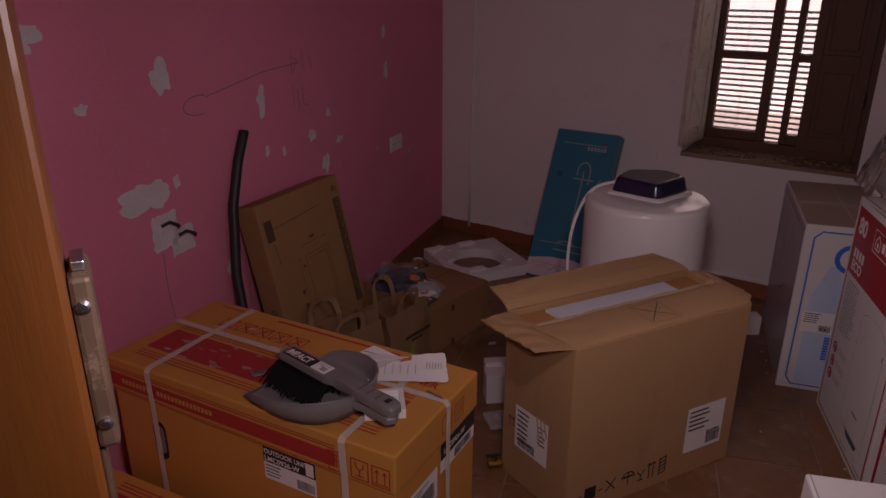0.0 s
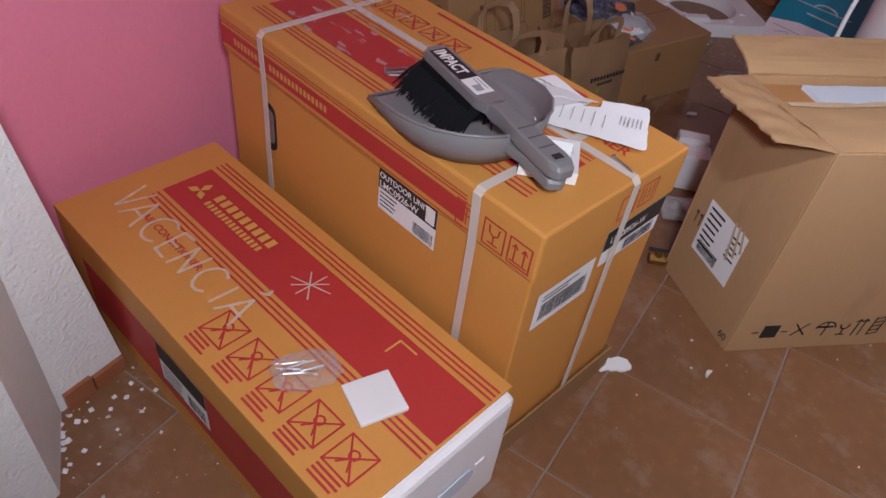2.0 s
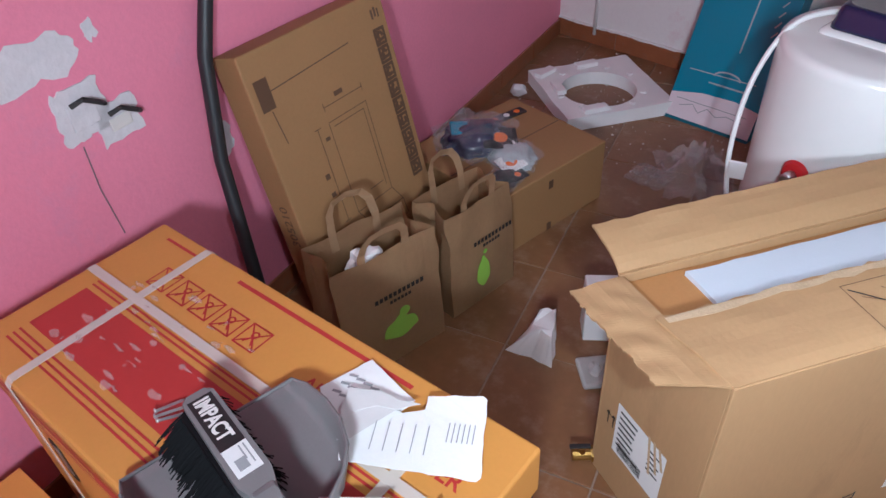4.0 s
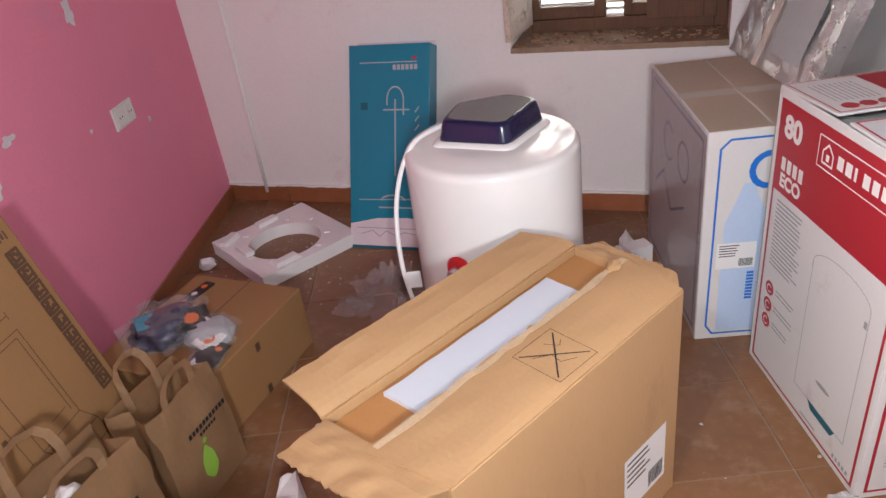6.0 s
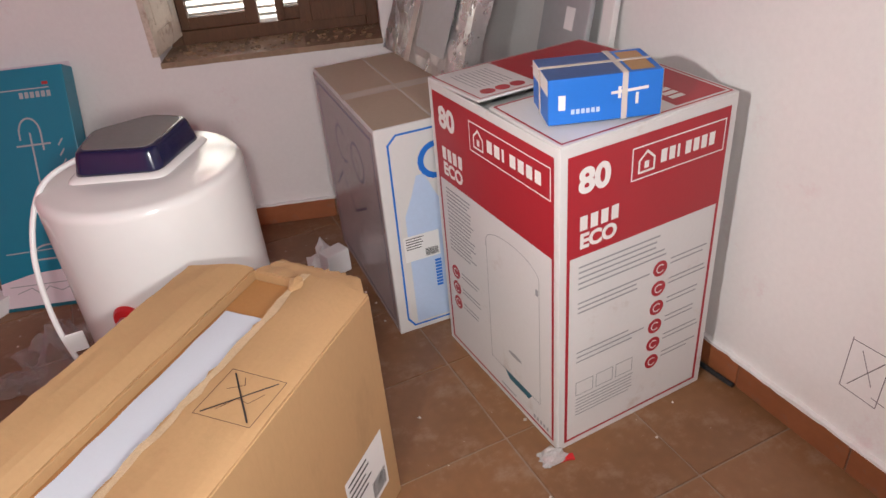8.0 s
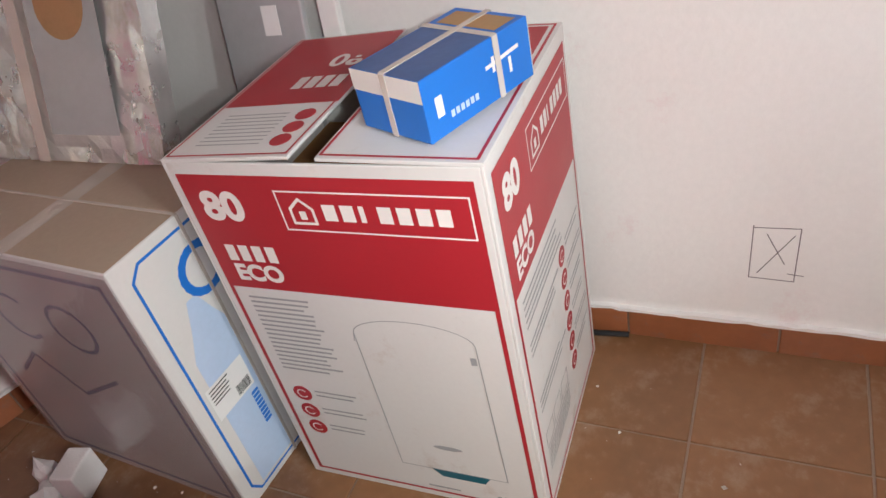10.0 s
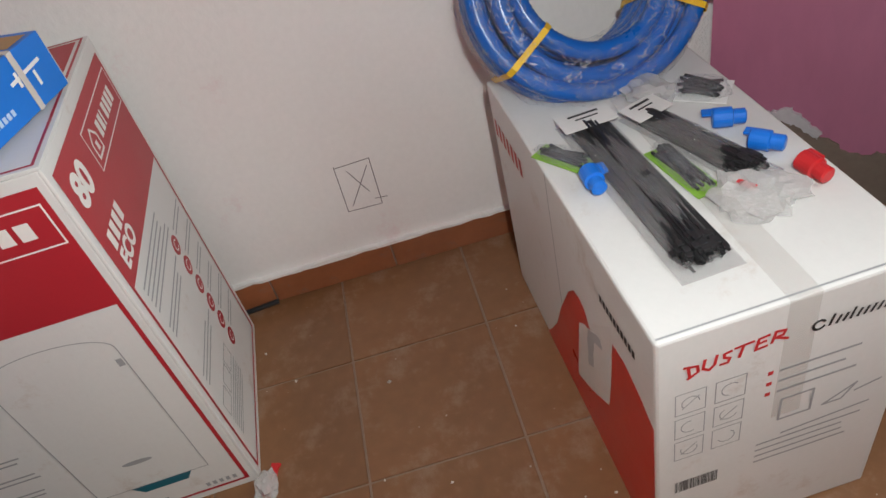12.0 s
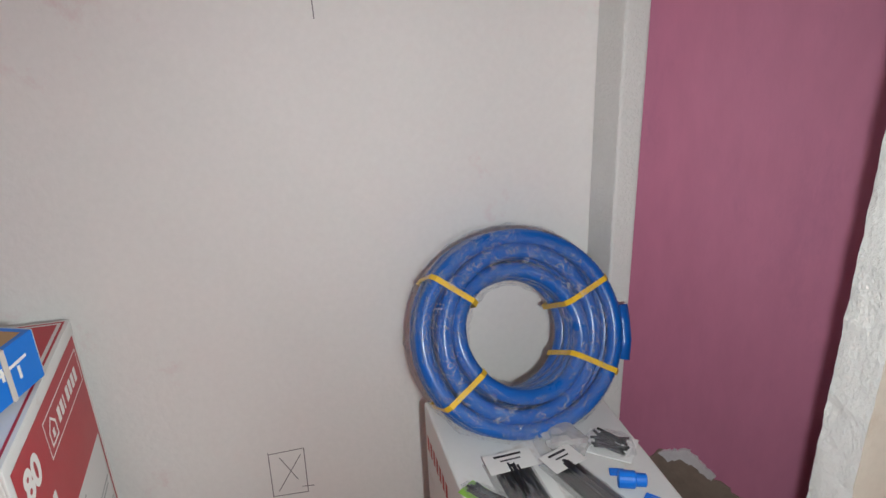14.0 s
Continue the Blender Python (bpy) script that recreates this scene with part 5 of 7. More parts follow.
part("valve_stub", lathe([(0.014, 0.0), (0.014, 0.035), (0.01, 0.038)], 16), STEEL, heat, m=pose(-0.123, -0.204, 0.475, 90, 0, -30))
part("side_slot", block(0.222, -0.01, 0.52, 0.229, 0.01, 0.60, 0.004), PRINT_BLACK, heat, m=pose(0, 0, 0, 0, 0, -20))

# ---- blue and white box ----
D7 = (0.40, 0.635, 0.675)
cl = thing("appliance_box", at(1.768, -1.254, 0, -3.5), "tall white box with blue outlines wrapped in plastic film", "box")
part("body", block(0, 0, 0, *D7, 0.003), CARD_WHITE, cl)
printed(cl, "top", D7, [(0.003, 0.003, D7[0] - 0.003, D7[1] - 0.003)], CARD_DUSTY, "brown_top", 0.0006)
printed(cl, "top", D7, [(0.0, 0.27, D7[0], 0.32)], STRAP, "tape", 0.0011)
drawn(cl, "front", D7, [[(0.05, 0.02), (0.36, 0.02), (0.37, 0.03), (0.37, 0.635), (0.355, 0.65), (0.06, 0.65), (0.035, 0.625), (0.03, 0.05), (0.05, 0.02)]], 0.006, PRINT_BLUE, "blue_outline")
drawn(cl, "front", D7, [arc(0.17, 0.555, 0.048, 50, 310, 14)], 0.017, PRINT_BLUE, "blue_ring")
pale = [(0.06, 0.03), (0.17, 0.03), (0.175, 0.42), (0.15, 0.47), (0.13, 0.52), (0.105, 0.52), (0.085, 0.46), (0.06, 0.40)]
part("bottle_print", slab(pale, 0.0003, 0.0007), PRINT_PALE, cl, "pale blue bottle print", m=face_of("front", *D7))
lab = paper_label(cl, "front", D7, 0.045, 0.25, 0.155, 0.335, 3)
printed(cl, "front", D7, [(0.135, 0.14 + i * 0.011, 0.155, 0.148 + i * 0.011) for i in range(9)], PRINT_BLUE, "maker_name", 0.0015)
drawn(cl, "left", D7, [[(0.03, 0.03), (0.6, 0.03), (0.6, 0.64), (0.03, 0.64), (0.03, 0.03)], arc(0.25, 0.5, 0.06, 50, 310, 12), arc(0.42, 0.5, 0.06, 0, 360, 14), [(0.1, 0.3), (0.2, 0.38), (0.3, 0.28), (0.45, 0.36)]], 0.010, DUSTY_BLUE, "side_print")
part("film", block(-0.003, 0.004, 0.01, -0.0015, D7[1], 0.665), FILM_SIDE, cl, "dusty plastic film over the side")
strap([((0.17, -0.002, 0.002), (1, 0, 0)), ((0.17, -0.002, 0.675), (1, 0, 0)), ((0.17, 0.01, 0.6765), (1, 0, 0)), ((0.17, D7[1], 0.6765), (1, 0, 0))], 0.007, cl)

# ---- red and white heater carton ----
D8 = (0.465, 0.543, 0.817)
ar = thing("heater_carton", at(1.918, -1.886, 0, 2.0), "tall red and white water-heater carton with open top", "carton")
for x0, y0, x1, y1 in ((0, 0, D8[0], 0.006), (0, D8[1] - 0.006, D8[0], D8[1]), (0, 0.006, 0.006, D8[1] - 0.006), (D8[0] - 0.006, 0.006, D8[0], D8[1] - 0.006)):
    part("side_panel", block(x0, y0, 0, x1, y1, D8[2] - 0.006, 0.0015), CARD_WHITE, ar)
part("bottom", block(0.006, 0.006, 0, D8[0] - 0.006, D8[1] - 0.006, 0.006), CARD_WHITE, ar)
for y0, y1, tilt, z in ((0.0, 0.255, 1.0, 0.811), (0.30, 0.543, -2.2, 0.818)):
    f = part("flap", block(0.001, 0, 0, D8[0] - 0.001, y1 - y0, 0.006, 0.001), CARD_WHITE, ar, m=pose(0, y0, z, tilt, 0, 0))
    w = y1 - y0
    if y0 > 0:
        part("red_print", rects([(0.17, 0.0, D8[0] - 0.012, w - 0.012)], 0.0064), PRINT_CRIMSON, f)
        part("red_line", rects(frame_rects(0.008, 0.004, D8[0] - 0.008, w - 0.006, 0.004), 0.0067), PRINT_CRIMSON, f)
        part("lettering", words("80", 0.07, 0.0072, "LEFT", 1.0, 0.002), PRINT_WHITE, f, m=spot(0.36, 0.03, 90))
        part("print_bars", rects([(0.226 + 0.0, 0.03 + i * 0.026, 0.272, 0.05 + i * 0.026) for i in range(4)], 0.0072), PRINT_WHITE, f)
        part("icon", slab(arc(0.05, 0.04, 0.018, 0, 340, 14), 0.0064, 0.0070), PRINT_CRIMSON, f)
        part("icon", slab(arc(0.09, 0.04, 0.018, 0, 340, 14), 0.0064, 0.0070), PRINT_CRIMSON, f)
        part("icon", slab(arc(0.13, 0.04, 0.018, 0, 340, 14), 0.0064, 0.0070), PRINT_CRIMSON, f)
        part("small_print", rects([(0.04 + i * 0.012, 0.075, 0.043 + i * 0.012, 0.2) for i in range(9)], 0.0064), PRINT_GREY, f)
    else:
        part("red_line", rects(frame_rects(0.008, 0.008, D8[0] - 0.008, w - 0.004, 0.005), 0.0067), PRINT_CRIMSON, f)
        part("red_print", rects([(D8[0] * 0.66, 0.02, D8[0] - 0.018, w - 0.012)], 0.0064), PRINT_CRIMSON, f)
        part("print_bars", rects([(D8[0] * 0.7, 0.05 + i * 0.022, D8[0] * 0.78, 0.066 + i * 0.022) for i in range(7)], 0.0072), PRINT_WHITE, f)
part("inside", block(0.01, 0.01, 0.62, D8[0] - 0.01, D8[1] - 0.01, 0.63), CARD_IN, ar)


def heater_face(face, w, icons_side):
    """The printed side of the heater carton: red head, frame lines, bars for the maker's name."""
    head = [(0.018, 0.555, w - 0.018, 0.79)]
    printed(ar, face, D8, head, PRINT_CRIMSON, "red_head")
    printed(ar, face, D8, [(0.018, 0.018, 0.026, 0.555), (w - 0.026, 0.018, w - 0.018, 0.555), (0.026, 0.018, w - 0.026, 0.024)], PRINT_CRIMSON, "red_line")
    lettered(ar, face, D8, "80", 0.045, 0.705, 0.075, PRINT_WHITE, 0, 1.05, 0.0032)
    f0 = 0.195 if icons_side == "left" else 0.178
    step = (w - 0.045 - f0 - 0.085) / 7
    fr = frame_rects(f0, 0.69, w - 0.028, 0.765, 0.003)
    printed(ar, face, D8, fr, PRINT_WHITE, "name_frame", 0.0013)
    # house-shaped sign and bars in place of the maker's name
    h0 = f0 + 0.02
    drawn(ar, face, D8, [[(h0, 0.705), (h0, 0.732), (h0 + 0.02, 0.75), (h0 + 0.04, 0.732), (h0 + 0.04, 0.705), (h0, 0.705)]], 0.005, PRINT_WHITE, "house_sign", 0.0013)
    printed(ar, face, D8, [(h0 + 0.014, 0.712, h0 + 0.026, 0.728)] + [(h0 + 0.058 + i * step, 0.712, h0 + 0.058 + i * step + (0.72 if i != 2 else 0.3) * step, 0.742) for i in range(7)], PRINT_WHITE, "maker_name", 0.0013)
    lettered(ar, face, D8, "ECO", 0.05, 0.575, 0.048, PRINT_WHITE, 0, 1.0, 0.0022)
    printed(ar, face, D8, [(0.05 + i * 0.027, 0.617, 0.05 + i * 0.027 + 0.019, 0.651) for i in range(4)], PRINT_WHITE, "maker_name", 0.0013)
    if icons_side == "left":
        printed(ar, face, D8, text_lines(0.05, 0.53, 0.19, 17, 0.0115, 0.0045, 11, 0.25), PRINT_GREY, "small_print")
        for i in range(3):
            part("icon", slab(arc(0.068, 0.275 - i * 0.052, 0.021, 0, 345, 20), 0.0003, 0.0009), PRINT_CRIMSON, ar, m=face_of(face, *D8))
            drawn(ar, face, D8, [arc(0.068, 0.275 - i * 0.052, 0.011, 40, 320, 8)], 0.003, PRINT_WHITE, "icon_mark", 0.0013)
            printed(ar, face, D8, text_lines(0.10, 0.285 - i * 0.052, 0.20, 2, 0.012, 0.004, i + 3, 0.3), PRINT_GREY, "small_print")
        x0, x1 = 0.245, 0.47
        drawn(ar, face, D8, [[(x0, 0.10), (x0, 0.47)] + [(a, b) for a, b in arc((x0 + x1) / 2, 0.47, (x1 - x0) / 2, 180, 0, 14, 0.04)] + [(x1, 0.10), (x0, 0.10)], [(x0, 0.47), (x0 - 0.004, 0.45)]], 0.0018, PRINT_GREY, "tank_drawing")
        part("tank_foot", slab([(x0 + 0.065, 0.10), (x1 - 0.035, 0.10), (x1 - 0.05, 0.078), (x0 + 0.085, 0.078)], 0.0004, 0.0008), TEAL_DARK, ar, m=face_of(face, *D8))
        part("tank_mark", slab(arc(x0 + 0.115, 0.175, 0.03, 0, 345, 16, 0.006), 0.0004, 0.0008), PRINT_GREY, ar, m=face_of(face, *D8))
        printed(ar, face, D8, [(0.455, 0.425, 0.466, 0.443)], PRINT_GREY, "small_print")
        printed(ar, face, D8, text_lines(0.29, 0.035, 0.36, 1, 0.01, 0.005, 2, 0) + [(0.44 + i * 0.014, 0.032, 0.448 + i * 0.014, 0.044) for i in range(5)], PRINT_GREY, "small_print")
    else:
        printed(ar, face, D8, text_lines(0.05, 0.525, 0.30, 5, 0.014, 0.0045, 12, 0.2) + text_lines(0.05, 0.43, 0.26, 3, 0.013, 0.0045, 14, 0.3) + text_lines(0.05, 0.29, 0.25, 3, 0.014, 0.004, 15, 0.25), PRINT_GREY, "small_print")
        for i in range(6):
            part("icon", slab(arc(0.285, 0.435 - i * 0.056, 0.021, 0, 345, 20), 0.0003, 0.0009), PRINT_CRIMSON, ar, m=face_of(face, *D8))
            drawn(ar, face, D8, [arc(0.285, 0.435 - i * 0.056, 0.011, 40, 320, 8)], 0.003, PRINT_WHITE, "icon_mark", 0.0013)
            printed(ar, face, D8, text_lines(0.315, 0.45 - i * 0.056, 0.435, 2, 0.013, 0.004, i + 3, 0.3), PRINT_GREY, "small_print")
        drawn(ar, face, D8, [[(0.05 + i * 0.06, 0.16), (0.1 + i * 0.06, 0.16), (0.1 + i * 0.06, 0.20), (0.05 + i * 0.06, 0.20), (0.05 + i * 0.06, 0.16)] for i in range(3)], 0.002, PRINT_GREY)
        printed(ar, face, D8, text_lines(0.05, 0.145, 0.24, 6, 0.010, 0.003, 16, 0.2), PRINT_GREY, "small_print")


heater_face("left", D8[1], "left")
heater_face("front", D8[0], "right")
scrap_ = thing("wrapping_scrap", at(1.893, -1.902, 0.001, -5), "torn red and clear wrapping scrap beside the carton", "scrap")
part("strip", slab(ragged([(-0.030, -0.008), (0.045, -0.022), (0.050, -0.008), (0.0, 0.004), (-0.026, 0.008)], 0.010, 0.004, 3), 0.0, 0.005), RED_PLASTIC, scrap_, "torn red strip")
part("film", crumple((0.034, 0.024, 0.016), 8, 0.25, 3, 0.45), FILM_MILKY, scrap_, "crumpled clear film", m=pose(-0.004, 0.002, 0.004))
# blue box on the carton
D9 = (0.225, 0.140, 0.092)
bx = thing("tap_box", at(1.945, -1.805, 0.826, -21), "small blue tap box tied with white tape", "box")
part("body", block(0, 0, 0, *D9, 0.002), PRINT_BLUE, bx)
printed(bx, "left", D9, [(0.0, 0.060, D9[1], D9[2])], PRINT_WHITE, "white_print")
printed(bx, "right", D9, [(0.0, 0.0, D9[1], D9[2])], PRINT_WHITE, "white_print")
printed(bx, "top", D9, [(0.165, 0.01, 0.212, 0.125)], CARD, "tan_print")
printed(bx, "top", D9, [(0.0, 0.002, 0.16, 0.135)], DUSTY_BLUE, "dusty_top", 0.0006)
drawn(bx, "front", D9, [[(0.125, 0.055), (0.195, 0.06)], [(0.14, 0.045), (0.14, 0.065)], [(0.175, 0.05), (0.175, 0.03)]], 0.006, PRINT_WHITE, "tap_print", 0.0014)
printed(bx, "front", D9, [(0.02, 0.03, 0.034, 0.06)], LABEL, "label")
printed(bx, "front", D9, [(0.045 + i * 0.01, 0.02, 0.052 + i * 0.01, 0.03) for i in range(6)], PRINT_PALE, "maker_name")
for pts in ([((0.15, -0.002, 0), (1, 0, 0)), ((0.15, -0.002, 0.093), (1, 0, 0)), ((0.15, 0.002, 0.094), (1, 0, 0)), ((0.15, 0.138, 0.094), (1, 0, 0)), ((0.15, 0.142, 0.093), (1, 0, 0)), ((0.15, 0.142, 0), (1, 0, 0))],
            [((-0.002, 0.07, 0), (0, 1, 0)), ((-0.002, 0.07, 0.093), (0, 1, 0)), ((0.002, 0.07, 0.0946), (0, 1, 0)), ((0.223, 0.07, 0.0946), (0, 1, 0)), ((0.227, 0.07, 0), (0, 1, 0))]):
    strap(pts, 0.011, bx)

# foil-wrapped sheet pack and grey panel, leaning on the white wall
foil = thing("foil_package", pose(2.085, -1.12, 0.679, 0, 20, 0), "silver foil-wrapped flat package leaning on the wall", "package")
bm = bmesh.new()
nx, nz = 16, 20
for side, x in ((0, 0.0), (1, 0.05)):
    g = [[bm.verts.new((x + 0.008 * noise.noise(Vector((i * 0.8, j * 0.6, side * 9))), 0.56 * i / nx, 0.62 * j / nz)) for i in range(nx + 1)] for j in range(nz + 1)]
    for j in range(nz):
        for i in range(nx):
            q = (g[j][i], g[j + 1][i], g[j + 1][i + 1], g[j][i + 1])
            bm.faces.new(q if side == 0 else q[::-1])
    if side == 0:
        g0 = g
for i in range(nx):
    bm.faces.new((g0[0][i], g0[0][i + 1], g[0][i + 1], g[0][i]))
    bm.faces.new((g0[nz][i], g[nz][i], g[nz][i + 1], g0[nz][i + 1]))
for j in range(nz):
    bm.faces.new((g0[j][0], g[j][0], g[j + 1][0], g0[j + 1][0]))
    bm.faces.new((g0[j][nx], g0[j + 1][nx], g[j + 1][nx], g[j][nx]))
part("wrap", bm, FOIL, foil, smooth=False)
on_foil = Matrix(((0, 0, -1, -0.009), (-1, 0, 0, 0.56), (0, 1, 0, 0), (0, 0, 0, 1)))
part("disc_print", slab(arc(0.36, 0.32, 0.07, 0, 350, 24), 0.001, 0.0015), CARD, foil, "tan disc print", m=on_foil)
part("print_panel", slab([(0.26, 0.06), (0.46, 0.06), (0.46, 0.45), (0.26, 0.45)], 0.0, 0.0006), PANEL_GREY, foil, "grey printed panel", m=on_foil)
part("tape", slab([(0.20, 0.0), (0.235, 0.0), (0.235, 0.62), (0.20, 0.62)], 0.001, 0.0016), STRAP, foil, "strip of clear tape", m=on_foil)
gp = thing("metal_panel", pose(2.20, -1.335, 0.0, 0, 12, 0), "smooth grey metal panel leaning on the wall behind the cartons", "panel")
part("sheet", block(0, 0, 0, 0.018, 0.215, 1.30, 0.004), PANEL_GREY, gp)
part("sticker", block(-0.001, 0.06, 0.84, 0.0, 0.10, 0.90), LABEL, gp, "small white sticker")
part("knob", lathe([(0.011, 0), (0.011, 0.004), (0.006, 0.006)], 16), STEEL, gp, m=pose(0, 0.08, 0.93, 0, -90, 0))
tl = part("profile", block(0, 0, 0, 0.02, 0.045, 1.25, 0.003), ENAMEL, None, m=pose(2.29, -1.42 + 0.02, 0.0, 0, 8, 0))
tagged(tl, "white metal profile leaning on the wall", "profile")

# ---- white carton ----
D10 = (0.742, 0.382, 0.55)
wb = thing("white_carton", at(1.553, -2.975, 0, 2.0), "large white carton with red print used as a table", "carton")
bm = block(0, 0, 0, *D10, 0.005)
part("body", bm, CARD_WHITE, wb)
printed(wb, "top", D10, [(0.0, 0.160, D10[0], 0.204)], CLEAR_TAPE, "tape", 0.0006)
printed(wb, "left", D10, [(0.178, 0.30, 0.222, 0.55)], CLEAR_TAPE, "tape", 0.0006)
hand = [[(0.045, 0.475), (0.04, 0.515)], [(0.032, 0.515), (0.06, 0.508), (0.062, 0.488), (0.04, 0.474)], [(0.075, 0.52), (0.072, 0.492), (0.085, 0.482), (0.096, 0.495), (0.1, 0.523)], [(0.13, 0.522), (0.115, 0.518), (0.116, 0.506), (0.128, 0.5), (0.124, 0.487), (0.108, 0.487)],
        [(0.148, 0.492), (0.155, 0.525)], [(0.138, 0.525), (0.176, 0.529)], [(0.182, 0.497), (0.187, 0.53), (0.208, 0.533)], [(0.184, 0.515), (0.202, 0.517)], [(0.181, 0.497), (0.205, 0.5)], [(0.215, 0.503), (0.222, 0.536), (0.242, 0.532), (0.238, 0.519), (0.222, 0.517), (0.25, 0.502)]]
drawn(wb, "left", D10, [[(0.039 + (u - 0.032) * 0.66, 0.462 + (v - 0.474) * 0.62) for u, v in line] for line in hand], 0.0045, RED_PLASTIC, "marker_writing", 0.0012)
drawn(wb, "left", D10, [arc(0.226, 0.484, 0.0085, 30, 330, 12)] + [[(0.241 + i * 0.0098, 0.477), (0.246 + i * 0.0098, 0.490 + 0.006 * (i in (0, 3, 9)))] for i in range(11)], 0.0042, PRINT_BLACK, "maker_name")
printed(wb, "left", D10, barcode(0.03, 0.175, 0.10, 0.205, 12), PRINT_BLACK, "label_print")
printed(wb, "left", D10, text_lines(0.16, 0.235, 0.34, 4, 0.016, 0.004, 21, 0.3), PRINT_GREY, "small_print")
printed(wb, "left", D10, [(0.18, 0.41 - i * 0.024, 0.30 - 0.02 * (i == 1), 0.4145 - i * 0.024) for i in range(3)], PRINT_GREY, "small_print", 0.0012)
printed(wb, "left", D10, [(0.162, 0.408 - i * 0.024, 0.170, 0.416 - i * 0.024) for i in range(3)], RED_PLASTIC, "red_dots")
drawn(wb, "left", D10, [[(0.028 + a, 0.385 - b), (0.072 + a, 0.385 - b), (0.072 + a, 0.432 - b), (0.028 + a, 0.432 - b), (0.028 + a, 0.385 - b)] for a in (0, 0.058) for b in (0, 0.057, 0.114)], 0.0016, PRINT_GREY, "care_icon")
drawn(wb, "left", D10, [arc(0.05 + a, 0.408 - b, 0.013, 40 * k, 40 * k + 220, 8) for k, (a, b) in enumerate(((0, 0), (0.058, 0), (0, 0.057), (0.058, 0.057), (0, 0.114), (0.058, 0.114)))] + [[(0.038 + a, 0.398 - b), (0.062 + a, 0.42 - b)] for a, b in ((0, 0), (0.058, 0.057), (0, 0.114))], 0.0016, PRINT_GREY, "care_icon")
drawn(wb, "left", D10, [[(0.19, 0.29), (0.19, 0.34), (0.24, 0.34), (0.24, 0.29), (0.19, 0.29)], [(0.26, 0.29), (0.31, 0.32), (0.29, 0.29), (0.26, 0.29)], [(0.31, 0.30), (0.35, 0.31)], [(0.20, 0.25), (0.34, 0.26)]], 0.004, PRINT_GREY)
wave = [(0.20, 0.0), (0.24, 0.05), (0.29, 0.12), (0.34, 0.22), (0.40, 0.32), (0.43, 0.352), (0.455, 0.36), (0.48, 0.352), (0.505, 0.32), (0.475, 0.31), (0.445, 0.285), (0.425, 0.20), (0.40, 0.08), (0.48, 0.125), (0.565, 0.19), (0.585, 0.29), (0.600, 0.395), (0.64, 0.40), (0.69, 0.385), (0.737, 0.36), (0.737, 0.0)]
part("red_print", slab(wave[::-1], 0.0004, 0.0008), RED_PLASTIC, wb, "curved red print", m=face_of("back", *D10))
part("grey_panel", slab([(0.40, 0.08), (0.565, 0.19), (0.600, 0.435), (0.520, 0.36), (0.445, 0.285)], 0.0003, 0.0006), HEADER, wb, "pale grey photo print", m=face_of("back", *D10))
part("tap_print", slab(ragged([(0.475, 0.20), (0.50, 0.22), (0.515, 0.31), (0.555, 0.33), (0.55, 0.35), (0.49, 0.32)], 0.02, 0.002, 5), 0.0010, 0.0013), SILVER_PRINT, wb, "darker tap print", m=face_of("back", *D10))
printed(wb, "top", D10, [(0.006, 0.008, 0.009, D10[1] - 0.004)], PRINT_GREY, "flap_gap", 0.0012)
printed(wb, "back", D10, [(0.56 + i * 0.0125, 0.452, 0.569 + i * 0.0125, 0.468) for i in range(10)], PRINT_BLACK, "maker_name")
printed(wb, "back", D10, [(0.02 + i * 0.026, 0.435, 0.036 + i * 0.026, 0.475) for i in range(7)], PRINT_RED, "red_letters")
printed(wb, "back", D10, [(0.345, 0.0, 0.348, 0.55)], PRINT_GREY, "seam")

# ---- blue pipe coil ----
coil = thing("pipe_coil", pose(2.075, -2.775, 0.552, 0, 30, 4), "coil of blue corrugated pipe in clear film, taped yellow", "pipe coil")
# local axis of the coil is local x; it stands on its rim and leans back
layers = [(rr, k) for rr in range(3) for k in range(4)]
R0, R1, TR = 0.133, 0.205, 0.0178
for a, (rr, k) in enumerate(layers):
    r = R0 + rr * (R1 - R0) / 2
    x = 0.018 + k * 0.031 + 0.004 * math.sin(a * 2.3)
    n = int(2 * math.pi * r / 0.0052) // 2 * 2
    pts = [(x + 0.006 * math.sin(2 * math.pi * i / n + a), (r + 0.004 * math.sin(2 * math.pi * i / n * 2 + a)) * math.cos(2 * math.pi * i / n), 0.226 + (r + 0.004 * math.sin(2 * math.pi * i / n * 2 + a)) * math.sin(2 * math.pi * i / n)) for i in range(n)]
    part("winding", tube(pts, TR, 9, closed=True, ribs=lambda i: 1.0 if i % 2 else 0.93), COIL_BLUE, coil, smooth=True)
part("loose_end", tube([(0.02, -0.215, 0.13), (0.018, -0.228, 0.17), (0.02, -0.234, 0.21), (0.02, -0.236, 0.245)], 0.016, 10), COIL_BLUE, coil, smooth=True)
for ang in (40, 158, 212, 327):
    bm = bmesh.new()
    a = radians(ang)
    c, s_ = math.cos(a), math.sin(a)
    loop = [(-0.010, R0 - 0.008), (-0.010, R1 + 0.010), (0.004, R1 + 0.021), (0.135, R1 + 0.021), (0.135, R0 - 0.021), (0.004, R0 - 0.021), (-0.010, R0 - 0.008)]
    prev = None
    for x, r in loop:
        pair = [bm.verts.new((x, r * c - d * s_, 0.226 + r * s_ + d * c)) for d in (-0.0058, 0.0058)]
        if prev:
            bm.faces.new((prev[0], prev[1], pair[1], pair[0]))
        prev = pair
    part("tape", bm, TAPE_YELLOW, coil, "yellow tape band")
bm = bmesh.new()
n, m_ = 72, 16
g = []
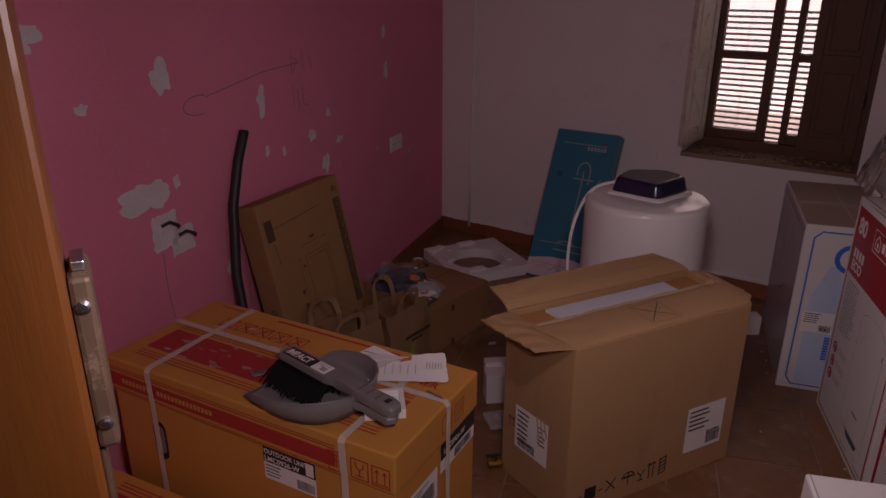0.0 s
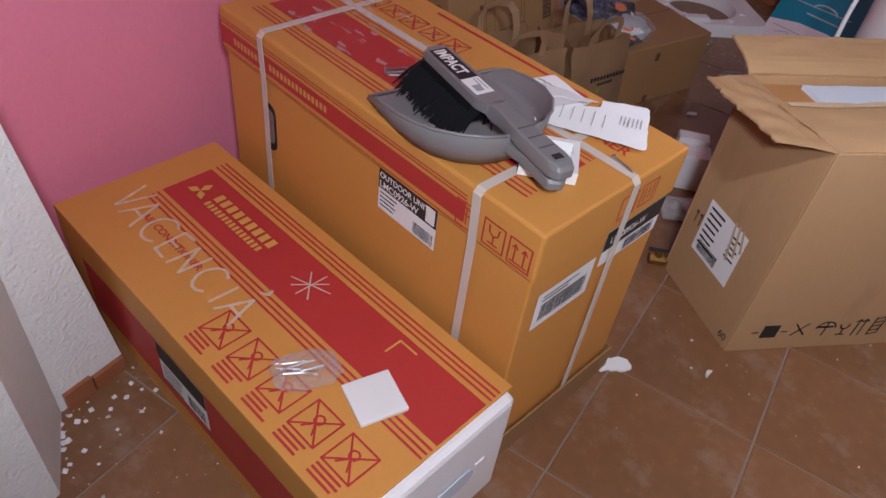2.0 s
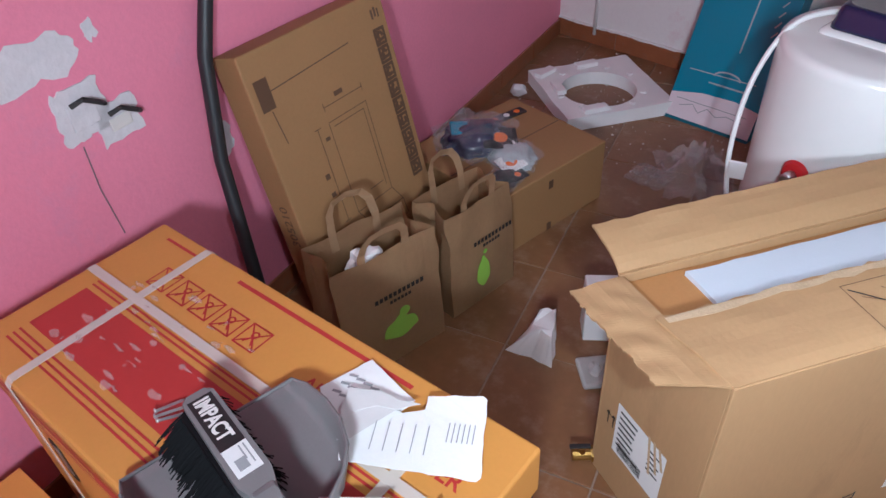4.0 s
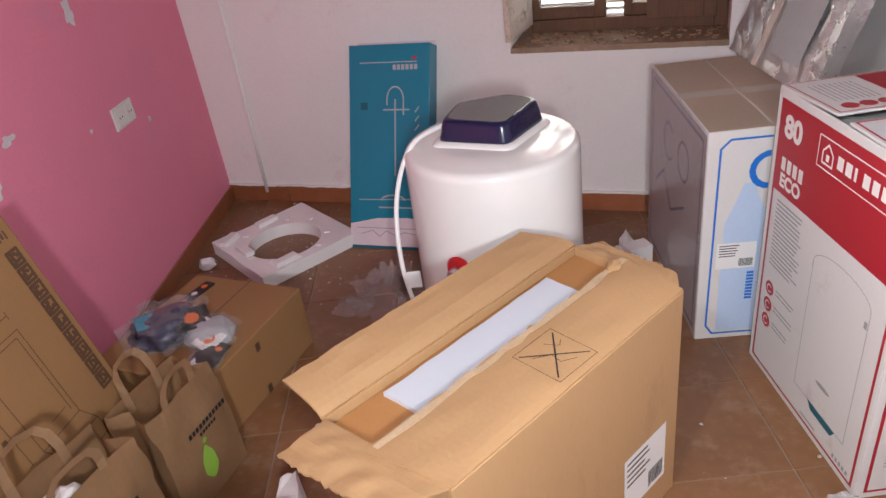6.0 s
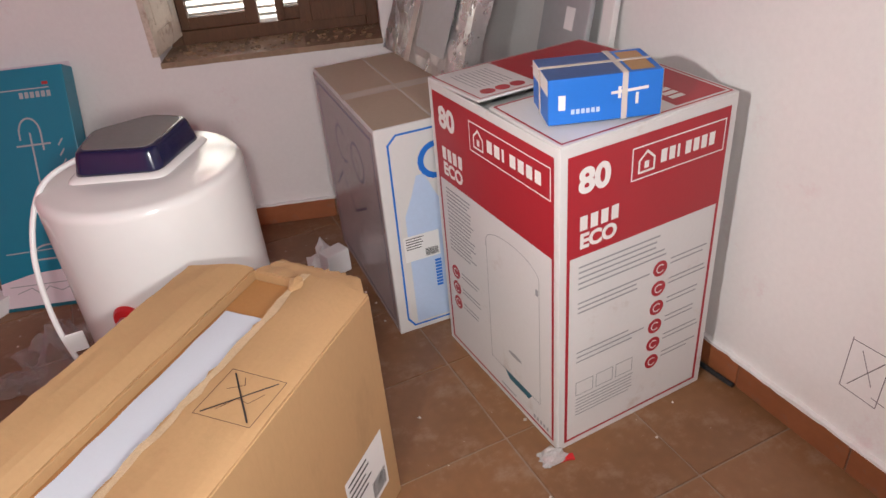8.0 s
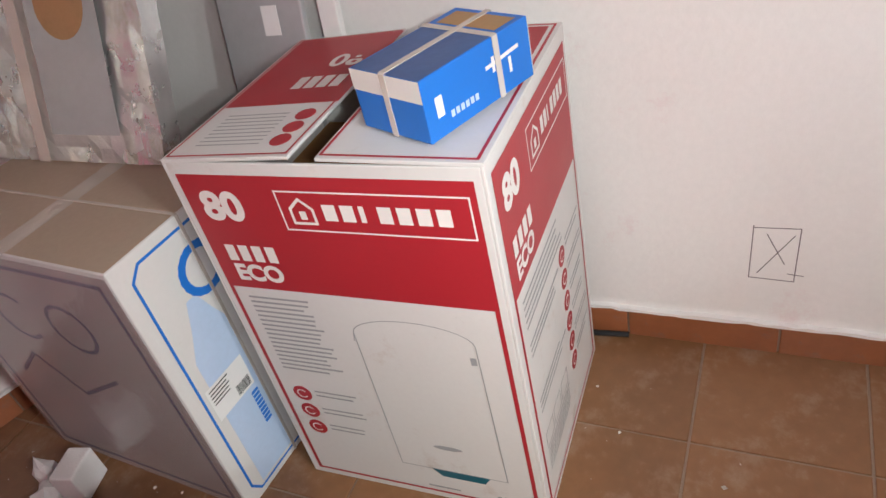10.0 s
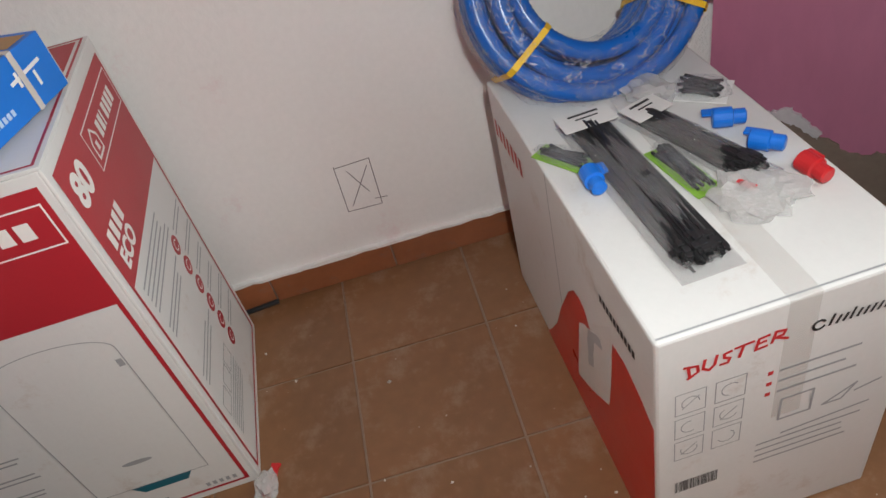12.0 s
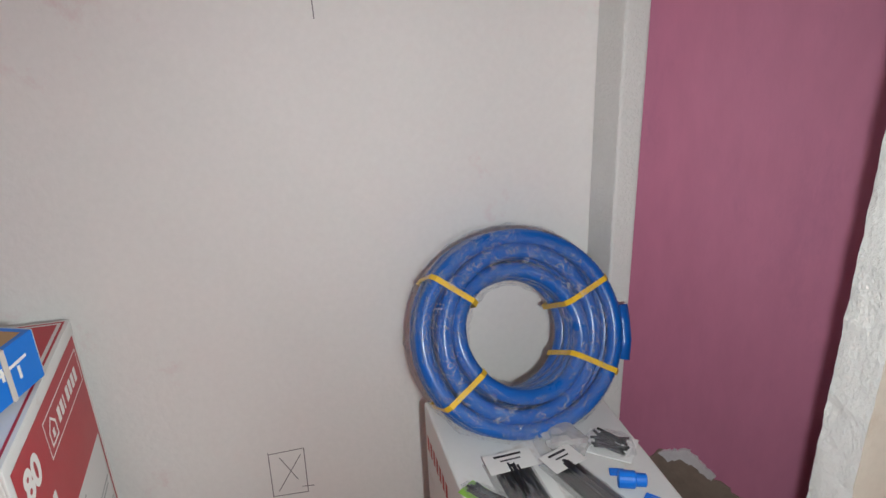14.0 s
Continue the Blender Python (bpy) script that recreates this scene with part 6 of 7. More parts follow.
for i in range(n):
    a = 2 * math.pi * i / n
    row = []
    for j in range(m_):
        b = 2 * math.pi * j / m_
        k = 1 + 0.16 * noise.noise(Vector((math.cos(a) * 6, math.sin(a) * 6, j * 0.9)))
        rr = (R0 + R1) / 2 + 0.066 * math.cos(b) * k
        row.append(bm.verts.new((0.065 + 0.086 * math.sin(b) * k, rr * math.cos(a), 0.226 + rr * math.sin(a))))
    g.append(row)
for i in range(n):
    for j in range(m_):
        bm.faces.new((g[i][j], g[(i + 1) % n][j], g[(i + 1) % n][(j + 1) % m_], g[i][(j + 1) % m_]))
part("film", bm, FILM_COIL, coil, "crinkled clear film")

# ---- packets and caps on the white carton ----
TOPZ = 0.5515


def tie_bag(x, y, turn, l, w, seed, big=True):
    bag = thing("cable_tie_bag", at(x, y, TOPZ, turn), "clear bag of black cable ties with a card header", "cable tie bag", "bags of cable ties")
    rnd = random.Random(seed)
    bm = bmesh.new()
    for i in range(110):
        x0, y0 = rnd.uniform(0.035, 0.05), w * (0.5 + 0.30 * rnd.uniform(-1, 1) + 0.05 * rnd.gauss(0, 1))
        z = 0.003 + rnd.random() * (0.022 if big else 0.012) * math.sin(math.pi * min(0.97, max(0.03, y0 / w)))
        block(0, -0.0022, -0.0008, l - 0.06 - rnd.random() * 0.02, 0.0022, 0.0008, bm=bm, m=pose(x0, y0, z, rnd.uniform(-30, 30), 0, rnd.uniform(-1.2, 1.2)))
        block(-0.006, -0.005, -0.004, 0.006, 0.005, 0.004, 0.001, bm=bm, m=pose(l - 0.03 - rnd.random() * 0.03, y0, z, 0, 0, rnd.uniform(-8, 8)))
    part("bundle", bm, TIES, bag)["kind"] = "stuff"
    bm = bmesh.new()
    nn, mm = 16, 8
    for side in (0, 1):
        g = [[bm.verts.new((l * i / nn, w * j / mm, 0.001 if side == 0 else 0.002 + (0.026 if big else 0.015) * math.sin(math.pi * i / nn) ** 0.5 * math.sin(math.pi * j / mm) ** 0.6 * (1 + 0.25 * noise.noise(Vector((i * 0.7, j * 0.9, seed)))))) for j in range(mm + 1)] for i in range(nn + 1)]
        for i in range(nn):
            for j in range(mm):
                bm.faces.new((g[i][j], g[i + 1][j], g[i + 1][j + 1], g[i][j + 1]))
    part("bag", bm, FILM_BAG, bag, "clear plastic bag")
    hd = part("header_card", block(0.004, -0.002, 0.022 if big else 0.014, 0.058, w + 0.002, 0.0235 if big else 0.0155, 0.0005), HEADER, bag, "off-white header card")
    part("card_print", rects([(0.012, w * 0.2, 0.018, w * 0.8), (0.026, w * 0.3, 0.030, w * 0.75), (0.040, w * 0.44, 0.048, w * 0.56)], 0.0239 if big else 0.0159), PRINT_BLACK, hd)
    return bag


tie_bag(2.045, -2.635, 184, 0.43, 0.092, 1)
tie_bag(2.015, -2.738, 200, 0.28, 0.07, 2)


def small_packet(x, y, turn, label, mat_in, trim, seed, l=0.10, w=0.05):
    pk = thing("small_packet", at(x, y, TOPZ, turn), label, "packet", "small packets on the white carton")
    part("card", block(0, 0, 0, l, w, 0.002, 0.0005), trim, pk)
    rnd = random.Random(seed)
    bm = bmesh.new()
    for i in range(16):
        tube([(rnd.uniform(0.01, 0.03), rnd.uniform(0.008, w - 0.008), 0.004 + rnd.random() * 0.012), (l - rnd.uniform(0.01, 0.03), rnd.uniform(0.008, w - 0.008), 0.004 + rnd.random() * 0.012)], 0.0028, 6, bm=bm)
    part("contents", bm, mat_in, pk)
    f = crumple((l * 0.52, w * 0.55, 0.016), seed, 0.3, 2, 0.2)
    part("blister", f, FILM, pk, "clear blister", m=pose(l / 2, w / 2, 0.001))
    return pk


small_packet(1.985, -2.572, 215, "clear packet of black wall plugs on green card", TIES, GREEN, 4, 0.11, 0.042)
small_packet(1.905, -2.737, 190, "clear packet of black screws on green card", TIES, GREEN, 5, 0.14, 0.045)
small_packet(2.035, -2.835, 232, "clear packet of black clips on white card", TIES, LABEL, 6, 0.10, 0.075)
for i, (x, y, s, lab) in enumerate(((2.057, -2.815, 0.05, "crumpled clear plastic bag beside the coil"), (1.735, -2.815, 0.052, "crumpled white plastic bag with small parts"), (1.735, -2.865, 0.040, "crumpled white plastic bag with small parts"))):
    ob = part("plastic_bag", crumple((s, s * 0.8, s * 0.55), i + 3, 0.2, 3, 0.4), FILM_MILKY)
    ob.matrix_basis = at(x, y, TOPZ, 30 * i)
    tagged(ob, lab, "plastic bag", "plastic bags on the carton")
pr = part("red_print", slab([(-0.014, -0.006), (0.014, -0.006), (0.014, 0.006), (-0.014, 0.006)], 0.0, 0.001), RED_PLASTIC, bpy.data.objects["plastic_bag.001"], m=pose(0.0, 0, 0.032))


def pipe_cap(x, y, turn, mat, label, roll=90):
    cap_ = thing("elbow_fitting", at(x, y, TOPZ, turn), label, "pipe fitting", "plastic pipe fittings")
    part("cup", lathe([(0.014, 0), (0.0165, 0.002), (0.0165, 0.03), (0.0125, 0.032), (0.0125, 0.05), (0.009, 0.052)], 20), mat, cap_, smooth=False, m=pose(0, 0, 0.017, 0, roll, 0))
    part("wing", block(-0.014, 0.012, 0.012, 0.014, 0.03, 0.017, 0.002), mat, cap_)


pipe_cap(1.925, -2.862, 250, CAP_BLUE, "blue plastic pipe fitting lying on the carton")
pipe_cap(1.850, -2.885, 225, CAP_BLUE, "blue plastic pipe fitting lying on the carton")
pipe_cap(1.885, -2.637, 180, CAP_BLUE, "blue plastic pipe fitting lying on the carton")
pipe_cap(1.770, -2.920, 190, RED_PLASTIC, "red plastic pipe fitting lying on the carton")

# ---- black hose on the pink wall ----
hose = thing("hose", PINK_WALL @ pose(2.305, 0.165, 0), "black rubber hose standing against the pink wall", "hose")
hp_ = [(0.0, 0.0, 0.0), (-0.01, -0.02, 0.15), (-0.045, -0.07, 0.38), (-0.075, -0.11, 0.55), (-0.13, -0.135, 0.78), (-0.19, -0.142, 0.92), (-0.245, -0.145, 1.012)]
part("tube", tube([Vector(a).lerp(Vector(b), j / 6) for a, b in zip(hp_, hp_[1:]) for j in range(6)] + [hp_[-1]], 0.0165, 14), BLACK_PIPE, hose, smooth=True)
part("mouth", tube([(-0.245, -0.145, 1.008), (-0.2455, -0.1452, 1.0145)], 0.012, 14), PRINT_BLACK, hose, "open hose end")

# ---- on the tall ochre carton ----
ON_OU = at(-0.112, -2.640, 0.6065, -13.2)

ON_PAN = at(0.385, -2.620, 0.6065, -25)
pan = thing("dustpan", ON_PAN, "grey plastic dustpan lying on the ochre carton", "dustpan")
# half of the rim from the middle of the back to the corner of the lip: along, across, height
half = [(0.250, 0.020, 0.060), (0.243, 0.052, 0.061), (0.222, 0.086, 0.061), (0.190, 0.113, 0.058), (0.148, 0.129, 0.053), (0.100, 0.135, 0.045), (0.052, 0.133, 0.034), (0.015, 0.127, 0.018), (0.0, 0.123, 0.005)]
rim = [Vector(p) for p in half] + [Vector((0.0, 0.123 - 0.246 * k / 10, 0.004)) for k in range(1, 10)] + [Vector((x, -y, z)) for x, y, z in half[::-1]]
cx, cy = 0.115, 0.0
bm = bmesh.new()
rows = []
for k, z in ((1.012, 1.0), (1.0, 1.02), (0.985, 0.98), (0.95, 0.35), (0.90, 0.10), (0.85, 0.05), (0.5, 0.04), (0.08, 0.04)):
    rows.append([bm.verts.new((cx + (p.x - cx) * (k if p.x > 0.001 else 0.6 + 0.4 * k), cy + (p.y - cy) * k, max(0.0035, p.z * z))) for p in rim])
m_ = len(rim)
for a, b in zip(rows, rows[1:]):
    for i in range(m_):
        bm.faces.new((a[i], a[(i + 1) % m_], b[(i + 1) % m_], b[i]))
bm.faces.new(rows[-1])
belly = [bm.verts.new((cx + (p.x - cx) * 0.985, cy + (p.y - cy) * 0.985, p.z * 0.45)) for p in rim]
low = [bm.verts.new((cx + (p.x - cx) * 0.90, cy + (p.y - cy) * 0.90, 0.0008)) for p in rim]
for a, b in ((rows[0], belly), (belly, low)):
    for i in range(m_):
        j = (i + 1) % m_
        bm.faces.new((a[j], a[i], b[i], b[j]))
bm.faces.new(low[::-1])
part("pan", bm, GREY_PLASTIC, pan, smooth=True)
# a raised lip along the rim and the hollow handle behind
part("rim", tube([Vector((cx + (p.x - cx) * 1.006, p.y * 1.006, p.z + 0.0005)) for p in rim if p.x > 0.001], 0.0028, 8), GREY_PLASTIC, pan, smooth=True)
bm = stacked(rounded([(0.236, -0.020), (0.285, -0.014), (0.352, -0.018), (0.364, 0.0), (0.352, 0.018), (0.285, 0.014), (0.236, 0.020)], 0.006, 4), ((0.92, 0.028, 0), (1.0, 0.032, 0), (1.0, 0.042, 0), (0.93, 0.046, 0)), (0.30, 0.0))
part("handle", bm, GREY_PLASTIC, pan)
bm = bmesh.new()
for i in range(30):
    a = Vector(half[3]).lerp(Vector(half[6]), i / 29)
    block(-0.0013, -0.0015, 0, 0.0013, 0.0015, 0.007, bm=bm, m=pose(a.x, -a.y - 0.001 - 0.010 * math.sin(math.pi * i / 29), a.z + 0.0005, 0, 0, 0))
part("comb_teeth", bm, GREY_PLASTIC, pan, "row of small comb teeth")["kind"] = "stuff"

brush = thing("hand_brush", ON_PAN @ pose(0.0, 0.0, 0.062, 0, 1.0, 0), "grey hand brush with black bristles lying in the dustpan", "hand brush")
bm = slab(rounded([(0.0, -0.022), (0.165, -0.024), (0.195, -0.014), (0.195, 0.014), (0.165, 0.024), (0.0, 0.022)], 0.009, 4), 0.0, 0.017)
bmesh.ops.bevel(bm, geom=[e for e in bm.edges if abs(e.verts[0].co.z - e.verts[1].co.z) < 0.001], offset=0.005, segments=3, affect="EDGES", profile=0.5)
part("head", bm, GREY_PLASTIC, brush, smooth=False)
bm = stacked(rounded([(0.180, -0.016), (0.215, -0.013), (0.265, -0.017), (0.350, -0.020), (0.366, -0.014), (0.366, 0.014), (0.350, 0.020), (0.265, 0.017), (0.215, 0.013), (0.180, 0.016)], 0.006, 4), ((0.90, -0.006, 0), (1.0, -0.001, 0), (1.0, 0.012, 0), (0.95, 0.018, 0), (0.86, 0.0205, 0)), (0.275, 0.0))
handle = part("handle", bm, GREY_PLASTIC, brush)
# grooves are thin raised strips with their shade put into the colour
for i in range(3):
    part("grip_groove", block(-0.0012, -0.0135, 0, 0.0012, 0.0135, 0.0008, m=pose(0.262 + i * 0.026, 0, 0.0203)), GREY_SHADE, handle)
part("hang_hole", block(-0.006, -0.008, 0, 0.006, 0.008, 0.0009, 0.0003, m=pose(0.340, 0, 0.0203)), PRINT_BLACK, handle)
rnd = random.Random(12)
bm = bmesh.new()
for i in range(1100):
    x, y, s_ = rnd.uniform(0.004, 0.165), rnd.uniform(-0.018, 0.018), rnd.random()
    d = Vector((rnd.uniform(-0.016, 0.006), (-0.048 if y < 0.008 else 0.012) + rnd.uniform(-0.014, 0.012), -0.040 + rnd.uniform(-0.012, 0.010)))
    p = Vector((x, y, 0.001))
    tube([p, p + d * 0.55 + Vector((0, 0, 0.003)), p + d], 0.0010, 3, bm=bm)
block(0.006, -0.030, -0.030, 0.163, 0.016, 0.001, 0.006, bm=bm)
part("bristles", bm, BRISTLE, brush, "dense black bristles")["kind"] = "stuff"
lab = part("sticker", rects([(0.012, -0.017, 0.110, 0.017)], 0.0174), PRINT_BLACK, brush, "black sticker with white lettering")
part("lettering", words("IMPACT", 0.029, 0.0179, "LEFT", 0.78, 0.0011), PRINT_WHITE, lab, m=spot(0.016, -0.010))
lab = part("sticker", rects([(0.110, -0.017, 0.158, 0.017)], 0.0174), LABEL, brush, "white price sticker")
part("label_print", rects([(0.132, -0.010, 0.150, 0.004)] + text_lines(0.114, 0.010, 0.150, 2, 0.006, 0.002), 0.0178), PRINT_GREY, lab)["kind"] = "stuff"


def loose_sheet(name, m, outline, label, mat, seed, lift=0.004, curl=0.02):
    """A thin sheet with ragged edges and a soft curl."""
    bm = slab(ragged(outline, 0.012, 0.0012, seed), 0.0, 0.0007)
    bmesh.ops.triangulate(bm, faces=[f for f in bm.faces if len(f.verts) > 4])
    for v in bm.verts:
        v.co.z += lift * 0.5 * (1 + noise.noise(Vector((v.co.x * 14, v.co.y * 14, seed)))) + curl * max(0, noise.noise(Vector((v.co.x * 6 + 3, v.co.y * 6, seed * 2))))
    return tagged(part(name, bm, mat, m=m), label, "paper")


receipt = loose_sheet("receipt", ON_OU @ pose(0, 0, 0.001), [(0.578, 0.360), (0.553, 0.274), (0.640, 0.215), (0.666, 0.196), (0.681, 0.340)], "printed white receipt lying on the ochre carton", PAPER, 2, 0.002, 0.002)
part("print", strokes([[(u, v), (u + 0.011, v + 0.0035)] for v in (0.318, 0.300, 0.282) for u in (0.575 + 0.014 * k for k in range(6))], 0.0045, 0.0052), PRINT_GREY, receipt)["kind"] = "stuff"
page = loose_sheet("paper_sheet", ON_OU @ pose(0, 0, 0.006), [(0.598, 0.294), (0.632, 0.292), (0.657, 0.307), (0.684, 0.311), (0.708, 0.333), (0.695, 0.354), (0.76, 0.397), (0.768, 0.396), (0.833, 0.292), (0.830, 0.285), (0.745, 0.240), (0.666, 0.201), (0.640, 0.228), (0.621, 0.259)],
                   "white printed page with a torn-off edge on the carton", PAPER, 5, 0.004, 0.005)
part("print", strokes([[(0.690 + 0.016 * i, 0.236 + 0.009 * i), (0.668 + 0.016 * i, 0.276 + 0.009 * i)] for i in range(5)], 0.0012, 0.0085), PRINT_GREY, page)["kind"] = "stuff"
part("stamp", strokes([[(0.766 + 0.006 * i, 0.305 + 0.0035 * i), (0.752 + 0.006 * i, 0.332 + 0.0035 * i)] for i in range(6)], 0.0014, 0.0090), PRINT_GREY, page)["kind"] = "stuff"
torn = loose_sheet("card_scrap", ON_OU @ pose(0, 0, 0.0125), [(0.598, 0.296), (0.640, 0.318), (0.672, 0.322), (0.700, 0.334), (0.676, 0.306), (0.652, 0.296), (0.628, 0.262), (0.664, 0.214), (0.645, 0.222), (0.612, 0.262)], "curled torn brown-edged paper strip on the page", CARD_WHITE, 7, 0.003, 0.004)
sw = thing("back_box", ON_OU @ pose(0.755, 0.134, 0, 0, 0, 36), "white plastic switch back box lying on the carton", "switch box")
bm = bmesh.new()
for x0, y0, x1, y1, z1 in ((-0.045, -0.045, 0.045, -0.035, 0.022), (-0.045, 0.035, 0.045, 0.045, 0.022), (-0.045, -0.035, -0.035, 0.035, 0.022), (0.035, -0.035, 0.045, 0.035, 0.022), (-0.035, -0.035, 0.035, 0.035, 0.006)):
    block(x0, y0, 0.0, x1, y1, z1, bm=bm)
part("rim", bm, ENAMEL, sw)
part("insert", block(-0.028, -0.028, 0.006, 0.028, 0.028, 0.013, 0.003), LABEL, sw)
part("screw", tube([(-0.02, 0.01, 0.016), (0.02, -0.005, 0.016)], 0.003, 8), STEEL, sw)


def screw(m, l, mat=None):
    sc = thing("screw", m, "small bright steel screw lying on a carton", "screw", "loose screws")
    part("shank", tube([(0, 0, 0.003), (l * 0.8, 0, 0.0025), (l, 0, 0.0015)], 0.0022, 8, ribs=lambda i: (1, 1, 0.2)[i]), mat or STEEL, sc)
    part("head", lathe([(0.0042, 0), (0.0042, 0.0015), (0.002, 0.003)], 12), mat or STEEL, sc, m=pose(0, 0, 0.0042, 0, -90, 0))


for i, (x, y, t) in enumerate(((0.393, 0.104, 68), (0.401, 0.098, 62), (0.410, 0.096, 57))):
    screw(ON_OU @ pose(x, y, 0.0, 0, 0, t), 0.046)
screw(ON_OU @ pose(0.81, 0.235, 0.0, 0, 0, -10), 0.045)

# ---- on the long ochre carton ----
ON_IU = at(-0.198, -3.035, 0.2865, -11.1)
cov = thing("switch_cover", ON_IU @ pose(0.762, 0.170, 0, 0, 0, -18), "square white plastic switch cover on the ochre carton", "switch cover")
part("plate", block(-0.042, -0.042, 0, 0.042, 0.042, 0.010, 0.003, segs=3), ENAMEL, cov)
sbag = thing("screw_bag", ON_IU @ pose(0.648, 0.118, 0, 0, 0, 60), "small clear bag of screws on the ochre carton", "screw bag")
part("film", crumple((0.055, 0.035, 0.022), 9, 0.25, 3, 0.45), FILM, sbag, "crinkled clear film")
bm = bmesh.new()
rnd = random.Random(3)
for i in range(7):
    x, y, t = rnd.uniform(-0.045, 0.0), rnd.uniform(-0.02, 0.02), rnd.uniform(-25, 25)
    tube([Vector((x, y, 0.004 + i * 0.001)), Vector((x + 0.04 * math.cos(radians(t)), y + 0.04 * math.sin(radians(t)), 0.004 + i * 0.001))], 0.0021, 7, bm=bm)
part("screws", bm, STEEL, sbag, "loose steel screws")["kind"] = "stuff"

# ---- packets on the parcel ----
def tool_packet(m, l, w, h, seed, label, main, accent):
    """Small goods in a glossy clear bag: a soft dark body, a printed card with a dot, a loose film over both."""
    pk = thing("tool_packet", m, label, "packet", "packets on the parcel")
    part("contents", crumple((l * 0.46, w * 0.44, h * 0.75), seed, 0.3, 4, 0.16), main, pk, smooth=True)
    part("film", crumple((l * 0.54, w * 0.54, h), seed + 1, 0.25, 4, 0.30), FILM_COIL, pk, "glossy clear film")
    tilt = pose(0, 0, 0, 10, 6, 0)
    c = part("card", block(l * 0.04, -w * 0.46, h * 0.86, l * 0.5, w * 0.04, h * 0.86 + 0.002, 0.0005, m=tilt), LABEL if seed % 2 else PRINT_BLACK, pk, "printed card")
    part("dot", slab(arc(l * 0.27, -w * 0.2, w * 0.12, 0, 350, 14), h * 0.86 + 0.0022, h * 0.86 + 0.003), accent, c, m=tilt)
    part("cuff", block(-l * 0.36, -w * 0.1, h * 0.72, -l * 0.10, w * 0.22, h * 0.82, 0.004, m=tilt), TEAL if seed < 5 else LABEL, pk)


tool_packet(at(0.175, -1.205, 0.221, 30), 0.24, 0.20, 0.075, 2, "dark gloves in glossy clear packing on the parcel", NAVY, ORANGE)
tool_packet(at(0.315, -1.245, 0.221, -35), 0.17, 0.15, 0.045, 5, "small tools in clear packing on the parcel", SILVER_PRINT, ORANGE)
tool_packet(at(0.335, -1.375, 0.221, 70), 0.14, 0.09, 0.03, 8, "black carded fitting in clear packing on the parcel", PRINT_BLACK, ORANGE)
strip = thing("carded_tool", at(0.20, -1.00, 0.221, 60), "narrow black carded tool with red dots on the parcel", "carded tool")
part("card", block(-0.075, -0.02, 0, 0.075, 0.02, 0.006, 0.002), PRINT_BLACK, strip)
for i, x in enumerate((-0.05, 0.0, 0.045)):
    part("dot", slab(arc(x, 0.0, 0.011, 0, 350, 12), 0.0062, 0.0072), ORANGE if i != 1 else LABEL, strip)

# ---- on the floor ----
w = thing("foam_scrap", at(0.585, -1.775, 0, 12), "broken wedge of white polystyrene on the floor", "packing foam", "foam scraps")
bm = slab(ragged([(-0.075, -0.01), (0.055, -0.05), (0.05, 0.05), (-0.03, 0.055)], 0.02, 0.005, 4), 0, 0.11)
for v in bm.verts:
    if v.co.z > 0.05:
        v.co.x = v.co.x * 0.5 + 0.02
        v.co.z -= max(0, -v.co.x + 0.01) * 1.2
part("lump", bm, FOAM, w)
w = thing("foam_cup", at(0.728, -1.645, 0, 21), "open white polystyrene corner block on the floor", "packing foam", "foam scraps")
bm = block(-0.052, -0.032, 0, 0.052, 0.045, 0.118, 0.004)
part("shell", bm, FOAM, w)
part("collar", block(-0.046, 0.040, 0.085, 0.046, 0.085, 0.135, 0.004), FOAM, w)
tr = thing("blister_tray", at(0.77, -1.785, 0, 30), "empty clear blister tray on the floor", "blister tray")
part("tray", block(-0.06, -0.05, 0, 0.06, 0.05, 0.018, 0.008), FILM_MILKY, tr)
for x in (-0.02, 0.02):
    part("bubble", crumple((0.018, 0.025, 0.014), 4, 0.2, 2, 0.15), FILM_MILKY, tr, m=pose(x, 0, 0.017))
bv = thing("brass_valve", at(0.80, -2.045, 0, 25), "small tarnished brass stop valve on the floor", "valve")
part("body", tube([(-0.028, 0, 0.016), (0.028, 0, 0.016)], 0.014, 12, ribs=lambda i: 1), BRASS, bv)
part("nut", lathe([(0.019, 0), (0.019, 0.012)], 6), BRASS, bv, m=pose(0.014, 0, 0.018, 0, 90, 0))
part("spout", tube([(-0.005, 0, 0.02), (-0.008, 0.0, 0.045)], 0.009, 10), BRASS, bv)
part("lever", block(-0.035, -0.006, 0.045, 0.012, 0.006, 0.049, 0.001), PRINT_BLACK, bv)


def scrap(x, y, turn, s, label, mat, seed):
    ob = part("paper_scrap", slab(ragged([(-s, -s * 0.4), (s * 0.9, -s * 0.5), (s, s * 0.3), (-s * 0.7, s * 0.5)], 0.01, 0.004, seed), 0.0, 0.006), mat)
    ob.matrix_basis = at(x, y, 0.0005, turn)
    return tagged(ob, label, "scrap", "scraps on the floor")


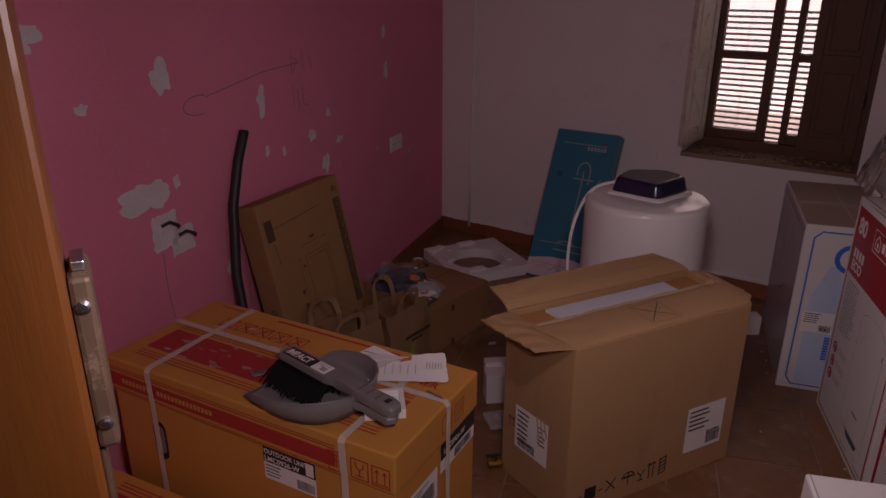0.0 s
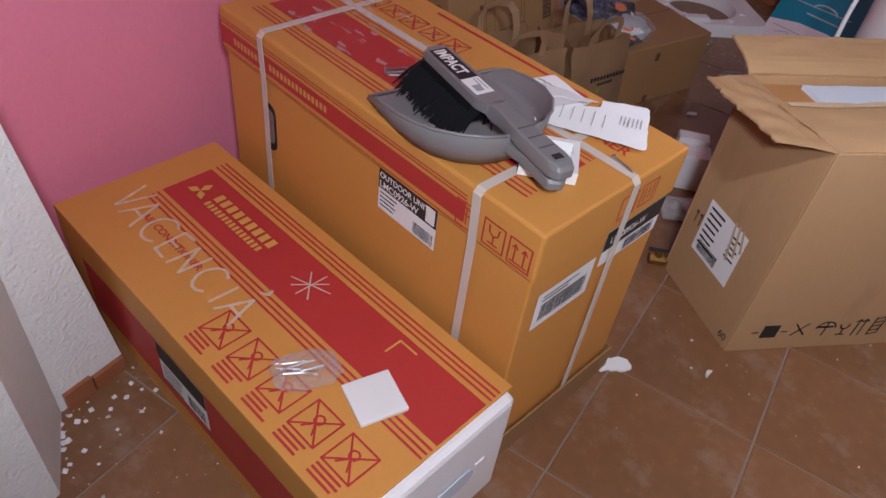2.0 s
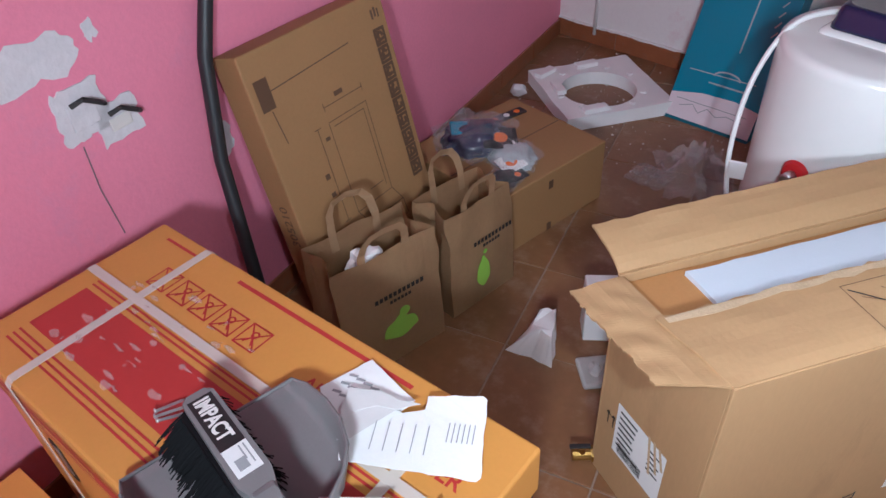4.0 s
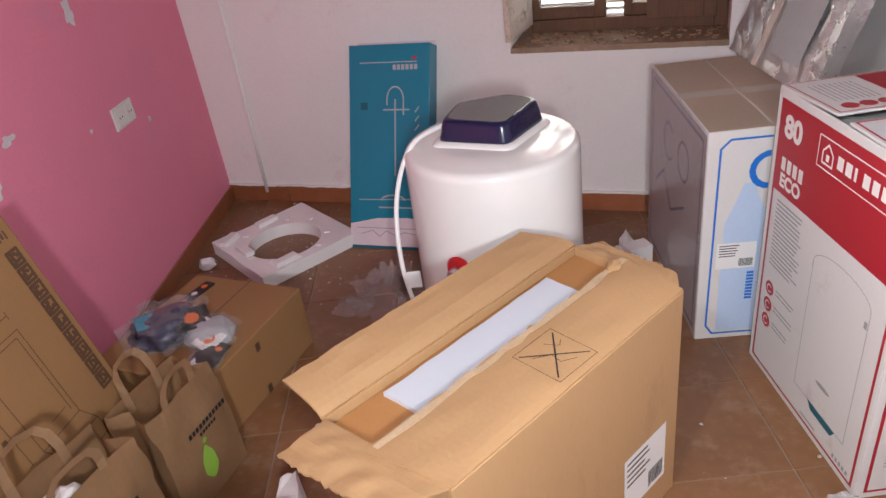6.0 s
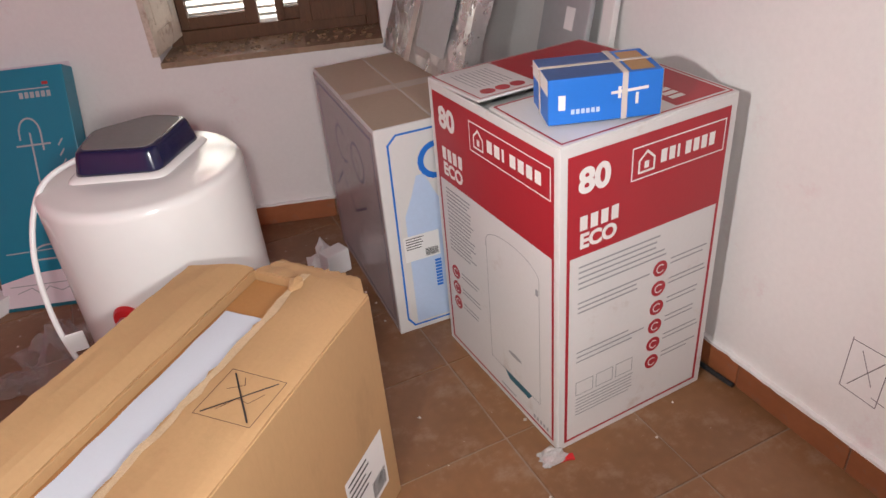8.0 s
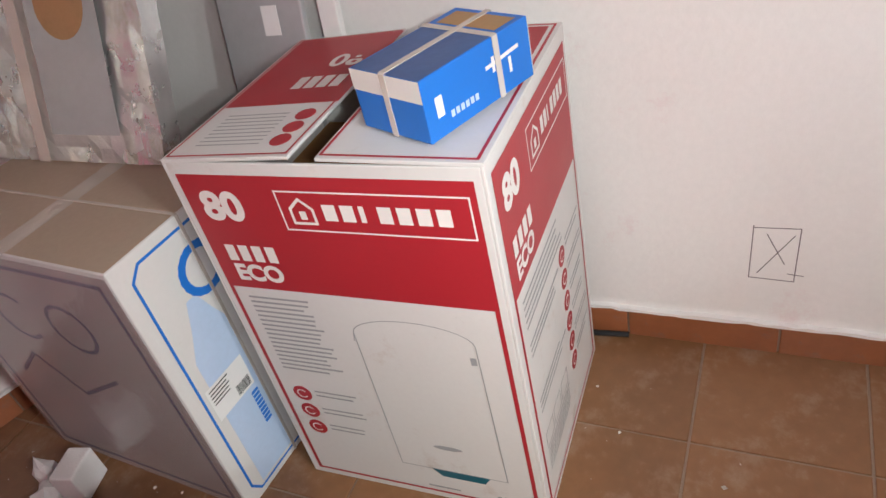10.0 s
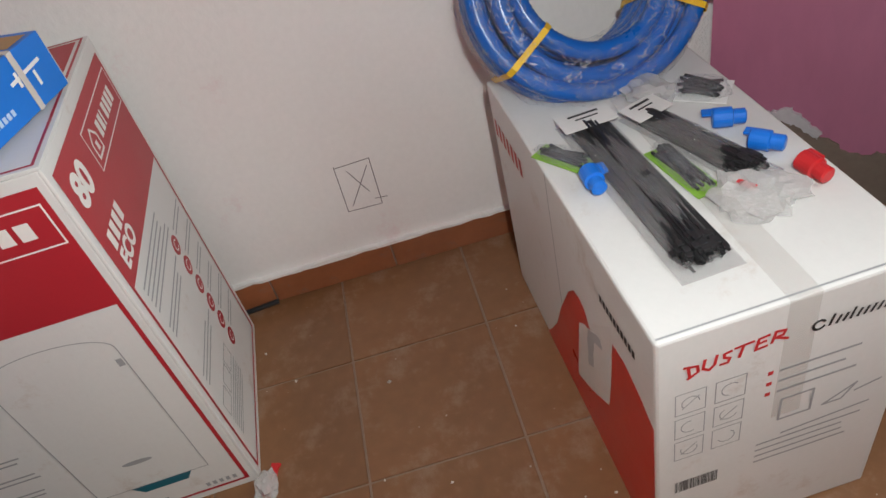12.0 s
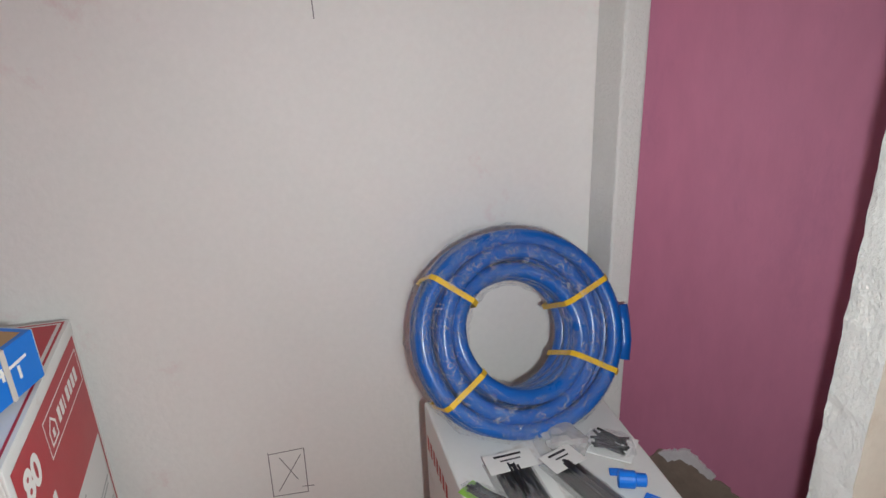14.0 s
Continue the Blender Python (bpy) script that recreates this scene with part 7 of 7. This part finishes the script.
scrap(0.838, -2.443, 40, 0.042, "torn white paper scrap on the tiles", PAPER, 2)
scrap(1.03, -2.33, 80, 0.014, "small pale chip on the tiles", DEBRIS, 5)
scrap(0.62, -1.22, 30, 0.02, "small white paper scrap on the tiles", PAPER, 3)
scrap(0.95, -1.87, 10, 0.02, "small pale paper scrap on the tiles", PAPER, 4)
lump = part("plaster_lump", crumple((0.035, 0.03, 0.03), 6, 0.4, 2, 0.5), FILLER)
lump.matrix_basis = at(0.03, -0.42, 0)
tagged(lump, "lump of white plaster by the pink wall", "plaster lump")
def creased_film(w, d, h, seed, n=44):
    """A thin sheet thrown down in sharp creases, low at its edges."""
    bm = bmesh.new()
    g = []
    for j in range(n + 1):
        row = []
        for i in range(n + 1):
            a, b = 2 * i / n - 1, 2 * j / n - 1
            rim_ = max(0.0, 1 - (a * a + b * b) ** 0.9)
            p = Vector((a * 2.1 + seed, b * 2.1, seed * 0.7))
            fold = 1 - abs(noise.noise(p)) * 2.2 - abs(noise.noise(p * 2.7)) * 0.8
            k = 0.86 + 0.3 * noise.noise(Vector((a, b, seed * 2)))
            row.append(bm.verts.new((a * w * k, b * d * k, 0.002 + h * max(0.0, fold) * (0.15 + rim_))))
        g.append(row)
    for j in range(n):
        for i in range(n):
            bm.faces.new((g[j][i], g[j][i + 1], g[j + 1][i + 1], g[j + 1][i]))
    return bm


for i, (x, y, w_, d_, turn) in enumerate(((0.82, -0.80, 0.15, 0.17, 20), (0.68, -0.86, 0.07, 0.08, 70))):
    ob = part("plastic_film", creased_film(w_, d_, 0.13 if i == 0 else 0.04, i + 11), FILM_SHEET)
    ob.matrix_basis = at(x, y, 0.001, turn)
    tagged(ob, "creased clear packing film lying on the floor", "plastic film", "packing film on the floor")
for i, (x, y, s, h) in enumerate(((1.715, -0.80, 0.045, 0.09), (1.66, -0.74, 0.03, 0.05), (1.70, -0.70, 0.03, 0.07))):
    ob = part("foam_corner", block(-s, -s * 0.7, 0, s, s * 0.7, h, 0.005) if i == 0 else crumple((s, s, h), i + 2, 0.2, 2, 0.5), FOAM)
    ob.matrix_basis = at(x, y, 0, 25 * i + 15)
    tagged(ob, "white foam packing corner beside the tall box", "packing foam", "foam corners")
cb = part("cable_end", tube([(2.425, -1.79, 0.008), (2.43, -1.86, 0.008), (2.438, -1.94, 0.008)], 0.007, 8), BLACK_PIPE)
tagged(cb, "short black cable end by the skirting", "cable")
hk = part("plastic_hook", tube(arc(0, 0, 0.018, 0, 290, 10) and [(x, y, 0.004) for x, y in arc(0, 0, 0.018, 0, 290, 10)], 0.004, 6), BLACK_PIPE, m=at(1.99, -3.30, 0.0, 30))
tagged(hk, "small black plastic hook on the alcove floor", "hook")

# crumbs and dust bits strewn over the floor
rnd = random.Random(21)
verts, faces = [], []
zones = [(0.3, 1.0, -0.9, -0.2, 190), (0.0, 0.6, -0.75, 0.15, 160), (0.0, 0.35, -3.5, -3.05, 90), (0.85, 2.4, -2.6, -1.6, 110), (1.3, 1.9, -1.2, -0.5, 70), (1.2, 1.68, -3.6, -2.7, 90), (1.8, 2.7, -3.45, -3.1, 120)]
for x0, x1, y0, y1, count in zones:
    for i in range(count):
        s = 0.0012 + 0.006 * rnd.random() ** 3
        x, y, a = rnd.uniform(x0, x1), rnd.uniform(y0, y1), rnd.uniform(0, 6.28)
        b = len(verts)
        for k in range(4):
            verts.append((x + s * math.cos(a + k * 1.57) * rnd.uniform(0.5, 1.2), y + s * math.sin(a + k * 1.57) * rnd.uniform(0.5, 1.2), 0.0))
        verts.append((x, y, s * 0.9))
        faces += [(b, b + 1, b + 4), (b + 1, b + 2, b + 4), (b + 2, b + 3, b + 4), (b + 3, b, b + 4)]
me = bpy.data.meshes.new("floor_crumbs")
me.from_pydata(verts, [], faces)
me.materials.append(DEBRIS)
tagged(new("floor_crumbs", me), "plaster crumbs strewn over the tiles", "crumbs", "", "stuff")

# ---- floor tiles ----
PITCH = 0.331
tile_mesh = mesh_of("tile", block(0.002, 0.002, -0.012, PITCH - 0.0025, PITCH - 0.0025, 0.0, 0.0022), TILE)
rnd = random.Random(2)
for i in range(-8, 4):
    for j in range(-9, 8):
        x, y = 2.162 + i * PITCH, -2.113 + j * PITCH
        if x > 2.72 or y > 0.35 or y < -5.0 or x < -0.65:
            continue
        ob = new("tile", tile_mesh)
        ob.parent = floor
        ob.matrix_basis = pose(x, y, rnd.uniform(-0.0006, 0.0), rnd.uniform(-0.06, 0.06), rnd.uniform(-0.06, 0.06), 0)
